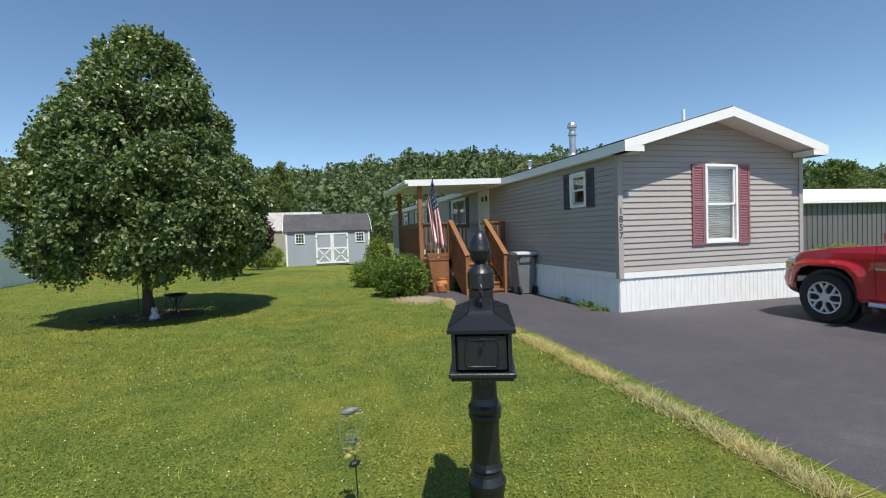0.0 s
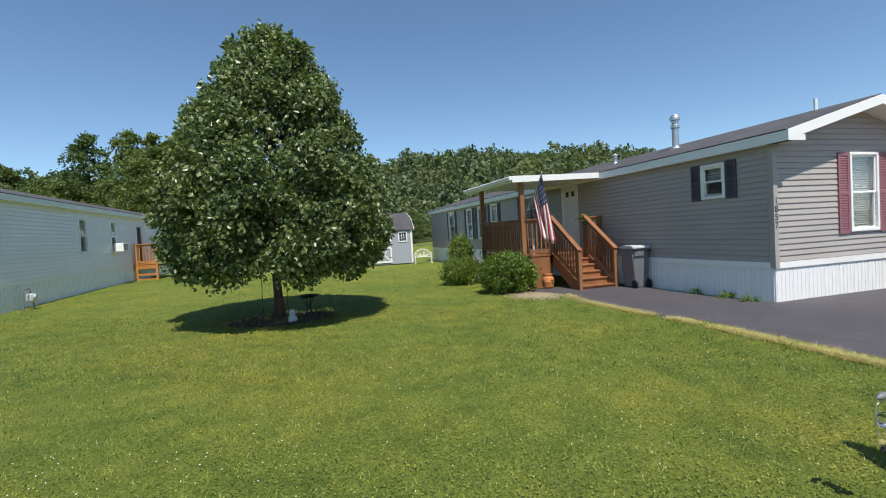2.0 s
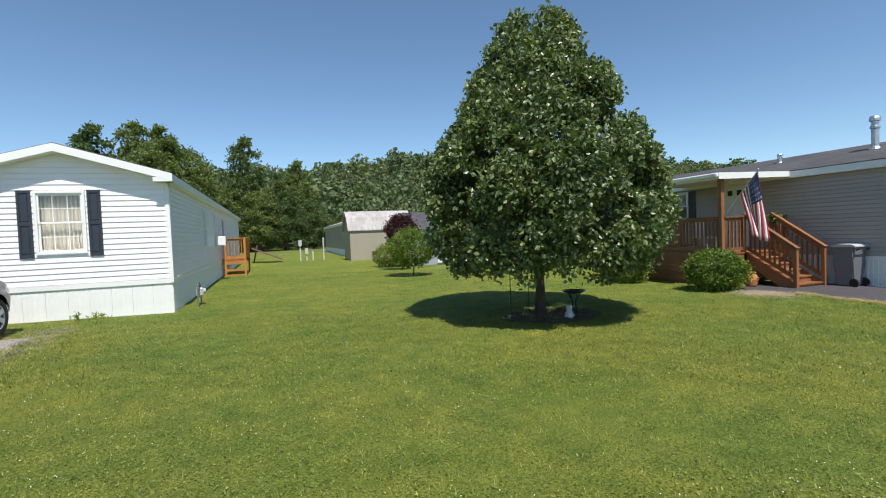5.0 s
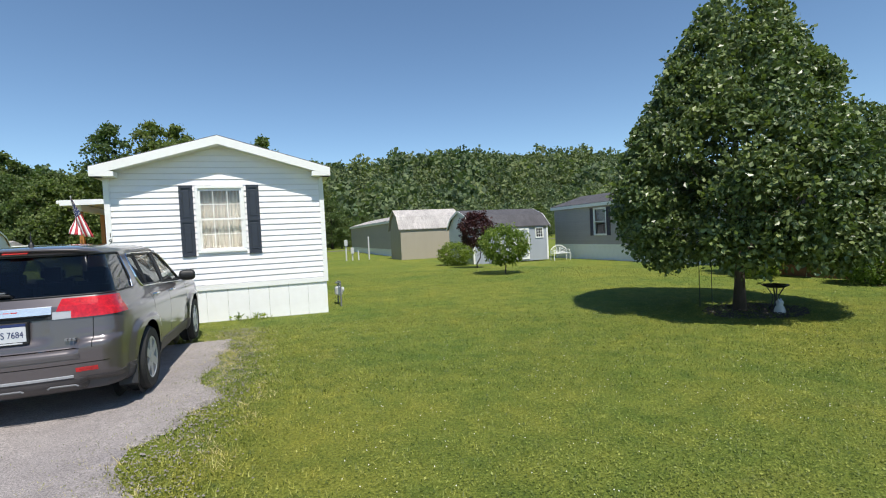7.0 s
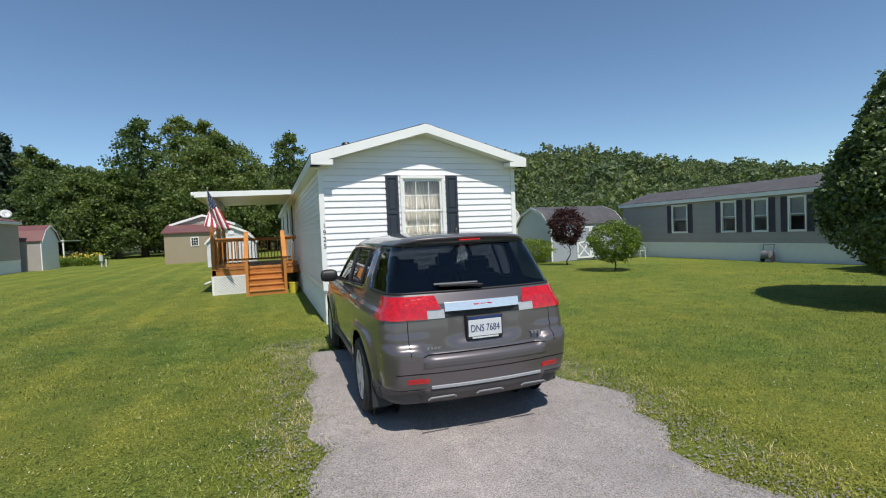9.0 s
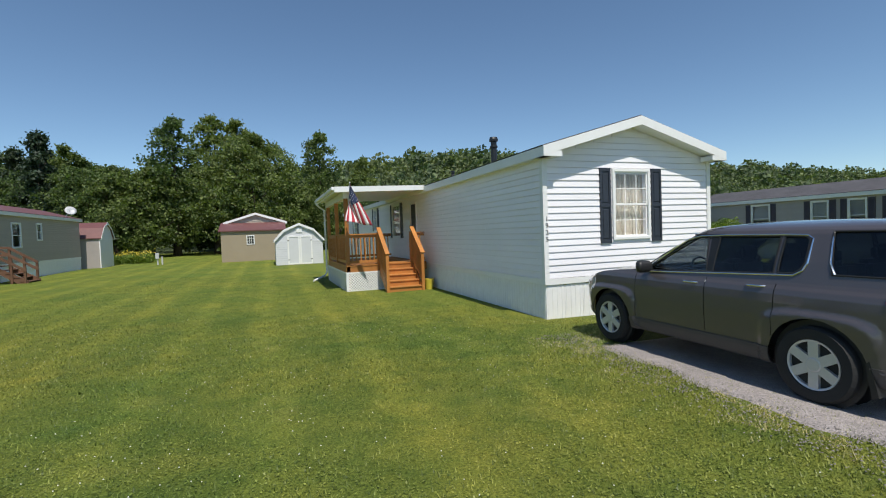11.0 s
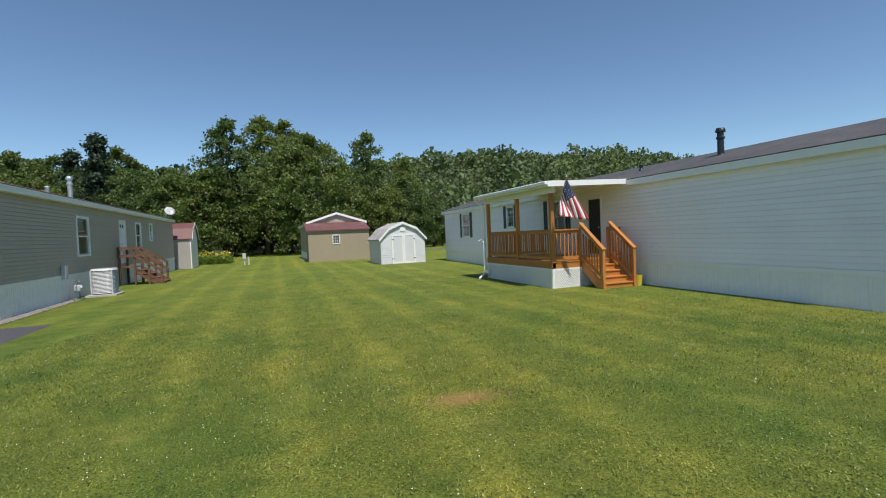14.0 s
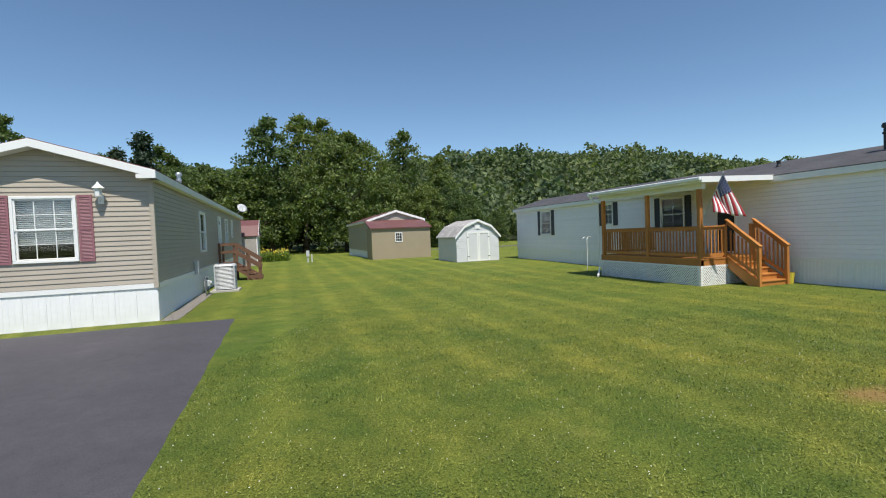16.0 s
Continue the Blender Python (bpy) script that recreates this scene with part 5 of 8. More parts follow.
def hill_z(x, y):
    r = max(0.0, min(1.0, (y - 92) / 190.0))
    s = r * r * (3 - 2 * r)
    along = 1.0 / (1 + math.exp(-(x - 38 - (y - 200) * 0.2) / 18.0))
    drop = 1.0 - 0.25 * max(0.0, min(1.0, (x - 150) / 200.0))
    return 44.0 * s * (0.66 + 0.34 * along + 0.09 * noise.noise((x * 0.012, 3.0, 0))) * drop


hv, hf = [], []
hx = [-320 + 14 * i for i in range(64)]
hy = [84 + 11 * i for i in range(24)]
for x in hx:
    for y in hy:
        hv.append((x, y, hill_z(x, y) - 0.3 + 0.8 * noise.noise((x * 0.03, y * 0.03, 0))))
for i in range(len(hx) - 1):
    for j in range(len(hy) - 1):
        q = i * len(hy) + j
        hf.append((q, q + len(hy), q + len(hy) + 1, q + 1))
tagged(flat_part("hillside", hv, hf, UNDERWOOD, smooth=True), "green wooded hill behind the homes", "hill", kind="structure")
cs, rad = [], []
while len(cs) < 4300:
    x, y = rng.uniform(-260, 420), rng.uniform(90, 300)
    if rng.uniform() > 0.35 + 0.65 * (1 - (y - 90) / 210):
        continue
    h = rng.uniform(5, 8) * (1.7 if rng.uniform() < 0.14 else 1.0)
    cs.append((x, y, hill_z(x, y) + h * 0.45))
    rad.append((h * 0.42, h * 0.55))
groups = [[[], [], 0] for _ in range(7)]
for (x, y, z), (r, h) in zip(cs, rad):
    k = 230 if y < 135 else 105
    d = rng.normal(size=(k, 3))
    d /= np.linalg.norm(d, axis=1)[:, None]
    d[:, 2] = np.abs(d[:, 2]) * 1.2 - 0.35
    p = np.array((x, y, z)) + d * (r, r, h) * rng.uniform(0.75, 1.1, (k, 1))
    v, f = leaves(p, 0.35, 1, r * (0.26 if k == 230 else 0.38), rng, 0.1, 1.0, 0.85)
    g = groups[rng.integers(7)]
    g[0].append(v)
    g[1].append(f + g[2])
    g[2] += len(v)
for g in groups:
    tagged(flat_part("hill_forest", np.concatenate(g[0]), np.concatenate(g[1]), HAZY_HILL_LEAF), "dense green summer forest covering the hill", "forest", kind="stuff")


# ---------------------------------------------------------------- vehicles
SUVPAINT = mat("grey_metallic_paint", (0.105, 0.092, 0.097), 0.36, 0.03, 2, 0.0, metal=0.35, coat=1.0)
REDPAINT = mat("red_car_paint", (0.42, 0.008, 0.012), 0.3, 0.03, 2, 0.0, coat=1.0)
CLADDING = mat("dark_grey_cladding", (0.07, 0.062, 0.064), 0.5, 0.06, 5, 0.05)
REDLENS = mat("red_lamp_lens", (0.50, 0.008, 0.012), 0.12, 0.35, 26, 0.25, fine=45, coat=0.7)
CLEARLENS = mat("clear_lamp_lens", (0.38, 0.39, 0.41), 0.12, 0.1, 20, 0.1, coat=0.6)
CLEARTINT = glass_mat("lightly_tinted_car_glass", (0.72, 0.78, 0.76), 0.01)
TINT = glass_mat("tinted_car_glass", (0.20, 0.22, 0.23), 0.01)
SEAT = mat("dark_seat_cloth", (0.03, 0.03, 0.032), 0.85, 0.1, 6, 0.1)
BRIGHTBAR = mat("brushed_bright_bar", (0.86, 0.86, 0.86), 0.27, 0.04, 6, 0.03, metal=0.75)
PLATE = mat("white_number_plate", (0.56, 0.58, 0.60), 0.4, 0.03, 9, 0.0)
NAVY = mat("navy_lettering", (0.02, 0.035, 0.12), 0.4, 0.05, 9, 0.0)


class Car:
    """Shapes shared by both vehicles. Own axes: x right, y ahead, z up, origin on the ground amidships."""

    def __init__(self, length, width, axles, wheel_r, paint):
        self.l, self.w, self.axles, self.r, self.paint = length, width, axles, wheel_r, paint
        self.nose = 0.05

    def add(self, name, bm, material, parent, label="", smooth=False):
        """Links a bmesh drawn in the car's own axes."""
        bm.transform(basis(self.root))
        return part(name, bm, material, parent, label, smooth)

    def block(self, name, r, material, parent, bevel=0.02, label=""):
        bm = bmesh.new()
        x0, x1, y0, y1, z0, z1 = r
        box(bm, *r)
        bmesh.ops.subdivide_edges(bm, edges=bm.edges[:], cuts=3, use_grid_fill=True)
        if bevel:
            es = [e for e in bm.edges if len(e.link_faces) == 2 and e.calc_face_angle(0) > 0.9]
            bmesh.ops.bevel(bm, geom=es, offset=bevel, segments=2, affect="EDGES")
        return self.add(name, bm, material, parent, label)

    def wheel(self, parent, x, y, spokes, forked=False):
        s = 1 if x > 0 else -1
        r, w = self.r, 0.225
        turn = Matrix.Translation((x, y, r)) @ pose(0, 0, 0, 0, 90 * s, 0)
        bm = lathe(bmesh.new(), [(r * 0.60, -w / 2), (r * 0.9, -w / 2), (r * 0.985, -w * 0.36), (r, -w * 0.15), (r, w * 0.15), (r * 0.985, w * 0.36), (r * 0.92, w / 2), (r * 0.68, w / 2), (r * 0.64, w * 0.42), (r * 0.60, w * 0.3)], (0, 0, 0), 36, turn)
        tyre = self.add("wheel", bm, RUBBER, parent, smooth=False)
        bm = lathe(bmesh.new(), [(r * 0.60, -0.05), (r * 0.665, w * 0.42), (r * 0.645, w * 0.47), (r * 0.60, w * 0.44), (r * 0.585, -0.02)], (0, 0, 0), 36, turn)
        for k in range(spokes):
            a = 2 * math.pi * k / spokes
            c, d = math.cos(a), math.sin(a)
            b2 = bmesh.new()
            if forked:
                beam(b2, (r * 0.1 * c, r * 0.1 * d, w * 0.36), (r * 0.36 * c, r * 0.36 * d, w * 0.40), r * 0.10, 0.03, (0, 0, 1))
                for q in (-0.27, 0.27):
                    beam(b2, (r * 0.34 * c, r * 0.34 * d, w * 0.40), (r * 0.62 * math.cos(a + q), r * 0.62 * math.sin(a + q), w * 0.39), r * 0.085, 0.03, (0, 0, 1))
            else:
                beam(b2, (r * 0.1 * c, r * 0.1 * d, w * 0.36), (r * 0.61 * c, r * 0.61 * d, w * 0.38), r * 0.25, 0.03, (0, 0, 1))
            b2.transform(turn)
            me = bpy.data.meshes.new("tmp")
            b2.to_mesh(me)
            b2.free()
            bm.from_mesh(me)
            bpy.data.meshes.remove(me)
        lathe(bm, [(r * 0.2, w * 0.2), (r * 0.2, w * 0.42), (r * 0.16, w * 0.46), (0.01, w * 0.46)], (0, 0, 0), 16, turn)
        self.add("rim", bm, ALLOY, tyre)
        bm = lathe(bmesh.new(), [(r * 0.58, -w * 0.3), (r * 0.58, -w * 0.25)], (0, 0, 0), 20, turn)
        self.add("brake_backing", bm, BLACK, tyre)
        bm = bmesh.new()
        lathe(bm, [(r + 0.05, -0.14), (r + 0.05, 0.09)], (0, 0, 0), 28, Matrix.Translation((x - s * 0.06, y, r + 0.005)) @ pose(0, 0, 0, 0, 90 * s, 0))
        bmesh.ops.delete(bm, geom=[f for f in bm.faces if f.calc_center_median().z < r * 0.7 or (f.calc_center_median().x - x) * s > 0.04], context="FACES")
        self.add("wheel_well", bm, BLACK, parent)


def half_space(axis, value, sign):
    """Keeps what lies below (sign 1) or above (sign -1) a value along x, y or z."""
    i = "xyz".index(axis)
    co, no = [0.0, 0.0, 0.0], [0.0, 0.0, 0.0]
    co[i], no[i] = value, float(sign)
    return Vector(co), Vector(no)


def outline_planes(axes, pts):
    """The half spaces inside a convex outline drawn in two of the axes."""
    i, j = "xyz".index(axes[0]), "xyz".index(axes[1])
    cx, cy = sum(p[0] for p in pts) / len(pts), sum(p[1] for p in pts) / len(pts)
    rows = []
    for (a, b), (c, d) in zip(pts, pts[1:] + pts[:1]):
        nx, ny = d - b, a - c
        if nx * (cx - a) + ny * (cy - b) > 0:
            nx, ny = -nx, -ny
        co, no = [0.0, 0.0, 0.0], [0.0, 0.0, 0.0]
        co[i], co[j], no[i], no[j] = a, b, nx, ny
        rows.append((Vector(co), Vector(no).normalized()))
    return rows


class WagonBody(Car):
    """A tall body stacked from plan outlines, from which panes, lamps and trims are cut along clean edges."""
    Z_REAR = ([0.27, 0.30, 0.36, 0.45, 0.60, 0.655, 0.68, 0.70, 0.80, 1.0, 1.10, 1.18, 1.60, 1.612, 1.635, 1.65, 1.668, 1.68, 1.69],
              [-2.20, -2.27, -2.32, -2.345, -2.36, -2.355, -2.335, -2.295, -2.285, -2.265, -2.245, -2.205, -1.965, -2.015, -2.03, -1.97, -1.8, -1.45, -1.0])
    Z_FRONT = ([0.27, 0.36, 0.45, 0.65, 0.85, 0.93, 0.98, 1.01, 1.04, 1.07, 1.09, 1.11, 1.15, 1.56, 1.61, 1.64, 1.66, 1.68, 1.69],
               [2.10, 2.21, 2.25, 2.27, 2.26, 2.23, 2.17, 2.10, 1.98, 1.76, 1.5, 1.2, 1.0, 0.32, 0.22, 0.13, 0.0, -0.3, -0.55])
    Z_WIDE = ([0.27, 0.31, 0.4, 0.55, 0.75, 0.9, 0.98, 1.03, 1.065, 1.10, 1.3, 1.5, 1.57, 1.61, 1.64, 1.66, 1.68, 1.69],
              [0.84, 0.875, 0.9, 0.912, 0.925, 0.92, 0.91, 0.892, 0.868, 0.852, 0.792, 0.715, 0.685, 0.655, 0.61, 0.54, 0.36, 0.12])
    Z_BOW = ([0.27, 0.85, 0.98, 1.05, 1.09, 1.15], [0.12, 0.14, 0.4, 0.5, 0.35, 0.12])

    LEVELS = (0.27, 0.95, 0.96, 1.115, 1.135, 1.55, 1.56, 1.66)
    CAP = (1.668, 1.676, 1.684, 1.69)
    ARCH = (0.56, 0.33, 0.53, 0.034)

    def outline(self, z):
        w, yf, bow = (float(np.interp(z, *t)) for t in (self.Z_WIDE, self.Z_FRONT, self.Z_BOW))
        rx, ry, fx, fy = min(0.13, w * 0.5), 0.17, min(0.15, w * 0.5), 0.2 if z > 1.12 else 0.3
        rear = lambda x: float(np.interp(z - 0.085 * min(1, max(0, (x - 0.56) / 0.05)) * (1 if z < 0.85 and self.Z_REAR is WagonBody.Z_REAR else 0), *self.Z_REAR))
        pts = [((w - rx) * i / 16, rear((w - rx) * i / 16)) for i in range(16)]
        yr = rear(0.9)
        k = min(1.0, (yf - yr) / 1.2)
        ry, fy = ry * k, fy * k
        pts += [(w - rx + rx * math.sin(a), yr + ry - ry * math.cos(a)) for a in [math.pi / 2 * i / 8 for i in range(9)]]
        pts += [(w, yr + ry + (yf - fy - yr - ry) * i / 92) for i in range(1, 92)]
        pts += [(w - fx + fx * math.cos(a), yf - fy + fy * math.sin(a)) for a in [math.pi / 2 * i / 8 for i in range(9)]]
        pts += [((w - fx) * (1 - i / 12), yf) for i in range(1, 13)]
        out = []
        for i, (x, y) in enumerate(pts):
            q = (x / w) ** 2
            if i > 115:
                y -= bow * q
            t = min(1.0, max(0.0, (-y - 1.2) / 1.1))
            x2, y2 = x * (1 - 0.075 * t ** 1.6), y + 0.085 * q * t
            t = min(1.0, max(0.0, (y - 1.2) / 1.1))
            x2 *= 1 - self.nose * t ** 2
            # flared wheel arches, shallow hollow round the number plate
            if 25 <= i < 116:
                for ya in self.axles:
                    d = (abs((y2 - ya) / self.ARCH[0]) ** 4 + abs((z - self.ARCH[1]) / self.ARCH[2]) ** 4) ** 0.25
                    e = min(1.0, max(0.0, (1 - d) / 0.10))
                    x2 += self.ARCH[3] * e * e * (3 - 2 * e)
            if i < 16 and 0.74 < z < 1.02 and self.Z_REAR is WagonBody.Z_REAR:
                e = min(1.0, max(0.0, (0.36 - x) / 0.1)) * min(1.0, (z - 0.74) / 0.08)
                y2 += 0.03 * e * e * (3 - 2 * e)
            out.append((x2, y2))
        return out

    def build(self):
        q = self.LEVELS
        zs = [float(z) for k, n in enumerate((34, 22, 20, 13)) for z in np.linspace(q[2 * k], q[2 * k + 1], n)] + list(self.CAP)
        bm = bmesh.new()
        rings = []
        for z in zs:
            h = self.outline(z)
            full = h + [(-x, y) for x, y in h[-2:0:-1]]
            rings.append([bm.verts.new((x, y, z + (0.018 * (1 - min(1, abs(x) / 0.6) ** 2) if z > 1.6 else 0))) for x, y in full])
        m = len(rings[0])
        for a, b in zip(rings, rings[1:]):
            for k in range(m):
                bm.faces.new((a[k], a[(k + 1) % m], b[(k + 1) % m], b[k]))
        bm.faces.new(rings[0][::-1])
        bm.faces.new(rings[-1])
        bmesh.ops.recalc_face_normals(bm, faces=bm.faces)
        self.bm = bm

    def carve(self, planes, pick):
        """Cuts along the planes and takes out the faces inside them all, as a new bmesh."""
        bm = self.bm
        geom = set()
        for f in bm.faces:
            c = f.calc_center_median()
            if pick(c) and all((c - co).dot(no) < 0.12 for co, no in planes):
                geom.add(f)
                geom.update(f.edges)
                geom.update(f.verts)
        geom = list(geom)
        for co, no in planes:
            geom = bmesh.ops.bisect_plane(bm, geom=geom, dist=1e-5, plane_co=co, plane_no=no)["geom"]
        fs = [f for f in geom if isinstance(f, bmesh.types.BMFace) and all((f.calc_center_median() - co).dot(no) < 0 for co, no in planes)]
        nb, ix = bmesh.new(), {}
        for f in fs:
            row = []
            for v in f.verts:
                if v not in ix:
                    ix[v] = nb.verts.new(v.co)
                row.append(ix[v])
            nb.faces.new(row)
        nb.normal_update()
        bmesh.ops.delete(bm, geom=fs, context="FACES")
        return nb

    def rim(self, nb):
        """The outer edge of a cut piece, in order."""
        link = {}
        for e in nb.edges:
            if e.is_boundary:
                a, b = e.verts
                link.setdefault(a, []).append(b)
                link.setdefault(b, []).append(a)
        start = next(iter(link))
        loop, last = [start], None
        while True:
            nxt = [v for v in link[loop[-1]] if v is not last]
            last = loop[-1]
            if not nxt or nxt[0] is start or len(loop) > 600:
                break
            loop.append(nxt[0])
        return [tuple(v.co) for v in loop] + [tuple(start.co)]

    def inlay(self, name, planes, pick, out, material, parent, label="", pane=False, edge=None):
        nb = self.carve(planes, pick)
        loop = self.rim(nb) if edge else None
        if pane:
            for v in nb.verts:
                v.co += v.normal * out
        else:
            r = bmesh.ops.extrude_face_region(nb, geom=nb.faces[:])
            for v in r["geom"]:
                if isinstance(v, bmesh.types.BMVert):
                    v.co += v.normal * out
        ob = self.add(name, nb, material, parent, label, smooth=pane)
        if pane:
            ob.modifiers.new("thick", "SOLIDIFY").thickness = 0.004
        if edge:
            self.add("trim", tube(bmesh.new(), loop, edge[0], 6), edge[1], ob, edge[2])
        return ob


def suv():
    c = WagonBody(4.70, 1.86, (-1.40, 1.46), 0.36, SUVPAINT)
    c.nose = 0.045
    x, y = -14.63, 13.1
    c.root = thing("parked_suv", (x, y, ground_z(x, y) + 0.03), "dark grey mid-size SUV parked on the gravel drive", "car", turn=-1.6)
    r = c.root
    c.build()
    up, dn = (lambda v: half_space("z", v, -1)), (lambda v: half_space("z", v, 1))
    for s in (-1, 1):
        side = lambda p: p.x * s > 0.5
        inner = lambda v: half_space("x", s * v, -s)
        outer = lambda v: half_space("x", s * v, s)
        # wheel openings
        for ya in c.axles:
            ring = [(ya + 0.43 * math.cos(a), 0.36 + 0.43 * math.sin(a)) for a in [2 * math.pi * k / 28 for k in range(28)]]
            c.carve(outline_planes("yz", ring), side).free()
        # side glass: front door, rear door, small fixed pane; the long pane round the tail is cut below
        c.inlay("door_window", outline_planes("yz", [(0.74, 1.105), (0.72, 1.14), (0.36, 1.385), (0.20, 1.49), (0.06, 1.535), (-0.10, 1.55), (-0.17, 1.145)]), side, -0.004, CLEARTINT, r, "tinted front door glass", True, (0.011, BLACK, "black window seal"))
        c.inlay("door_window", outline_planes("yz", [(-0.25, 1.148), (-0.25, 1.55), (-0.96, 1.55), (-0.96, 1.18)]), side, -0.004, TINT, r, "dark tinted rear door glass", True, (0.011, BLACK, "black window seal"))
        c.inlay("quarter_light", outline_planes("yz", [(-1.0, 1.182), (-1.0, 1.55), (-1.2, 1.545), (-1.245, 1.52), (-1.25, 1.30), (-1.22, 1.23), (-1.16, 1.19)]), side, -0.004, TINT, r, "dark fixed rear side pane", True, (0.011, BLACK, "black window seal"))
        c.inlay("window_pillar", outline_planes("yz", [(-0.18, 1.155), (-0.14, 1.545), (-0.24, 1.545), (-0.24, 1.155)]), side, 0.004, BLACK, r)
        # lamps at the tail
        tail = lambda p: p.x * s > 0.2 and p.y < -1.6
        c.inlay("reversing_lamp", [up(0.985), dn(1.055), inner(0.345), outer(0.49)], tail, 0.008, CLEARLENS, r, "clear reversing lamp")
        c.inlay("tail_lamp", [up(0.985), dn(1.168), half_space("y", -1.93, 1)] + [(Vector((s * 0.35, 0, 0.985)), Vector((-s * 0.9, 0, 0.3)).normalized())], tail, 0.013, REDLENS, r, "red wraparound tail lamp")
        c.inlay("reflector", [up(0.475), dn(0.515), inner(0.52), outer(0.69)], tail, 0.004, REDLENS, r, "red rear reflector")
        c.inlay("headlamp", [up(0.76), dn(0.93), inner(0.56), half_space("y", 1.82, -1)], lambda p: p.x * s > 0.4 and p.y > 1.6, 0.008, CLEARLENS, r)
        # door and fender joints
        for y0 in (-1.02, -0.2, 0.93):
            c.inlay("door_seam", [up(0.46), dn(1.075), half_space("y", y0, -1), half_space("y", y0 + 0.009, 1)], side, -0.006, BLACK, r, "", True)
        c.inlay("sill_cladding", [dn(0.44), up(0.28), half_space("y", -0.99, -1), half_space("y", 1.05, 1)], side, 0.014, CLADDING, r)
        c.inlay("arch_lining", [dn(0.44), up(0.28), half_space("y", -1.83, 1), half_space("y", -2.02, -1)], side, 0.006, CLADDING, r)
        # chrome line round the side glass, and its rear upright
        def skin(yy, zz):
            t = min(1.0, max(0.0, (-yy - 1.2) / 1.1))
            return (s * (float(np.interp(zz, *c.Z_WIDE)) * (1 - 0.075 * t ** 1.6) + 0.004), yy, zz)
        line = [(0.74, 1.092), (0.3, 1.11), (-0.5, 1.146), (-1.16, 1.172), (-1.24, 1.22), (-1.27, 1.29), (-1.272, 1.525), (-1.22, 1.56), (-1.0, 1.566), (-0.3, 1.566), (0.04, 1.555), (0.2, 1.512), (0.38, 1.40), (0.75, 1.145)]
        c.add("window_trim", tube(bmesh.new(), [skin(a, b) for a, b in line], 0.010, 6), CHROME, r, "bright chrome window line")
        c.add("tail_trim", tube(bmesh.new(), [skin(-1.52, 1.20), skin(-1.47, 1.30), skin(-1.44, 1.54)], 0.009, 6), CHROME, r, "chrome strip beside rear glass")
        bm = bmesh.new()
        bmesh.ops.create_uvsphere(bm, u_segments=14, v_segments=8, radius=1.0)
        for v in bm.verts:
            q = v.co.copy()
            v.co = Vector((s * 1.0 + 0.115 * math.copysign(abs(q.x) ** 0.7, q.x), 0.70 + 0.075 * q.y - 0.05 * abs(q.x), 1.165 + 0.085 * math.copysign(abs(q.z) ** 0.65, q.z)))
        mirror = c.add("mirror", bm, BLACK, r, smooth=True)
        bm = bmesh.new()
        beam(bm, (s * 0.82, 0.72, 1.12), (s * 0.96, 0.70, 1.13), 0.09, 0.05)
        c.add("mirror_arm", bm, BLACK, mirror)
        for ya, za in ((-0.80, 1.045), (0.02, 1.015)):
            w = float(np.interp(za, *c.Z_WIDE))
            bm = tube(bmesh.new(), [(s * (w - 0.01), ya - 0.11, za - 0.005), (s * (w + 0.026), ya - 0.08, za), (s * (w + 0.028), ya + 0.06, za), (s * (w - 0.01), ya + 0.1, za - 0.005)], 0.013, 8)
            c.add("door_handle", bm, CHROME, r, "chrome door handle")
        bm = bmesh.new()
        prism(bm, [(-1.80, 0.46), (-1.83, 0.5), (-1.90, 0.2), (-1.85, 0.17)], "x", min(s * 0.74, s * 0.91), max(s * 0.74, s * 0.91))
        c.add("mud_flap", bm, BLACK, r)
    rear = lambda p: p.y < -1.4
    tail = lambda p: p.y < -1.85
    c.inlay("rear_window", [up(1.195), dn(1.59)] + outline_planes("yz", [(-1.50, 1.15), (-1.43, 1.6), (-2.6, 1.6), (-2.6, 1.15)])[:1], rear, -0.004, TINT, r, "dark wraparound rear glass", True, (0.01, BLACK, "black glass seal"))
    mid = [half_space("x", -0.34, -1), half_space("x", 0.34, 1)]
    bar = c.inlay("tailgate_bar", [up(1.035), dn(1.105)] + mid, tail, 0.018, BRIGHTBAR, r, "polished chrome tailgate bar")
    # chrome bar's lower half: its dark reflection is coloured in as black
    c.inlay("bar_shadow_panel", [up(0.985), dn(1.035)] + mid, tail, 0.006, BLACK, r, "lower half of chrome bar, dark reflection coloured black")
    c.inlay("tailgate_seam", [up(0.692), dn(0.70), half_space("x", -0.56, -1), half_space("x", 0.56, 1)], tail, -0.01, BLACK, r, "", True)
    for s in (-1, 1):
        c.inlay("tailgate_seam", [up(0.70), dn(0.98)] + [half_space("x", s * 0.655, -s), half_space("x", s * 0.662, s)], tail, -0.006, BLACK, r, "", True)
    c.inlay("bumper_cladding", [up(0.28), dn(0.415)], lambda p: p.y < -1.95, 0.006, CLADDING, r, "dark lower bumper cladding")
    c.inlay("bumper_trim", [up(0.43), dn(0.452), half_space("x", -0.5, -1), half_space("x", 0.5, 1)], tail, 0.012, CLEARLENS, r, "satin silver bumper strip")
    c.inlay("bumper_step", [up(0.61), dn(0.655), half_space("x", -0.56, -1), half_space("x", 0.56, 1)], tail, 0.008, CLADDING, r)
    c.inlay("bumper_groove", [up(0.553), dn(0.561), half_space("x", -0.78, -1), half_space("x", 0.78, 1)], tail, -0.008, BLACK, r, "", True)
    c.inlay("grille", [up(0.6), dn(0.86), half_space("x", -0.5, -1), half_space("x", 0.5, 1)], lambda p: p.y > 2.0, 0.006, BLACK, r)
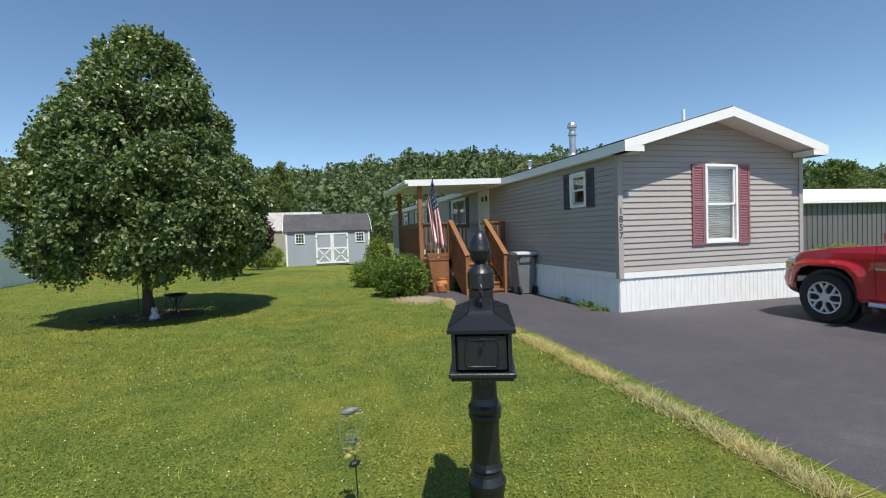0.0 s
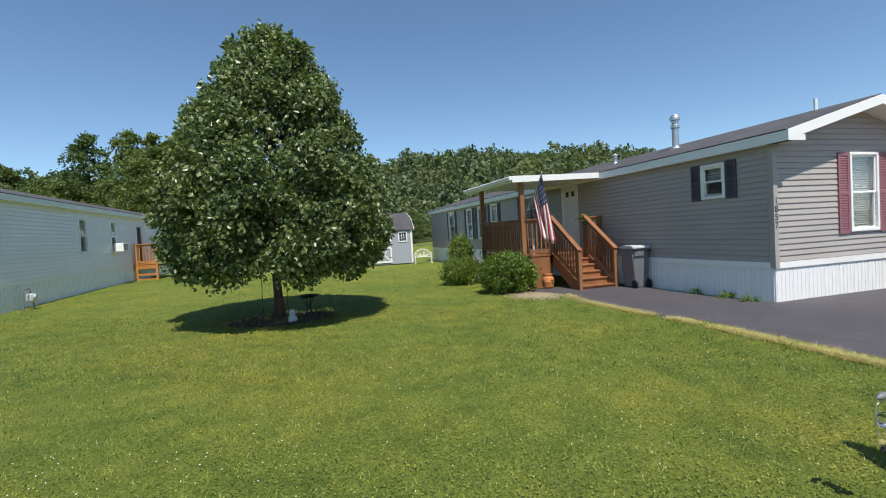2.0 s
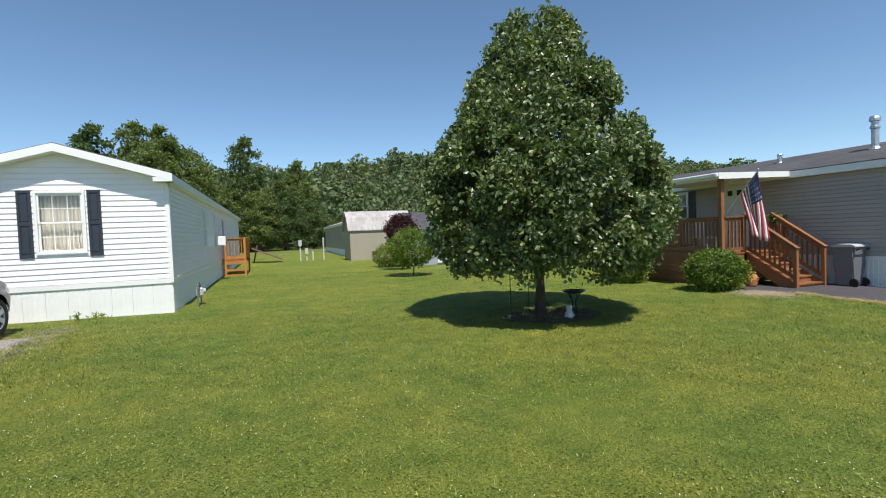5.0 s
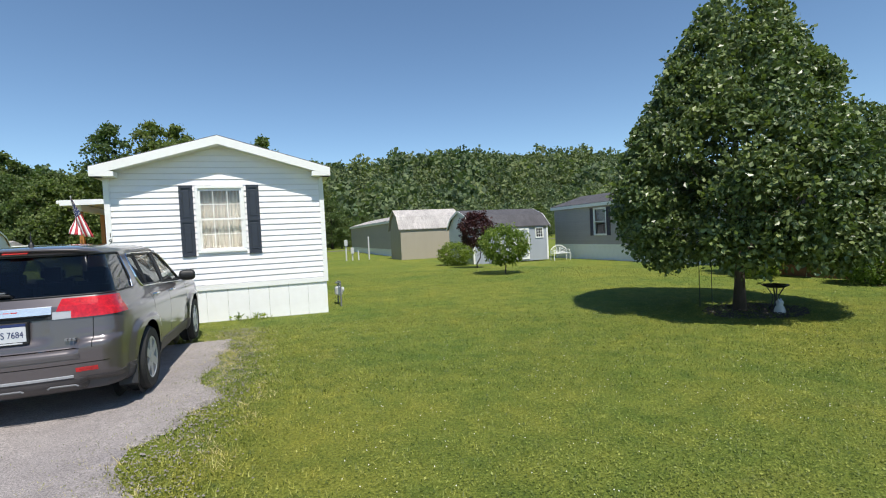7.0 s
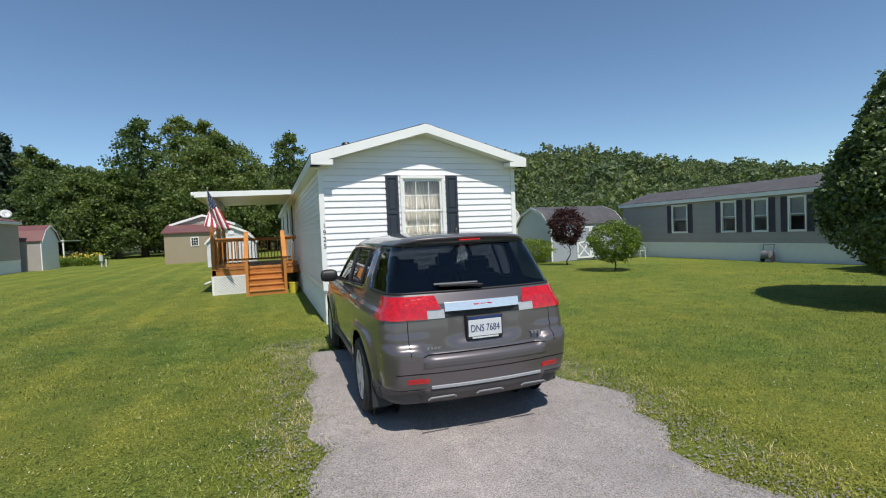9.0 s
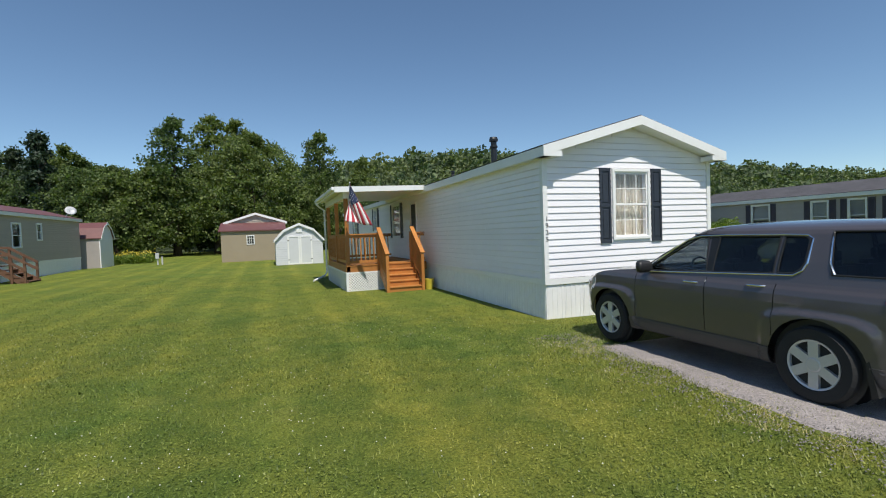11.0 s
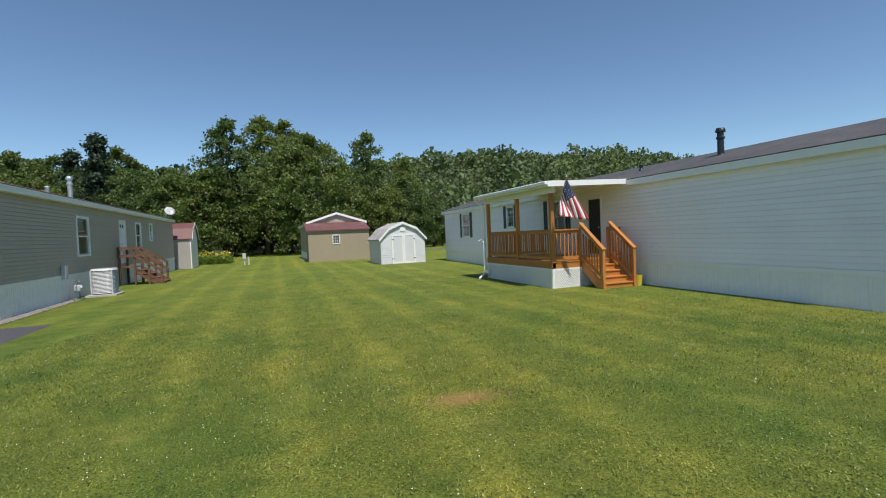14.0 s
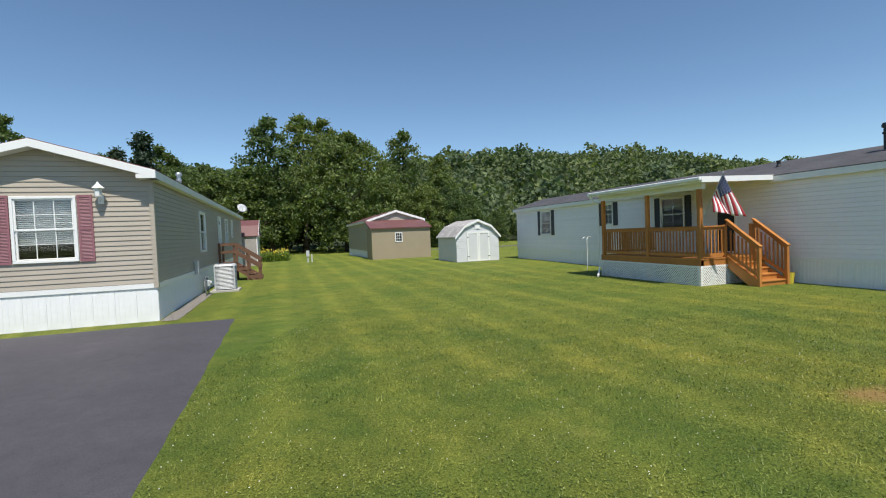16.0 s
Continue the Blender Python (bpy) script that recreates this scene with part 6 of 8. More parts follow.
    c.inlay("front_cladding", [up(0.28), dn(0.44)], lambda p: p.y > 1.95, 0.01, CLADDING, r)
    c.inlay("windscreen", [up(1.13), dn(1.57), half_space("x", -0.70, -1), half_space("x", 0.70, 1)], lambda p: p.y > -0.3 and abs(p.x) < 0.74, -0.004, TINT, r, "windscreen", True, (0.012, BLACK, "black glass seal"))
    c.add("body", c.bm, SUVPAINT, r, smooth=True)
    for ya in c.axles:
        for s in (-1, 1):
            c.wheel(r, s * 0.835, ya, 6)
    for xx in (-0.42, 0.0, 0.42):
        bm = tube(bmesh.new(), [(xx - 0.12, -2.345 + 0.07 * xx * xx, 0.345), (xx - 0.10, -2.35 + 0.07 * xx * xx, 0.36), (xx + 0.10, -2.35 + 0.07 * xx * xx, 0.36), (xx + 0.12, -2.345 + 0.07 * xx * xx, 0.345)], 0.009, 6)
        c.add("bumper_slot", bm, GREYPLASTIC, r)
    for k in range(3):
        bm = boxes((-0.085 + 0.06 * k, -0.035 + 0.06 * k, -2.268, -2.258, 1.045, 1.085), bevel=0.003)
        c.add("badge", bm, REDLENS, bar, "small red badge")
    for x0, n, z0 in ((-0.58, 7, 0.735), (0.44, 3, 0.775)):
        for k in range(n):
            bm = boxes((x0 + 0.032 * k, x0 + 0.032 * k + 0.024, -2.292 + 0.02 * (abs(x0) > 0.5), -2.26, z0, z0 + 0.022))
            c.add("model_lettering", bm, GREYPLASTIC, r)
    bm = boxes((-0.165, 0.165, -2.292, -2.235, 0.785, 0.985), bevel=0.006)
    c.add("plate_frame", bm, BLACK, r)
    bm = boxes((-0.152, 0.152, -2.296, -2.291, 0.81, 0.95), bevel=0.001)
    plate = c.add("number_plate", bm, PLATE, r, "white number plate with dark letters")
    cu = bpy.data.curves.new("plate_lettering", "FONT")
    cu.body, cu.size, cu.extrude, cu.align_x = "DNS 7684", 0.085, 0.001, "CENTER"
    o = new("plate_lettering", cu)
    cu.materials.append(NAVY)
    o.parent = plate
    o.matrix_basis = basis(plate).inverted() @ basis(r) @ pose(0, -2.298, 0.85, 90, 0, 0) @ Matrix.Diagonal((0.74, 1.0, 1.0, 1.0))
    c.add("plate_band", boxes((-0.152, 0.152, -2.296, -2.291, 0.952, 0.978)), NAVY, plate, "navy upper band")
    c.add("plate_band", boxes((-0.12, 0.12, -2.297, -2.291, 0.792, 0.804)), PLATE, plate)
    # high brake lamp, wiper, aerial
    c.add("brake_lamp", boxes((-0.10, 0.10, -2.03, -2.0, 1.618, 1.63)), REDLENS, r, "high red brake lamp")
    wiper = c.add("wiper", tube(bmesh.new(), [(0.02, -2.19, 1.215), (0.02, -2.215, 1.235), (-0.12, -2.215, 1.245), (-0.36, -2.185, 1.25)], 0.013, 6), BLACK, r, "grey rear wiper")
    c.add("blade", tube(bmesh.new(), [(-0.02, -2.205, 1.262), (-0.40, -2.17, 1.262)], 0.009, 5), GREYPLASTIC, wiper)
    c.add("aerial", lathe(bmesh.new(), [(0.03, 0), (0.022, 0.03), (0.008, 0.05), (0.003, 0.16)], (0.0, -1.7, 1.685), 8), BLACK, r)
    # cabin inside
    c.block("dashboard", (-0.72, 0.72, 0.5, 0.9, 0.98, 1.12), SEAT, r, 0.03)
    c.block("load_cover", (-0.78, 0.78, -2.0, -1.3, 1.02, 1.06), SEAT, r, 0.01)
    for xx, yy in ((-0.36, -0.25), (0.36, -0.25), (-0.4, -1.15), (0.4, -1.15)):
        c.block("seat", (xx - 0.25, xx + 0.25, yy - 0.1, yy + 0.06, 0.7, 1.28), SEAT, r, 0.05)
        c.block("headrest", (xx - 0.13, xx + 0.13, yy - 0.12, yy - 0.02, 1.26, 1.43), SEAT, r, 0.04)
    bm = bmesh.new()
    pts = [(-0.36 + 0.17 * math.cos(a), 0.32 + 0.05 * math.sin(a), 1.1 + 0.17 * math.sin(a)) for a in [2 * math.pi * k / 20 for k in range(21)]]
    tube(bm, pts, 0.014, 6)
    c.add("steering_wheel", bm, SEAT, r)


suv()


class PickupBody(WagonBody):
    """The same way of building for a cab, bonnet and covered bed."""
    Z_REAR = ([0.36, 0.42, 0.6, 1.12, 1.135, 1.15, 1.66, 1.72, 1.76, 1.79], [-2.62, -2.7, -2.72, -2.7, -1.3, -1.12, -0.98, -0.96, -0.8, -0.4])
    Z_FRONT = ([0.36, 0.42, 0.5, 0.62, 0.75, 0.95, 1.04, 1.08, 1.11, 1.14, 1.17, 1.19, 1.22, 1.6, 1.68, 1.72, 1.76, 1.79], [2.45, 2.58, 2.68, 2.7, 2.66, 2.63, 2.56, 2.44, 2.2, 1.85, 1.45, 1.2, 1.1, 0.42, 0.26, 0.15, -0.05, -0.35])
    Z_WIDE = ([0.36, 0.42, 0.6, 0.8, 0.98, 1.07, 1.13, 1.17, 1.22, 1.66, 1.71, 1.75, 1.78, 1.79], [0.86, 0.91, 0.925, 0.94, 0.935, 0.92, 0.90, 0.885, 0.865, 0.715, 0.67, 0.56, 0.3, 0.1])
    Z_BOW = ([0.36, 0.9, 1.04, 1.12, 1.18, 1.22], [0.20, 0.18, 0.32, 0.45, 0.25, 0.12])
    LEVELS = (0.36, 1.04, 1.05, 1.20, 1.22, 1.66, 1.67, 1.75)
    CAP = (1.76, 1.775, 1.79)
    ARCH = (0.58, 0.40, 0.56, 0.05)


def pickup():
    c = PickupBody(5.4, 1.88, (-1.5, 1.80), 0.378, REDPAINT)
    c.nose = 0.05
    x, y = 8.02, 4.01
    c.root = thing("parked_pickup", (x, y, ground_z(x, y) + 0.03), "bright red crew-cab pickup truck parked on the asphalt drive", "car", turn=0)
    r = c.root
    c.build()
    up, dn = (lambda v: half_space("z", v, -1)), (lambda v: half_space("z", v, 1))
    for s in (-1, 1):
        side = lambda p: p.x * s > 0.5
        for ya in c.axles:
            ring = [(ya - 0.47, 0.2), (ya - 0.47, 0.55), (ya - 0.42, 0.72), (ya - 0.33, 0.82), (ya - 0.2, 0.862), (ya + 0.2, 0.862), (ya + 0.33, 0.82), (ya + 0.42, 0.72), (ya + 0.47, 0.55), (ya + 0.47, 0.2)]
            c.carve(outline_planes("yz", ring), side).free()
        c.inlay("door_window", outline_planes("yz", [(0.84, 1.215), (0.82, 1.25), (0.34, 1.56), (0.22, 1.61), (0.10, 1.63), (0.10, 1.215)]), side, -0.004, TINT, r, "tinted front door glass", True, (0.011, BLACK, "black window seal"))
        c.inlay("door_window", outline_planes("yz", [(0.0, 1.215), (0.0, 1.63), (-0.80, 1.62), (-0.84, 1.215)]), side, -0.004, TINT, r, "tinted rear door glass", True, (0.011, BLACK, "black window seal"))
        c.inlay("headlamp", [up(0.87), dn(1.03), half_space("x", s * 0.58, -s), half_space("y", 2.26, -1)], lambda p: p.x * s > 0.4 and p.y > 2.0, 0.008, CLEARLENS, r, "clear wraparound headlamp")
        c.inlay("turn_lamp", [up(0.81), dn(0.865), half_space("x", s * 0.70, -s), half_space("y", 2.32, -1)], lambda p: p.x * s > 0.4 and p.y > 2.0, 0.006, YELLOWPAINT, r, "amber turn lamp")
        for y0 in (-0.95, 0.05, 1.12):
            c.inlay("door_seam", [up(0.46), dn(1.18), half_space("y", y0, -1), half_space("y", y0 + 0.008, 1)], side, -0.006, BLACK, r, "", True)
        c.inlay("air_dam", [up(0.37), dn(0.47), half_space("y", 2.3, -1)], lambda p: p.x * s > 0.0 and p.y > 2.1, 0.006, BLACK, r)
        bm = bmesh.new()
        bmesh.ops.create_uvsphere(bm, u_segments=14, v_segments=8, radius=1.0)
        for v in bm.verts:
            q = v.co.copy()
            v.co = Vector((s * 1.03 + 0.115 * math.copysign(abs(q.x) ** 0.7, q.x), 0.86 + 0.075 * q.y, 1.30 + 0.10 * math.copysign(abs(q.z) ** 0.65, q.z)))
        mirror = c.add("mirror", bm, REDPAINT, r, smooth=True)
        c.add("mirror_arm", beam(bmesh.new(), (s * 0.84, 0.86, 1.22), (s * 0.98, 0.86, 1.24), 0.09, 0.05), BLACK, mirror)
        c.add("side_badge", boxes((min(s * 0.936, s * 0.948), max(s * 0.936, s * 0.948), 0.86, 1.12, 0.84, 0.87), bevel=0.004), CHROME, r, "chrome side badge")
        bm = tube(bmesh.new(), [(s * 0.86, -1.0, 0.36), (s * 0.98, -0.9, 0.36), (s * 0.98, 1.15, 0.36), (s * 0.86, 1.3, 0.36)], 0.045, 10)
        c.add("side_step", bm, CHROME, r, "polished tubular side step")
        for ya in (-0.72, 0.22):
            c.add("door_handle", tube(bmesh.new(), [(s * 0.93, ya - 0.1, 1.02), (s * 0.965, ya - 0.06, 1.025), (s * 0.965, ya + 0.06, 1.025), (s * 0.93, ya + 0.1, 1.02)], 0.015, 6), REDPAINT, r)
        c.add("mud_flap", boxes((min(s * 0.74, s * 0.9), max(s * 0.74, s * 0.9), 1.28, 1.31, 0.2, 0.5)), BLACK, r)
    c.inlay("grille", [up(0.62), dn(0.98), half_space("x", -0.55, -1), half_space("x", 0.55, 1)], lambda p: p.y > 2.2, 0.008, BLACK, r)
    c.inlay("windscreen", [up(1.23), dn(1.66), half_space("x", -0.74, -1), half_space("x", 0.74, 1)], lambda p: p.y > 0.0 and abs(p.x) < 0.78, -0.004, TINT, r, "windscreen", True, (0.012, BLACK, "black glass seal"))
    c.inlay("rear_window", [up(1.25), dn(1.6), half_space("x", -0.62, -1), half_space("x", 0.62, 1)], lambda p: p.y < -0.8 and abs(p.x) < 0.7, -0.004, TINT, r, "rear glass", True)
    c.add("body", c.bm, REDPAINT, r, smooth=True)
    for ya in c.axles:
        for s in (-1, 1):
            c.wheel(r, s * 0.83, ya, 6, True)
    c.block("dashboard", (-0.72, 0.72, 0.75, 1.05, 1.05, 1.18), SEAT, r, 0.03)
    for xx in (-0.36, 0.36):
        c.block("seat", (xx - 0.24, xx + 0.24, 0.0, 0.16, 0.75, 1.4), SEAT, r, 0.05)


pickup()


# ---------------------------------------------------------------- mailbox and garden ornament
def mailbox():
    x, y = 0.45, 2.92
    z = ground_z(x, y)
    t = thing("mailbox", (x, y, z), "black cast-metal mailbox on a turned post with ball finial", "mailbox", turn=-21)
    w = lambda bm: (bm.transform(basis(t) @ Matrix.Translation((0, 0, -z))), bm)[1]
    bm = lathe(bmesh.new(), [(0.15, z - 0.05), (0.15, z + 0.05), (0.12, z + 0.09), (0.085, z + 0.13), (0.095, z + 0.2), (0.105, 0.16), (0.085, 0.20), (0.083, 0.22), (0.092, 0.235), (0.083, 0.25), (0.078, 0.27), (0.075, 0.46), (0.079, 0.5), (0.088, 0.51), (0.088, 0.53), (0.082, 0.535), (0.09, 0.55), (0.09, 0.57), (0.078, 0.585), (0.07, 0.62), (0.068, 0.66), (0.066, 1.2), (0.072, 1.21), (0.072, 1.29), (0.06, 1.31), (0.035, 1.335), (0.03, 1.345)], (0, 0, 0), 24)
    part("post", w(bm), IRON, t, smooth=False)
    bm = lathe(bmesh.new(), [(0.025, 1.34), (0.045, 1.352), (0.055, 1.375), (0.057, 1.40), (0.06, 1.405), (0.06, 1.412), (0.056, 1.42), (0.05, 1.45), (0.036, 1.49), (0.02, 1.51), (0.005, 1.518)], (0, 0, 0), 24)
    part("finial", w(bm), IRON, t, smooth=True)
    f, b = -0.60, 0.02
    bm = boxes((-0.115, 0.115, f + 0.01, b - 0.02, 0.925, 1.09), bevel=0.012)
    body = part("box", w(bm), IRON, t)
    bm = boxes((-0.14, 0.14, f - 0.02, b, 0.905, 0.925), (-0.13, 0.13, f - 0.01, b - 0.01, 0.89, 0.9045), bevel=0.004)
    part("base_plate", w(bm), IRON, t)
    bm = bmesh.new()
    lv = [(1.09, 0.14, f - 0.02, b + 0.01), (1.105, 0.142, f - 0.022, b + 0.012), (1.15, 0.055, f + 0.1, b - 0.1), (1.165, 0.05, f + 0.105, b - 0.105)]
    rings = [[bm.verts.new(p) for p in ((-h, a, zz), (h, a, zz), (h, c, zz), (-h, c, zz))] for zz, h, a, c in lv]
    for p, q in zip(rings, rings[1:]):
        for k in range(4):
            bm.faces.new((p[k], p[(k + 1) % 4], q[(k + 1) % 4], q[k]))
    bm.faces.new(rings[0][::-1])
    bm.faces.new(rings[-1])
    part("lid", w(bm), IRON, t, "ribbed hipped lid")
    for k in range(22):
        yy = f + 0.03 + k * (b - f - 0.05) / 21
        e = min(1.0, (yy - f) / 0.12, (b - yy) / 0.12)
        for s in (-1, 1):
            bm = beam(bmesh.new(), (s * 0.139, yy, 1.1065), (s * (0.142 - 0.085 * e), yy, 1.1065 + 0.045 * e), 0.009, 0.014, (0, 0, 1))
            part("lid_rib", w(bm), IRON, t)
    bm = boxes((-0.1, 0.1, f - 0.004, f + 0.01, 0.935, 1.08), bevel=0.004)
    door = part("door", w(bm), IRON, t)
    bm = bmesh.new()
    ring = [(-0.055, 0.95), (0.055, 0.95), (0.068, 0.965), (0.068, 1.05), (0.055, 1.065), (-0.055, 1.065), (-0.068, 1.05), (-0.068, 0.965)]
    tube(bm, [(u, f - 0.006, v) for u, v in ring + ring[:1]], 0.004, 6)
    part("panel_moulding", w(bm), IRON, door)
    bm = lathe(bmesh.new(), [(0.006, 0), (0.006, 0.012), (0.012, 0.016), (0.009, 0.024)], (0, 0, 0), 10, Matrix.Translation((0, f - 0.003, 1.045)) @ pose(0, 0, 0, 90, 0, 0))
    part("knob", w(bm), IRON, door)
    for s in (-1, 1):
        bm = boxes((s * 0.117 - 0.008, s * 0.117 + 0.008, f + 0.0, f + 0.02, 0.93, 1.085))
        part("pilaster", w(bm), IRON, t)
    bm = boxes((0.119, 0.125, f + 0.02, f + 0.05, 1.03, 1.07))
    part("flag", w(bm), LIGHTPLASTIC, t)
    # oval name ring on the lid
    bm = tube(bmesh.new(), [(0, -0.29 + 0.13 * math.cos(a), 1.235 + 0.058 * math.sin(a)) for a in [2 * math.pi * k / 24 for k in range(25)]], 0.009, 6)
    oval = part("name_ring", w(bm), IRON, t)
    bm = bmesh.new()
    for s in (-0.003, 0.003):
        bm.faces.new([bm.verts.new((s, -0.29 + 0.125 * math.cos(a), 1.235 + 0.053 * math.sin(a))) for a in [2 * math.pi * k / 24 for k in range(24)]])
    part("name_plate", w(bm), GREYPLASTIC, oval)
    for yy in (-0.17, -0.41):
        bm = tube(bmesh.new(), [(0, yy, 1.165), (0, yy * 1.02 - 0.003, 1.19), (0, yy, 1.215)], 0.008, 6)
        part("bracket", w(bm), IRON, t)
    bm = tube(bmesh.new(), [(0, -0.07, 0.78), (0, -0.12, 0.74), (0, -0.18, 0.74), (0, -0.22, 0.79), (0, -0.2, 0.85), (0, -0.14, 0.86), (0, -0.12, 0.82), (0, -0.15, 0.80)], 0.011, 6)
    tube(bm, [(0, -0.07, 0.85), (0, -0.2, 0.89), (0, -0.34, 0.89)], 0.011, 6)
    part("scroll_brace", w(bm), IRON, t)


mailbox()


def ornament():
    x, y = -0.22, 3.19
    z = ground_z(x, y)
    t = thing("garden_stake", (x, y, z), "thin metal garden stake with glass globe, bird and yellow flower", "garden ornament")
    bm = tube(bmesh.new(), [(x, y, z - 0.05), (x - 0.005, y, 0.1), (x - 0.012, y, 0.3)], 0.004, 6)
    part("stake", bm, IRON, t)
    bm = lathe(bmesh.new(), [(0.005, 0.355), (0.022, 0.362), (0.034, 0.38), (0.037, 0.40), (0.034, 0.42), (0.022, 0.437), (0.005, 0.443)], (x - 0.02, y, 0), 16)
    part("globe", bm, GLASS, t, "clear glass globe", smooth=True)
    bm = tube(bmesh.new(), [(x - 0.075, y, 0.33), (x - 0.09, y, 0.42), (x - 0.08, y, 0.49), (x - 0.03, y, 0.515), (x + 0.03, y, 0.515), (x + 0.055, y, 0.47), (x + 0.05, y, 0.40)], 0.003, 5)
    tube(bm, [(x - 0.012, y, 0.3), (x - 0.06, y, 0.33), (x - 0.075, y, 0.33)], 0.003, 5)
    part("wire_frame", bm, GALV, t)
    bm = lathe(bmesh.new(), [(0.002, -0.055), (0.014, -0.035), (0.02, -0.005), (0.017, 0.02), (0.01, 0.035), (0.002, 0.06)], (0, 0, 0), 12, Matrix.Translation((x - 0.03, y, 0.535)) @ pose(0, 0, 0, 0, 80, 0))
    part("bird", bm, GREYPLASTIC, t, "pale metal bird", smooth=True)
    for k in range(8):
        a = k * math.pi / 4
        cx, cz = x - 0.012 + 0.026 * math.cos(a), 0.325 + 0.026 * math.sin(a)
        bm = lathe(bmesh.new(), [(0.002, -0.004), (0.014, 0.0), (0.002, 0.004)], (0, 0, 0), 8, Matrix.Translation((cx, y - 0.01, cz)) @ pose(0, 0, 0, 90, 0, 0))
        part("petal", bm, FADEDYELLOW, t)
    bm = lathe(bmesh.new(), [(0.003, -0.03), (0.016, -0.015), (0.02, 0.0), (0.016, 0.016), (0.003, 0.03)], (0, 0, 0), 10, Matrix.Translation((x - 0.05, y, 0.28)) @ pose(0, 0, 0, 0, 70, 0))
    part("bee", bm, FADEDYELLOW, t)
    bm = lathe(bmesh.new(), [(0.003, -0.035), (0.02, -0.012), (0.02, 0.012), (0.003, 0.035)], (0, 0, 0), 10, Matrix.Translation((x - 0.015, y, 0.235)) @ pose(0, 0, 0, 0, 75, 0))
    part("leaf", bm, IRON, t)


ornament()


# ---------------------------------------------------------------- things by the first home
def wheelie_bin():
    x, y = 4.74, 11.35
    z = ground_z(x, y) + 0.03
    t = thing("wheelie_bin", (x, y, z), "grey wheeled rubbish bin beside porch steps", "bin")
    bm = bmesh.new()
    a = [(-0.24, -0.24), (0.24, -0.24), (0.24, 0.24), (-0.24, 0.24)]
    rings = [[bm.verts.new((x + u * k, y + v * k, z + h)) for u, v in a] for h, k in ((0.02, 0.78), (0.5, 0.93), (0.92, 1.02), (0.95, 1.07), (0.98, 1.07))]
    for p, q in zip(rings, rings[1:]):
        for k in range(4):
            bm.faces.new((p[k], p[(k + 1) % 4], q[(k + 1) % 4], q[k]))
    bm.faces.new(rings[0][::-1])
    bm.faces.new(rings[-1])
    bmesh.ops.bevel(bm, geom=[e for e in bm.edges if abs(e.verts[0].co.z - e.verts[1].co.z) > 0.1], offset=0.05, segments=2, affect="EDGES")
    part("body", bm, GREYPLASTIC, t)
    bm = bmesh.new()
    prism(bm, [(y - 0.28, z + 0.98), (y + 0.28, z + 0.98), (y + 0.27, z + 1.0), (y + 0.1, z + 1.05), (y - 0.2, z + 1.045), (y - 0.28, z + 1.01)], "x", x - 0.27, x + 0.27)
    part("lid", bm, LIGHTPLASTIC, t, "lighter grey domed lid")
    for s in (-1, 1):
        bm = lathe(bmesh.new(), [(0.04, -0.025), (0.1, -0.025), (0.11, 0), (0.1, 0.025), (0.04, 0.025)], (0, 0, 0), 16, Matrix.Translation((x + s * 0.2, y - 0.22, z + 0.1)) @ pose(0, 0, 0, 0, 90, 0))
        part("wheel", bm, RUBBER, t)
    bm = tube(bmesh.new(), [(x - 0.2, y - 0.27, z + 0.9), (x - 0.2, y - 0.33, z + 0.93), (x + 0.2, y - 0.33, z + 0.93), (x + 0.2, y - 0.27, z + 0.9)], 0.014, 6)
    part("handle", bm, BLACK, t)


wheelie_bin()


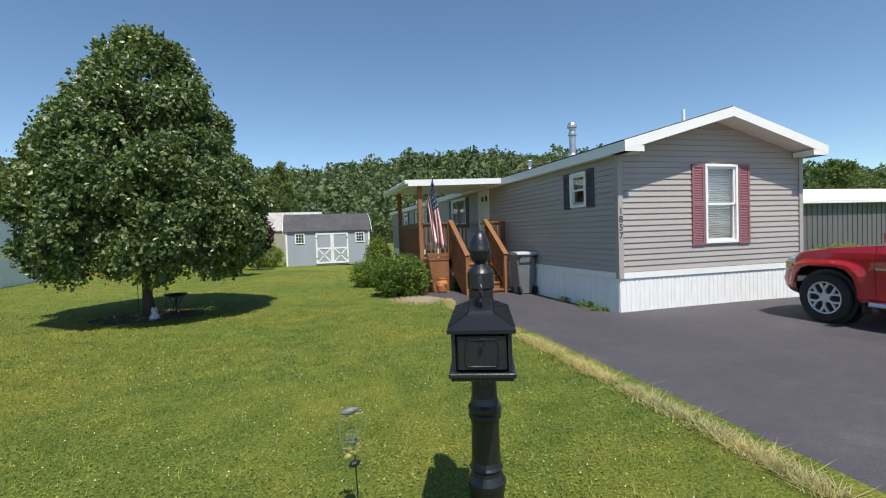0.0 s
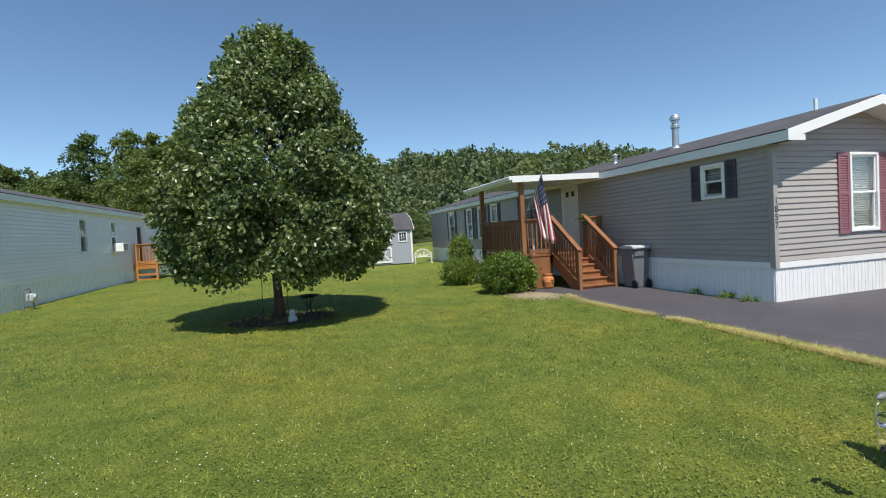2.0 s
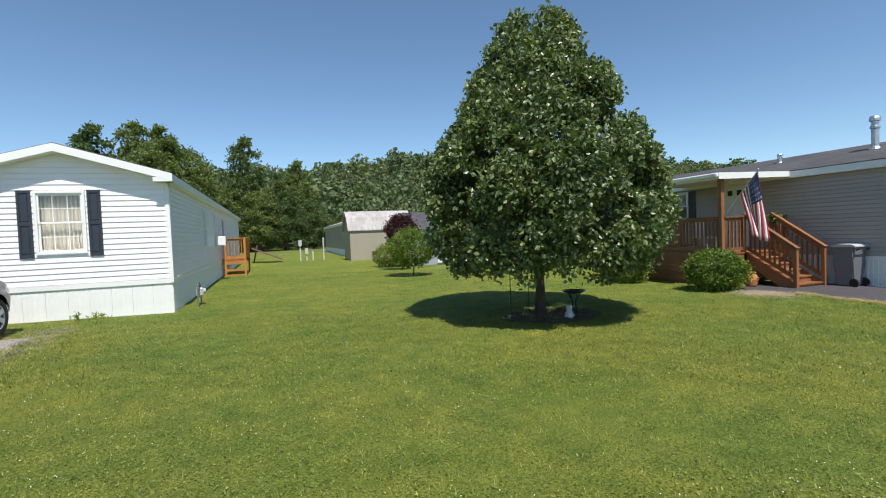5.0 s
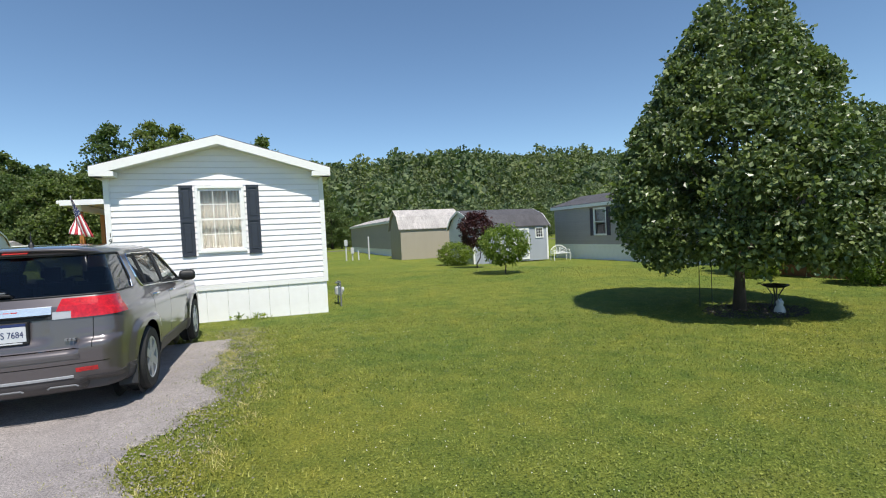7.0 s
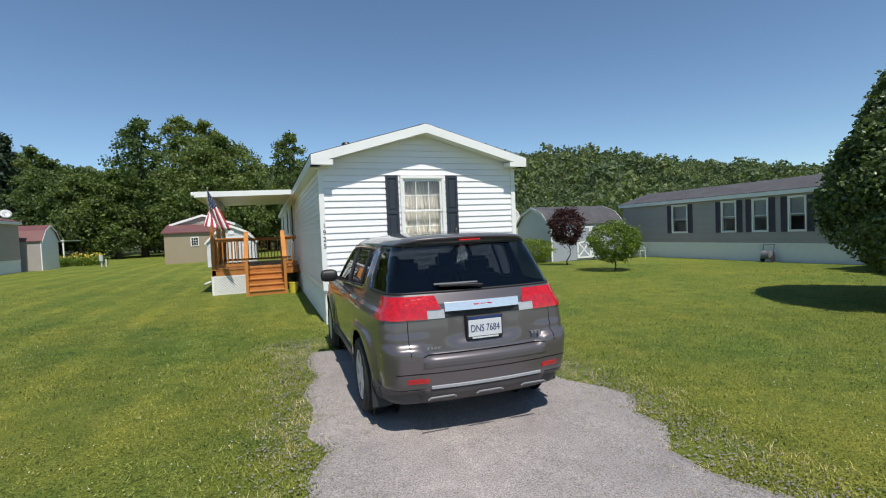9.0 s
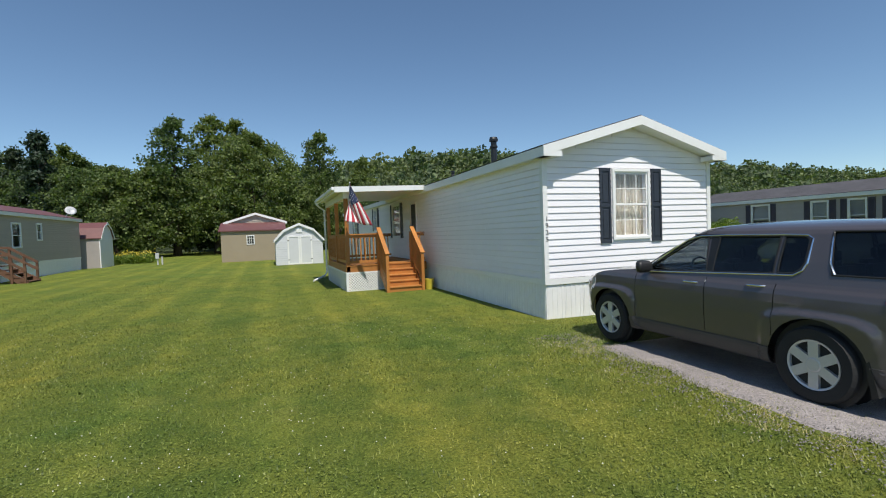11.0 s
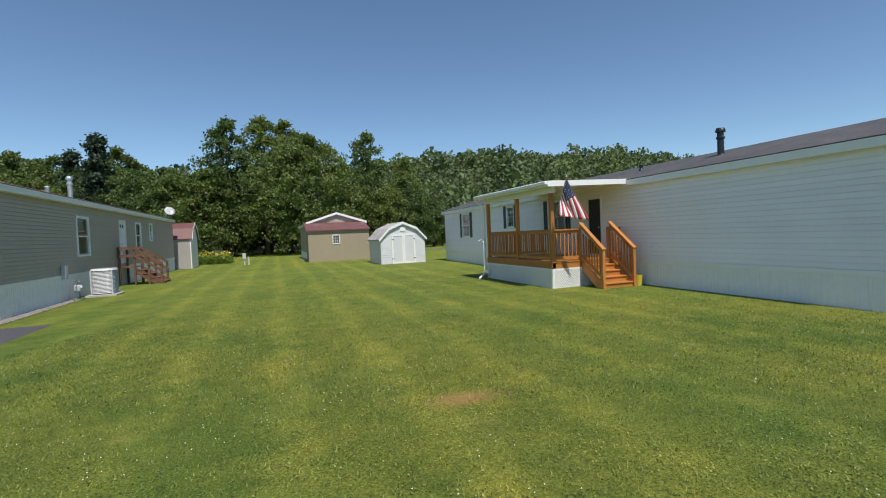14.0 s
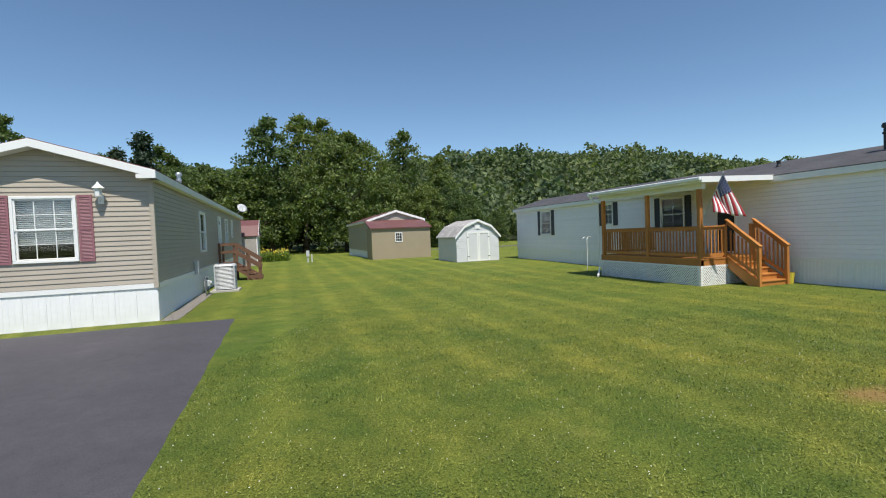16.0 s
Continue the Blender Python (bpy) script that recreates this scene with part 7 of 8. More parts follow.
def us_flag(name_label, pole, tip, drop, drop2, width):
    """A striped flag hanging from a slanted pole, in soft folds. pole: foot, tip: head of the pole, drop: where the cloth's lower end hangs."""
    t = thing("flag", pole, name_label, "flag", "flags")
    bm = tube(bmesh.new(), [pole, tip], 0.012, 8)
    lathe(bm, [(0.004, 0), (0.022, 0.02), (0.022, 0.035), (0.004, 0.055)], tip, 8)
    part("pole", bm, LIGHTPLASTIC, t)
    p0, p1, d = Vector(pole), Vector(tip), Vector(drop)
    hoist = (p0 - p1).normalized() * width

    def at(u, v):
        """u down the cloth, v along the hoist."""
        head = p1 + hoist * v
        foot = d.lerp(Vector(drop2), v)
        p = head.lerp(foot, u)
        k = u ** 0.6
        return p + Vector((0.05 * k * math.sin(v * 11 + u * 2), 0.06 * k * math.cos(v * 9 + u * 3), 0))

    for i in range(13):
        n = 14
        vs, fs = [], []
        for j in range(n + 1):
            for v in (i / 13, (i + 0.5) / 13, (i + 1) / 13):
                vs.append(tuple(at(j / n, v)))
        for j in range(n):
            for q in (0, 1):
                a = j * 3 + q
                fs.append((a, a + 1, a + 4, a + 3))
        red = i % 2 == 0
        o = flat_part("stripe", vs, fs, FLAGRED if red else FLAGWHITE, t, smooth=True)
        o.modifiers.new("thick", "SOLIDIFY").thickness = 0.002
    vs, fs = [], []
    n = 8
    for j in range(n + 1):
        for q in range(n + 1):
            p = at(0.4 * j / n, 7 / 13 * q / n)
            vs.append(tuple(p))
    for j in range(n):
        for q in range(n):
            a = j * (n + 1) + q
            fs.append((a, a + 1, a + n + 2, a + n + 1))
    o = flat_part("canton", vs, fs, FLAGBLUE, t, "dark blue field with white stars", smooth=True)
    so = o.modifiers.new("thick", "SOLIDIFY")
    so.thickness, so.offset = 0.008, 0
    bm = bmesh.new()
    for j in range(5):
        for q in range(6):
            c = at(0.4 * (j + 0.5) / 5, 7 / 13 * (q + 0.5) / 6)
            lathe(bm, [(0.002, -0.0065), (0.013, -0.006), (0.013, 0.006), (0.002, 0.0065)], (0, 0, 0), 5, Matrix.Translation(c) @ pose(0, 0, 0, 90, 0, 0))
    part("stars", bm, FLAGWHITE, o)


FLAGRED = mat("flag_red_cloth", (0.42, 0.035, 0.05), 0.8, 0.1, 9, 0.2, fine=200)
FLAGWHITE = mat("flag_white_cloth", (0.80, 0.74, 0.73), 0.8, 0.05, 9, 0.2, fine=200)
FLAGBLUE = mat("flag_blue_cloth", (0.03, 0.045, 0.12), 0.8, 0.1, 9, 0.2, fine=200)
us_flag("striped red and white national flag hanging from a porch post", (2.6, 13.0, 1.9), (2.69, 12.15, 2.93), (2.92, 12.12, 1.12), (2.72, 12.36, 1.3), 0.72)
us_flag("striped red and white national flag hanging from a porch post", (-17.97, 23.5, 2.2), (-17.95, 22.85, 3.38), (-17.4, 22.7, 2.12), (-18.15, 23.0, 2.3), 0.8)


def planter(x, y):
    z = ground_z(x, y) + 0.03
    t = thing("flower_pot", (x, y, z), "orange terracotta strawberry pot by porch steps", "flower pot")
    bm = lathe(bmesh.new(), [(0.10, 0), (0.14, 0.04), (0.17, 0.18), (0.15, 0.28), (0.11, 0.33), (0.13, 0.36), (0.13, 0.38), (0.10, 0.38), (0.09, 0.33)], (x, y, z), 18)
    part("pot", bm, TERRACOTTA, t, smooth=False)
    for k in range(4):
        a = k * math.pi / 2 + 0.3
        bm = lathe(bmesh.new(), [(0.035, 0), (0.055, 0.06), (0.06, 0.065), (0.03, 0.05)], (x + 0.15 * math.cos(a), y + 0.15 * math.sin(a), z + 0.17), 10)
        part("pocket", bm, TERRACOTTA, t)


planter(2.98, 12.62)

# porch furniture on the first home
chair = thing("porch_chair", (3.0, 14.0, 0.82), "white slatted garden chair on a brown porch", "chair")
for k in range(4):
    bm = boxes((2.82 + (k % 2) * 0.4, 2.86 + (k % 2) * 0.4, 13.82 + (k // 2) * 0.4, 13.86 + (k // 2) * 0.4, 0.82, 1.24))
    part("leg", bm, TRIM, chair)
bm = boxes((2.8, 3.28, 13.8, 14.28, 1.22, 1.26), bevel=0.01)
part("seat", bm, TRIM, chair)
for k in range(5):
    bm = boxes((2.82 + k * 0.09, 2.88 + k * 0.09, 14.24, 14.27, 1.26, 1.7))
    part("back_slat", bm, TRIM, chair)
rng = np.random.default_rng(21)
hang = thing("hanging_plant", (4.46, 13.06, 1.8), "small hanging flower basket on a stair rail", "plant")
v, f = leaves(np.array([(4.46, 13.0, 1.72)]) + rng.normal(size=(30, 3)) * 0.09, 0.03, 10, 0.06, rng)
flat_part("foliage", v, f, BUSH_LEAF, hang)
bm = lathe(bmesh.new(), [(0.05, 0), (0.09, 0.1), (0.095, 0.1), (0.02, 0.08)], (4.46, 13.0, 1.58), 10)
part("basket", bm, BLACK, hang)


# ---------------------------------------------------------------- under the pear tree
def bird_bath():
    x, y = -3.17, 11.72
    z = ground_z(x, y)
    t = thing("bird_bath", (x, y, z), "black iron bird bath under a tree", "bird bath")
    bm = lathe(bmesh.new(), [(0.02, 0.42), (0.15, 0.43), (0.23, 0.47), (0.235, 0.48), (0.22, 0.475), (0.1, 0.445), (0.02, 0.44)], (x, y, z), 20)
    part("basin", bm, IRON, t, smooth=False)
    for k in range(4):
        a = k * math.pi / 2 + 0.4
        c, s = math.cos(a), math.sin(a)
        bm = tube(bmesh.new(), [(x + 0.13 * c, y + 0.13 * s, z - 0.02), (x + 0.07 * c, y + 0.07 * s, z + 0.1), (x + 0.04 * c, y + 0.04 * s, z + 0.25), (x + 0.14 * c, y + 0.14 * s, z + 0.43)], 0.012, 6)
        part("leg", bm, IRON, t)


bird_bath()


def shepherd_hook(x, y, h, label, feeder=False):
    z = ground_z(x, y)
    t = thing("shepherd_hook", (x, y, z), label, "garden hook", "garden hooks")
    pts = [(x, y, z - 0.05), (x, y, z + h)] + [(x + 0.12 - 0.12 * math.cos(a), y, z + h + 0.12 * math.sin(a)) for a in [math.pi * k / 8 for k in range(1, 9)]]
    part("rod", tube(bmesh.new(), pts, 0.008, 6), IRON, t)
    if feeder:
        fx, fz = x + 0.24, z + h - 0.32
        f = thing("bird_feeder", (fx, y, fz), "small hanging bird feeder under a tree", "bird feeder")
        bm = lathe(bmesh.new(), [(0.07, 0), (0.075, 0.02), (0.05, 0.03), (0.05, 0.18), (0.08, 0.19), (0.01, 0.26)], (fx, y, fz), 12)
        part("tube", bm, OLDWOOD, f)
        part("hanger", tube(bmesh.new(), [(fx, y, fz + 0.25), (fx, y, z + h)], 0.003, 4), IRON, f)


shepherd_hook(-4.14, 12.6, 1.3, "thin black shepherd hook under a tree")
shepherd_hook(-3.62, 12.75, 1.35, "thin black shepherd hook with a feeder", True)

statue = thing("cat_statue", (-3.5, 11.42, ground_z(-3.5, 11.42)), "small white and grey garden figure under a tree", "garden statue")
bm = bmesh.new()
sx, sy, sz = -3.5, 11.42, ground_z(-3.5, 11.42) - 0.01
lathe(bm, [(0.09, 0), (0.095, 0.05), (0.075, 0.12), (0.05, 0.15), (0.062, 0.19), (0.06, 0.23), (0.02, 0.26)], (sx, sy, sz), 14)
for s in (-1, 1):
    lathe(bm, [(0.022, 0), (0.003, 0.05)], (sx + s * 0.035, sy, sz + 0.235), 6)
part("figure", bm, LIGHTPLASTIC, statue, smooth=True)


# ---------------------------------------------------------------- things by the other homes
def gas_meter(x, y, z0, side):
    """A meter on a riser pipe, standing off the wall by side."""
    t = thing("gas_meter", (x, y, z0), "grey gas meter on a steel riser pipe", "gas meter", "gas meters")
    part("pipe", tube(bmesh.new(), [(x, y - 0.4, z0 - 0.1), (x, y - 0.4, z0 + 0.62), (x, y - 0.38, z0 + 0.66), (x, y - 0.05, z0 + 0.66), (x, y, z0 + 0.62), (x, y, z0 + 0.5)], 0.02, 8), GREYPLASTIC, t)
    bm = boxes((x - 0.09, x + 0.09, y - 0.12, y + 0.12, z0 + 0.28, z0 + 0.52), bevel=0.04)
    part("meter_body", bm, LIGHTPLASTIC, t)
    bm = lathe(bmesh.new(), [(0.07, 0), (0.075, 0.03), (0.06, 0.06)], (0, 0, 0), 16, Matrix.Translation((x + 0.08 * side, y, z0 + 0.42)) @ pose(0, 0, 0, 0, 90 * side, 0))
    part("dial", bm, LIGHTPLASTIC, t)
    bm = lathe(bmesh.new(), [(0.02, 0), (0.08, 0.02), (0.08, 0.04), (0.02, 0.07)], (x, y + 0.03, z0 + 0.58), 14)
    part("regulator", bm, GALV, t)
    part("outlet", tube(bmesh.new(), [(x, y + 0.08, z0 + 0.3), (x, y + 0.14, z0 + 0.2), (x, y + 0.14, z0 - 0.1)], 0.018, 8), GREYPLASTIC, t)


gas_meter(-10.75, 17.75, -0.02, 1)
gas_meter(-32.35, 30.6, 0.2, 1)
bm = boxes((-32.68, -32.55, 30.25, 30.5, 0.95, 1.4), bevel=0.015)
em = thing("electric_meter", (-32.62, 30.37, 1.1), "grey electric meter box on a wall", "electric meter")
part("housing", bm, LIGHTPLASTIC, em)


def air_conditioner():
    x, y, z = -31.9, 31.75, 0.2
    t = thing("air_conditioner", (x, y, z), "rounded light grey outdoor air conditioner on a slab", "air conditioner")
    part("slab", boxes((x - 0.48, x + 0.48, y - 0.48, y + 0.48, z - 0.05, z + 0.06), bevel=0.01), CONCRETE, t)
    def ring(bm, h, z0, z1, inset=0.0):
        """A solid with round-cornered square plan."""
        loop = []
        for k in range(32):
            q = 2 * math.pi * k / 32
            cx, cy = math.cos(q), math.sin(q)
            loop.append((x + h * math.copysign(abs(cx) ** 0.5, cx), y + h * math.copysign(abs(cy) ** 0.5, cy)))
        lo = [bm.verts.new((px, py, z0)) for px, py in loop]
        hi = [bm.verts.new((x + (px - x) * (1 - inset), y + (py - y) * (1 - inset), z1)) for px, py in loop]
        for k in range(32):
            bm.faces.new((lo[k], lo[(k + 1) % 32], hi[(k + 1) % 32], hi[k]))
        bm.faces.new(hi)
        bm.faces.new(lo[::-1])
        return bm

    part("core", ring(bmesh.new(), 0.345, z + 0.06, z + 0.92), GREYPLASTIC, t)
    for k in range(17):
        zz = z + 0.1 + k * 0.048
        part("louvre", ring(bmesh.new(), 0.375, zz, zz + 0.03, 0.04), LIGHTPLASTIC, t)
    part("top_cover", ring(bmesh.new(), 0.39, z + 0.92, z + 0.99, 0.12), LIGHTPLASTIC, t)
    part("fan_guard", ring(bmesh.new(), 0.24, z + 0.99, z + 1.01, 0.1), GREYPLASTIC, t)
    for a in (-1, 1):
        for b in (-1, 1):
            part("corner_post", boxes((x + a * 0.325 - 0.02, x + a * 0.325 + 0.02, y + b * 0.325 - 0.02, y + b * 0.325 + 0.02, z + 0.06, z + 0.93)), LIGHTPLASTIC, t)


air_conditioner()

wac = thing("window_air_conditioner", (-11.0, 25.9, 1.6), "white window air conditioner in a home wall", "air conditioner")
part("case", boxes((-11.1, -10.72, 25.3, 25.85, 1.55, 1.93), bevel=0.015), TRIM, wac)
for k in range(6):
    part("grille_slat", boxes((-10.719, -10.708, 25.35, 25.8, 1.6 + k * 0.05, 1.63 + k * 0.05)), GREYPLASTIC, wac)

# carriage lamp on the third home's gable
lamp = thing("wall_lantern", (-33.72, 25.45, 3.2), "white carriage-style wall lantern on tan siding", "wall lamp")
bm = lathe(bmesh.new(), [(0.03, 0), (0.07, 0.02), (0.085, 0.2), (0.13, 0.21), (0.03, 0.32), (0.01, 0.36)], (-33.72, 25.36, 3.12), 6)
part("lantern", bm, TRIM, lamp)
part("arm", tube(bmesh.new(), [(-33.72, 25.53, 3.1), (-33.72, 25.42, 3.03), (-33.72, 25.36, 3.12)], 0.015, 6), TRIM, lamp)
part("wall_plate", boxes((-33.78, -33.66, 25.51, 25.54, 2.98, 3.2), bevel=0.01), TRIM, lamp)

dish = thing("satellite_dish", (-32.5, 46.6, 3.9), "grey satellite dish on a roof edge", "satellite dish")
bm = lathe(bmesh.new(), [(0.02, 0.0), (0.18, 0.03), (0.32, 0.10), (0.325, 0.105), (0.18, 0.045), (0.02, 0.015)], (0, 0, 0), 20, Matrix.Translation((-32.4, 46.6, 4.15)) @ pose(0, 0, 0, 60, 0, 30))
part("reflector", bm, LIGHTPLASTIC, dish, smooth=True)
part("mast", tube(bmesh.new(), [(-32.72, 46.6, 3.75), (-32.5, 46.6, 4.1), (-32.4, 46.6, 4.15)], 0.02, 6), GALV, dish)
part("feed_arm", tube(bmesh.new(), [(-32.4, 46.55, 4.0), (-32.3, 46.2, 4.1), (-32.28, 46.1, 4.2)], 0.012, 6), GALV, dish)


def scroll_bench(x, y, turn):
    z = ground_z(x, y)
    t = thing("garden_bench", (x, y, z), "white ornate cast-iron garden bench beside a shed", "bench", turn=turn)
    w = lambda bm: (bm.transform(basis(t)), bm)[1]
    for s in (-0.5, 0.5):
        part("side_frame", w(tube(bmesh.new(), [(s, -0.22, 0), (s, -0.2, 0.2), (s, -0.22, 0.42), (s, -0.2, 0.6), (s, 0.0, 0.62), (s, 0.2, 0.6), (s, 0.24, 0.4), (s, 0.26, 0.0)], 0.022, 6)), TRIM, t)
    for k in range(6):
        part("seat_slat", w(boxes((-0.5, 0.5, -0.22 + k * 0.08, -0.165 + k * 0.08, 0.40, 0.42))), TRIM, t)
    pts = [(0.52 * math.cos(a), 0.24, 0.42 + 0.45 * math.sin(a)) for a in [math.pi * k / 16 for k in range(17)]]
    part("back_frame", w(tube(bmesh.new(), pts, 0.022, 6)), TRIM, t)
    for k in range(9):
        a = math.pi * (k + 0.5) / 9
        bm = tube(bmesh.new(), [(0.1 * math.cos(a), 0.24, 0.44), (0.3 * math.cos(a) + 0.06 * math.sin(k * 2), 0.24, 0.44 + 0.22 * math.sin(a)), (0.5 * math.cos(a), 0.24, 0.42 + 0.43 * math.sin(a))], 0.014, 5)
        part("back_scroll", w(bm), TRIM, t)


scroll_bench(3.75, 29.0, -8)

hose = thing("hose_reel", (4.7, 21.9, ground_z(4.7, 21.9)), "dark wheeled garden machine with a tall handle by the skirting", "garden machine")
hx0, hy0, hz0 = 4.7, 21.9, ground_z(4.7, 21.9)
for s in (-0.22, 0.22):
    part("wheel", lathe(bmesh.new(), [(0.03, -0.03), (0.13, -0.03), (0.14, 0), (0.13, 0.03), (0.03, 0.03)], (0, 0, 0), 16, Matrix.Translation((hx0, hy0 + s, hz0 + 0.14)) @ pose(0, 0, 0, 90, 0, 0)), RUBBER, hose)
part("drum", lathe(bmesh.new(), [(0.05, -0.2), (0.2, -0.18), (0.17, 0), (0.2, 0.18), (0.05, 0.2)], (0, 0, 0), 16, Matrix.Translation((hx0, hy0, hz0 + 0.33)) @ pose(0, 0, 0, 90, 0, 0)), GREYPLASTIC, hose)
part("frame", tube(bmesh.new(), [(hx0 - 0.25, hy0 - 0.24, hz0), (hx0, hy0 - 0.24, hz0 + 0.2), (hx0 + 0.1, hy0 - 0.24, hz0 + 0.8), (hx0 + 0.1, hy0 + 0.24, hz0 + 0.8), (hx0, hy0 + 0.24, hz0 + 0.2), (hx0 - 0.25, hy0 + 0.24, hz0)], 0.018, 6), BLACK, hose)


def utility_posts(x, y, label, hs):
    for i, (dx, h, w) in enumerate(hs):
        z = ground_z(x + dx, y)
        t = thing("utility_post", (x + dx, y, z), label, "utility post", "utility posts")
        part("stake", boxes((x + dx - 0.05, x + dx + 0.05, y - 0.04, y + 0.04, z - 0.05, z + h), bevel=0.008), LIGHTPLASTIC, t)
        if w:
            part("service_box", boxes((x + dx - 0.12, x + dx + 0.12, y - 0.13, y - 0.04, z + h - 0.4, z + h + 0.05), bevel=0.012), LIGHTPLASTIC, t)


utility_posts(-28.2, 50.0, "pale plastic utility pedestal standing in the lawn", ((0, 0.85, 1), (0.3, 0.6, 0)))
utility_posts(-7.0, 40.5, "pale utility pedestal standing in the lawn", ((0, 1.5, 1), (0.45, 0.9, 1), (0.9, 0.7, 0), (1.7, 1.7, 0)))

# lily bed by the back lane
bed = thing("lily_bed", (-31.5, 55.5, 0.2), "bed of yellow-green day lilies beside the lawn", "flower bed", kind="stuff")
cs = np.stack([rng.uniform(-34.5, -29.6, 500), rng.uniform(54.6, 56.6, 500), rng.uniform(0.25, 0.75, 500)], 1)
v, f = leaves(cs, 0.12, 8, 0.34, rng, -0.2, 0.8, 0.16)
flat_part("foliage", v, f, LILY_LEAF, bed)
v, f = leaves(cs[:220] + (0, 0, 0.45), 0.1, 2, 0.12, rng, -0.2, 0.8, 0.9)
flat_part("blooms", v, f, YELLOWPAINT, bed)

# low dog-house roof by the side deck, and the far carport home
prop = thing("tipped_shed_roof", (-9.2, 41.0, 0.0), "small tilted brown wooden roof lying on the grass", "roof panel")
part("panel", beam(bmesh.new(), (-10.4, 41.0, 1.15), (-8.3, 41.0, 0.25), 1.8, 0.06), OLDWOOD, prop)
part("prop_board", beam(bmesh.new(), (-10.3, 41.0, 0.0), (-10.0, 41.0, 1.35), 0.1, 0.06, (0, 1, 0)), OLDWOOD, prop)

hook2 = thing("shepherd_hook", (-17.3, 30.2, 0.1), "white metal plant hook beside a white home", "garden hook", "garden hooks")
part("rod", tube(bmesh.new(), [(-17.3, 30.2, 0.0), (-17.3, 30.2, 1.5), (-17.2, 30.2, 1.62), (-17.05, 30.2, 1.55)], 0.014, 6), TRIM, hook2)
part("arm", tube(bmesh.new(), [(-17.3, 30.2, 1.45), (-17.4, 30.2, 1.6), (-17.55, 30.2, 1.52)], 0.014, 6), TRIM, hook2)

bucket = thing("bucket", (-15.65, 22.7, 0.13), "yellow plastic bucket beside porch steps", "bucket")
part("pail", lathe(bmesh.new(), [(0.12, 0), (0.15, 0.3), (0.155, 0.3), (0.155, 0.32), (0.13, 0.32), (0.11, 0.02)], (-15.65, 22.7, ground_z(-15.65, 22.7)), 16), YELLOWPAINT, bucket)


# ---------------------------------------------------------------- neighbours at the edges
side_barn = thing("metal_building", (16.5, 17.0, -0.1), "grey ribbed metal building with a white roof", "building")
part("wall", boxes((12.6, 38.0, 16.0, 24.0, -0.3, 2.35)), CLADMETAL, side_barn)
for k in range(81):
    part("rib", boxes((12.6 + k * 0.31, 12.64 + k * 0.31, 15.97, 16.0, -0.2, 2.33)), CLADMETAL, side_barn)
bm = prism(bmesh.new(), [(15.7, 2.3), (15.7, 2.42), (20.0, 3.3), (24.3, 2.42), (24.3, 2.3), (20.0, 3.18)], "x", 12.3, 38.3)
part("roof", bm, WHITE, side_barn)

round_bush("flower_bed", "low green garden plants beside grey metal wall", 21.6, 15.45, 1.7, 0.35, 0.5, 260, 0.07, BUSH_LEAF, "plants")

home5 = thing("mobile_home", (-44.5, 73.5, 0.15), "far grey mobile home with a white carport roof", "mobile home", "homes")
part("wall", boxes((-52.0, -40.0, 71.5, 75.5, 0.7, 2.7)), TAUPE, home5)
part("skirt", boxes((-52.0, -40.0, 71.5, 75.5, 0.0, 0.69)), SKIRT, home5)
part("roof", prism(bmesh.new(), [(71.2, 2.65), (71.2, 2.75), (73.5, 3.25), (75.8, 2.75), (75.8, 2.65)], "x", -52.3, -39.7), PALEROOF, home5)
part("carport_roof", boxes((-42.5, -37.0, 69.9, 75.5, 2.5, 2.62)), WHITE, home5)
for x in (-42.3, -37.2):
    part("carport_post", boxes((x, x + 0.12, 70.0, 70.12, 0.0, 2.5)), TRIM, home5)
shed_window(home5, "front", 71.5, -49.0, -48.2, 1.5, 2.3)


# ---------------------------------------------------------------- ground cover
def blade_mat(name, dark, light, trans=0.35):
    return leaf_mat(name, dark, light, trans, 0.6)


GRASS = grass_mat("grass_blade", (0.070, 0.104, 0.014), (0.37, 0.395, 0.086))
STRAW = blade_mat("dry_straw", (0.44, 0.34, 0.15), (0.76, 0.65, 0.38), 0.25)
CLOVER = mat("white_clover", (0.72, 0.72, 0.62), 0.8, 0.1, 20, 0.0)

grng = np.random.default_rng(5)


def paved(x, y):
    """True on the drives, the lane, and under homes and big things."""
    a = (x > np.interp(y, [-4, 0, 3, 7, 10.2, 11.2, 12.2, 13], [2.0, 2.3, 2.5, 2.68, 2.5, 2.75, 2.3, 2.3])) & (y < 13)
    b = (x > np.interp(y, [3.6, 7.5, 10.5, 14.6], [-18.0, -16.9, -16.25, -16.0])) & (x < np.interp(y, [3.6, 7.5, 9.2, 11, 14.6], [-10.8, -12.9, -13.45, -13.05, -13.0])) & (y < 14.6)
    c = (x < np.interp(y, [11.5, 16.5, 25], [-30.5, -30.84, -30.95])) & (y < 25.0)
    h = ((x > -15.4) & (x < -11.1) & (y > 16.5)) | (x > 5) | ((x > -18.1) & (x < -15) & (y > 23.5))
    lane_d = 0.384 * (x + 0.44) + 0.923 * (y - 0.54)
    return a | b | c | h | (lane_d < 1.05)


def fast_ground(x, y):
    d = (x[:, None] - GXY[None, :, 0]) ** 2 + (y[:, None] - GXY[None, :, 1]) ** 2
    w = np.exp(-d / 22.0) + 0.6 / (d + 60.0)
    return (w * GZ).sum(1) / w.sum(1)


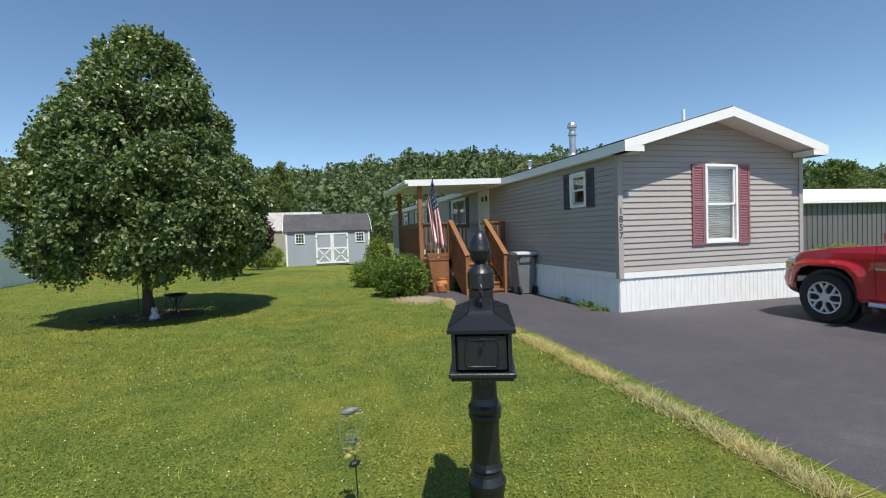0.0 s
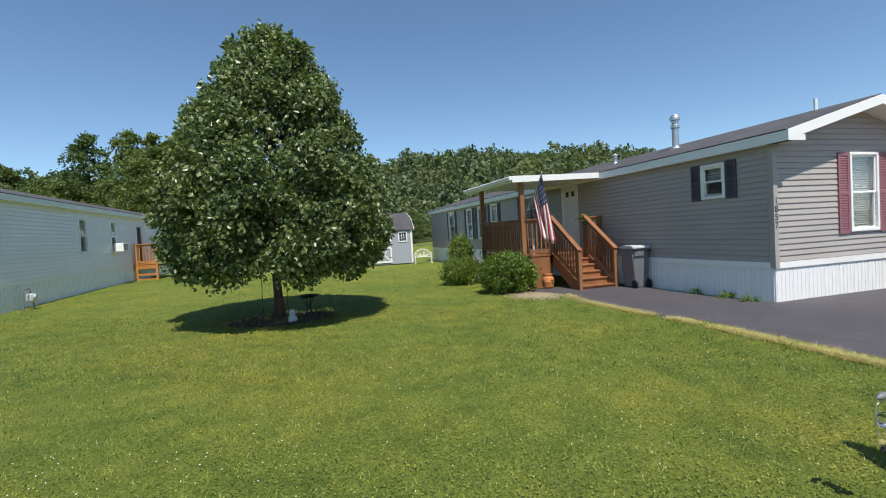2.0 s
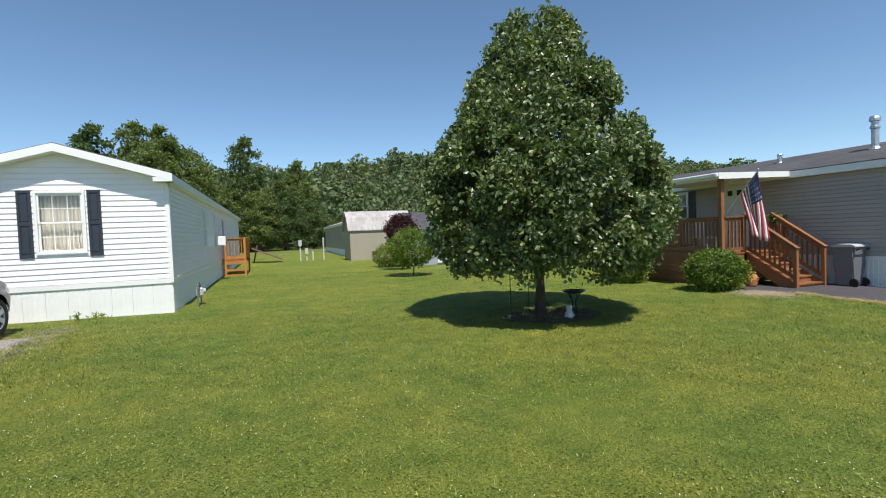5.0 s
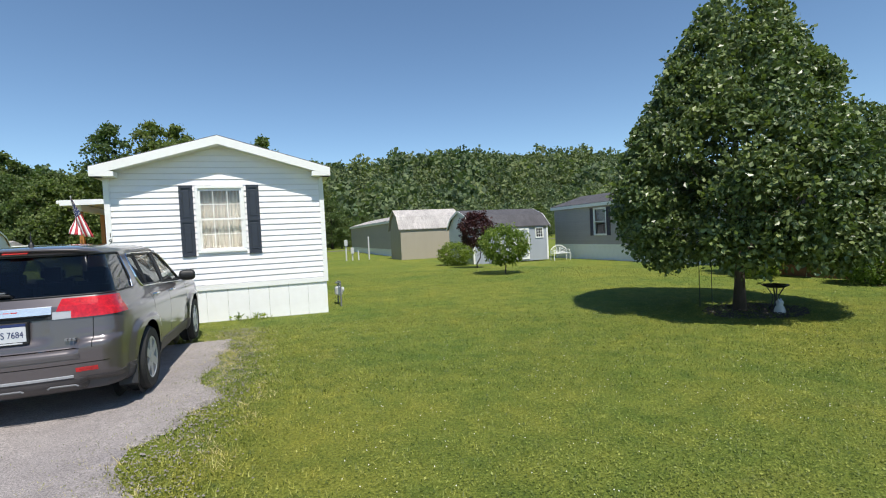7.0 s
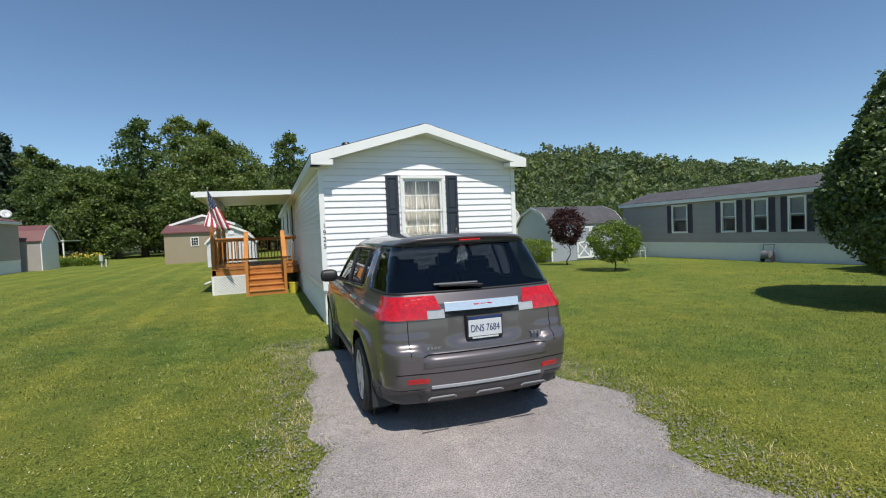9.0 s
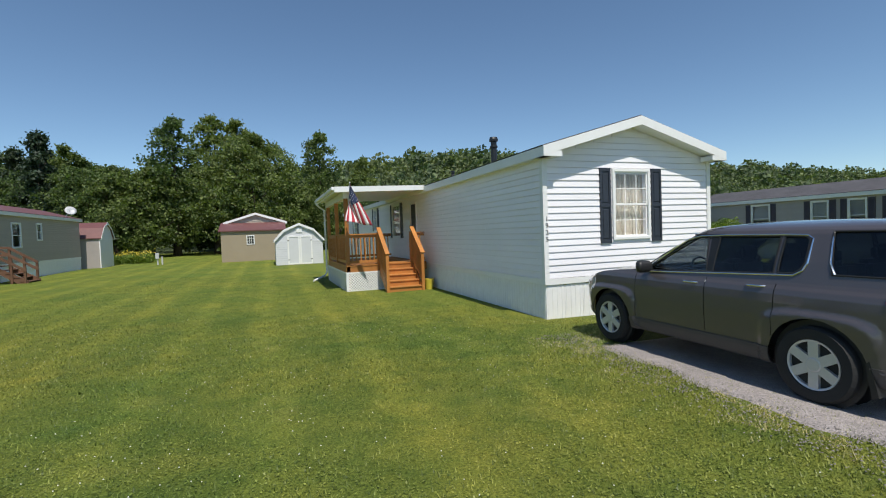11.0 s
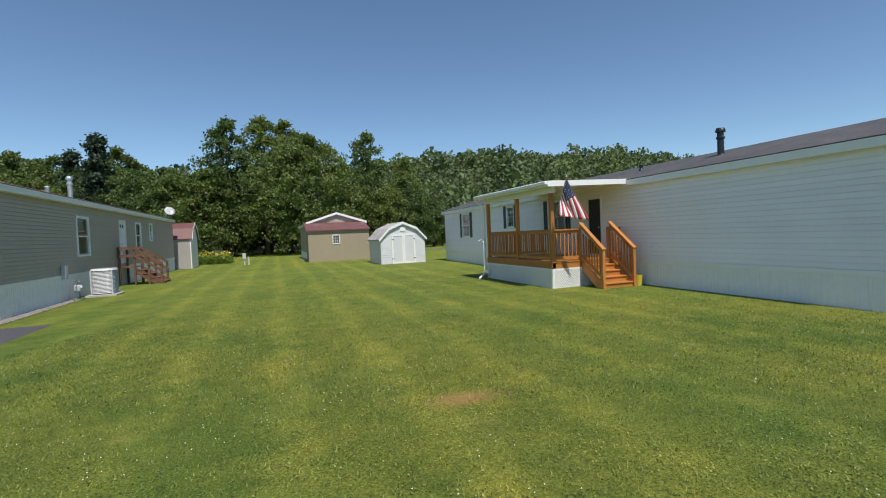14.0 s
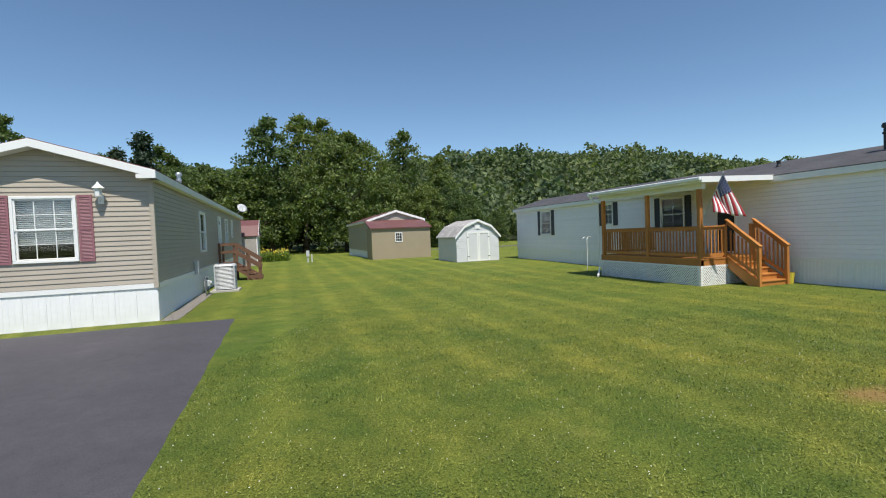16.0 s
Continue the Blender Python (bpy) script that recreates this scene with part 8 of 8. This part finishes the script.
def blades(x, y, size, lean, rng, width=0.12):
    z = fast_ground(x, y)
    n = len(x)
    a = rng.uniform(0, 2 * np.pi, n)
    h = size * rng.uniform(0.5, 1.25, n)
    l = lean * rng.normal(size=n)
    dx, dy = np.cos(a), np.sin(a)
    w = h * width
    p = np.stack([np.stack([x - dy * w, y + dx * w, z - 0.005], 1), np.stack([x + dy * w, y - dx * w, z - 0.005], 1), np.stack([x + dx * l * h, y + dy * l * h, z + h], 1)], 1)
    return p.reshape(-1, 3), np.arange(3 * n).reshape(-1, 3)


def along_path(n, near, far, rng):
    s = rng.uniform(-0.28, 1.12, n)
    o = near + (far - near) * rng.uniform(0, 1, n) ** 1.15
    cx, cy = -0.44 - 29.3 * s, 0.54 + 12.18 * s
    return cx + 0.384 * o, cy + 0.923 * o


x, y = along_path(300000, 1.3, 9.5, grng)
k = ~paved(x, y)
x, y = x[k], y[k]
v, f = blades(x, y, 0.024, 1.3, grng, 0.2)
tagged(flat_part("grass", v, f, GRASS), "short mown grass blades", "grass", kind="stuff")
x, y = along_path(110000, 5.0, 22.0, grng)
k = ~paved(x, y)
v, f = blades(x[k], y[k], 0.03, 1.1, grng, 0.3)
tagged(flat_part("grass", v, f, GRASS), "short mown grass blades", "grass", kind="stuff")

# clover and broad-leaved plants in the turf: small flat leaves in drifts
x, y = along_path(430000, 1.3, 11.0, grng)
drift = np.sin(x * 1.3 + 1.7 * np.sin(y * 0.9)) + np.sin(y * 1.7 + 1.3 * np.sin(x * 0.7 + 2.0)) + 0.8 * np.sin(x * 4.1 + y * 3.3) + grng.normal(size=len(x)) * 0.7
k = ~paved(x, y) & (drift > -0.5)
x, y = x[k], y[k]
n = len(x)
z = fast_ground(x, y) + grng.uniform(0.006, 0.02, n)
c = np.stack([x, y, z], 1)
a = grng.uniform(0, 2 * np.pi, n)
ln = grng.uniform(0.0045, 0.011, n)[:, None]
d = np.stack([np.cos(a), np.sin(a), grng.normal(size=n) * 0.35], 1) * ln
e = np.stack([-np.sin(a), np.cos(a), grng.normal(size=n) * 0.35], 1) * ln * 0.75
v = np.stack([c - d, c - e, c + d, c + e], 1).reshape(-1, 3)
tagged(flat_part("clover_leaves", v, np.arange(4 * n).reshape(-1, 4), GRASS), "low clover leaves spread through the turf", "clover", kind="stuff")

# clover heads
x, y = along_path(3600, 1.6, 10.0, grng)
k = ~paved(x, y) & (np.array([noise.noise((a * 0.5, b * 0.5, 4.0)) for a, b in zip(x, y)]) > -0.1)
x, y = x[k], y[k]
z = fast_ground(x, y) + 0.03
n = len(x)
r = 0.006
v = np.stack([np.stack([x - r, y, z], 1), np.stack([x, y - r, z], 1), np.stack([x + r, y, z], 1), np.stack([x, y + r, z], 1), np.stack([x, y, z + r * 1.2], 1)], 1).reshape(-1, 3)
i = np.arange(n) * 5
f = np.concatenate([np.stack([i + a, i + b, i + 4], 1) for a, b in ((0, 1), (1, 2), (2, 3), (3, 0))])
tagged(flat_part("clover_flowers", v, f, CLOVER), "tiny white clover flowers in the lawn", "flowers", kind="stuff")

# straw fringe along the asphalt edge
y = grng.uniform(0.5, 11.3, 21000)
x = np.interp(y, [0, 3, 7, 10.2, 11.0, 11.3], [2.3, 2.5, 2.66, 2.5, 2.7, 2.72]) + grng.normal(size=21000) * 0.055 - 0.01
k = np.array([noise.noise((0.0, b * 2.3, 8.0)) + 0.5 * noise.noise((a * 4, b * 7.0, 8.0)) for a, b in zip(x, y)]) > -0.32
v, f = blades(x[k], y[k], 0.055, 1.9, grng, 0.075)
tagged(flat_part("dry_grass_fringe", v, f, STRAW), "dry straw-coloured grass fringe along the asphalt edge", "dry grass", kind="stuff")

# grass creeping into the gravel drive
y = grng.uniform(4.5, 15.2, 60000)
side = grng.integers(0, 2, 60000)
xe = np.where(side == 0, np.interp(y, [3.6, 7.5, 10.5, 14.6], [-18.0, -16.9, -16.25, -16.0]), np.interp(y, [3.6, 7.5, 9.2, 11, 14.6], [-10.8, -12.9, -13.45, -13.05, -13.0]))
x = xe + grng.normal(size=60000) * 0.5
patch = np.array([noise.noise((a * 2.2, b * 2.2, 1.0)) for a, b in zip(x, y)])
k = patch > -0.02 + 0.25 * grng.normal(size=60000) * (np.abs(x - xe) > 0.1)
v, f = blades(x[k], y[k], 0.03, 1.2, grng, 0.22)
tagged(flat_part("grass", v, f, GRASS), "patchy grass creeping into the gravel", "grass", kind="stuff")

TANSTONE = mat("tan_gravel_stone", (0.34, 0.27, 0.18), 0.85, 0.3, 20, 0.4)
k = (patch < -0.08) & (patch > -0.3) & (np.abs(x - xe) < 0.7)
v, f = blades(x[k][:14000], y[k][:14000], 0.035, 1.5, grng, 0.10)
tagged(flat_part("dry_grass", v, f, STRAW), "thin dry grass along the gravel edge", "dry grass", kind="stuff")

# loose stones: gravel drive edge, mulch ring under the pear tree, strip along the third home, patch by the steps
def stones(name, label, x, y, size, material, rng):
    z = fast_ground(x, y) + 0.02
    n = len(x)
    s = size * rng.uniform(0.4, 1.2, n)
    j = lambda: rng.uniform(0.7, 1.3, n)
    v = np.stack([np.stack([x - s * j(), y, z], 1), np.stack([x, y - s * j(), z], 1), np.stack([x + s * j(), y, z], 1), np.stack([x, y + s * j(), z], 1), np.stack([x + s * 0.3 * rng.normal(size=n), y + s * 0.3 * rng.normal(size=n), z + s * 0.8 * j()], 1)], 1).reshape(-1, 3)
    i = np.arange(n) * 5
    f = np.concatenate([np.stack([i + a, i + b, i + 4], 1) for a, b in ((0, 1), (1, 2), (2, 3), (3, 0))])
    return tagged(flat_part(name, v, f, material), label, "stones", kind="stuff")


y = grng.uniform(6.5, 15.3, 9000)
x = np.where(grng.integers(0, 2, 9000) == 0, np.interp(y, [7.5, 10.5, 14.6], [-16.9, -16.25, -16.0]), np.interp(y, [7.5, 9.2, 11, 14.6], [-12.9, -13.45, -13.05, -13.0])) + grng.normal(size=9000) * 0.26
stones("gravel", "loose grey gravel along the drive edge", x, y, 0.010, STONE, grng)
a, r = grng.uniform(0, 2 * np.pi, 1500), 0.95 * np.sqrt(grng.uniform(0, 1, 1500))
stones("tree_ring_stones", "dark mulch and stones round a tree", -3.7 + 1.1 * r * np.cos(a), 11.75 + 0.8 * r * np.sin(a), 0.022, MULCH, grng)
stones("gravel_strip", "pale stones along a home's skirting", grng.uniform(-32.6, -32.25, 1500), grng.uniform(25.3, 31.0, 1500), 0.03, STONE, grng)
stones("gravel_patch", "pale gravel patch by the porch", 2.15 + 0.32 * grng.normal(size=2500), 11.7 + 0.4 * grng.normal(size=2500), 0.014, TANSTONE, grng)

# weeds against the skirting
for wx, wy, n in ((4.95, 8.9, 12), (4.93, 8.35, 9), (4.95, 9.6, 6), (-12.6, 16.4, 10), (-13.1, 16.45, 7)):
    t = thing("weed_tuft", (wx, wy, ground_z(wx, wy)), "small green weed tuft against white skirting", "weed", "weeds")
    c = np.array([(wx, wy, ground_z(wx, wy) + 0.04)]) + grng.normal(size=(n, 3)) * (0.1, 0.05, 0.03)
    v, f = leaves(c, 0.03, 8, 0.09, grng, -0.3, 1.0, 0.35)
    flat_part("foliage", v, f, BUSH_LEAF, t)
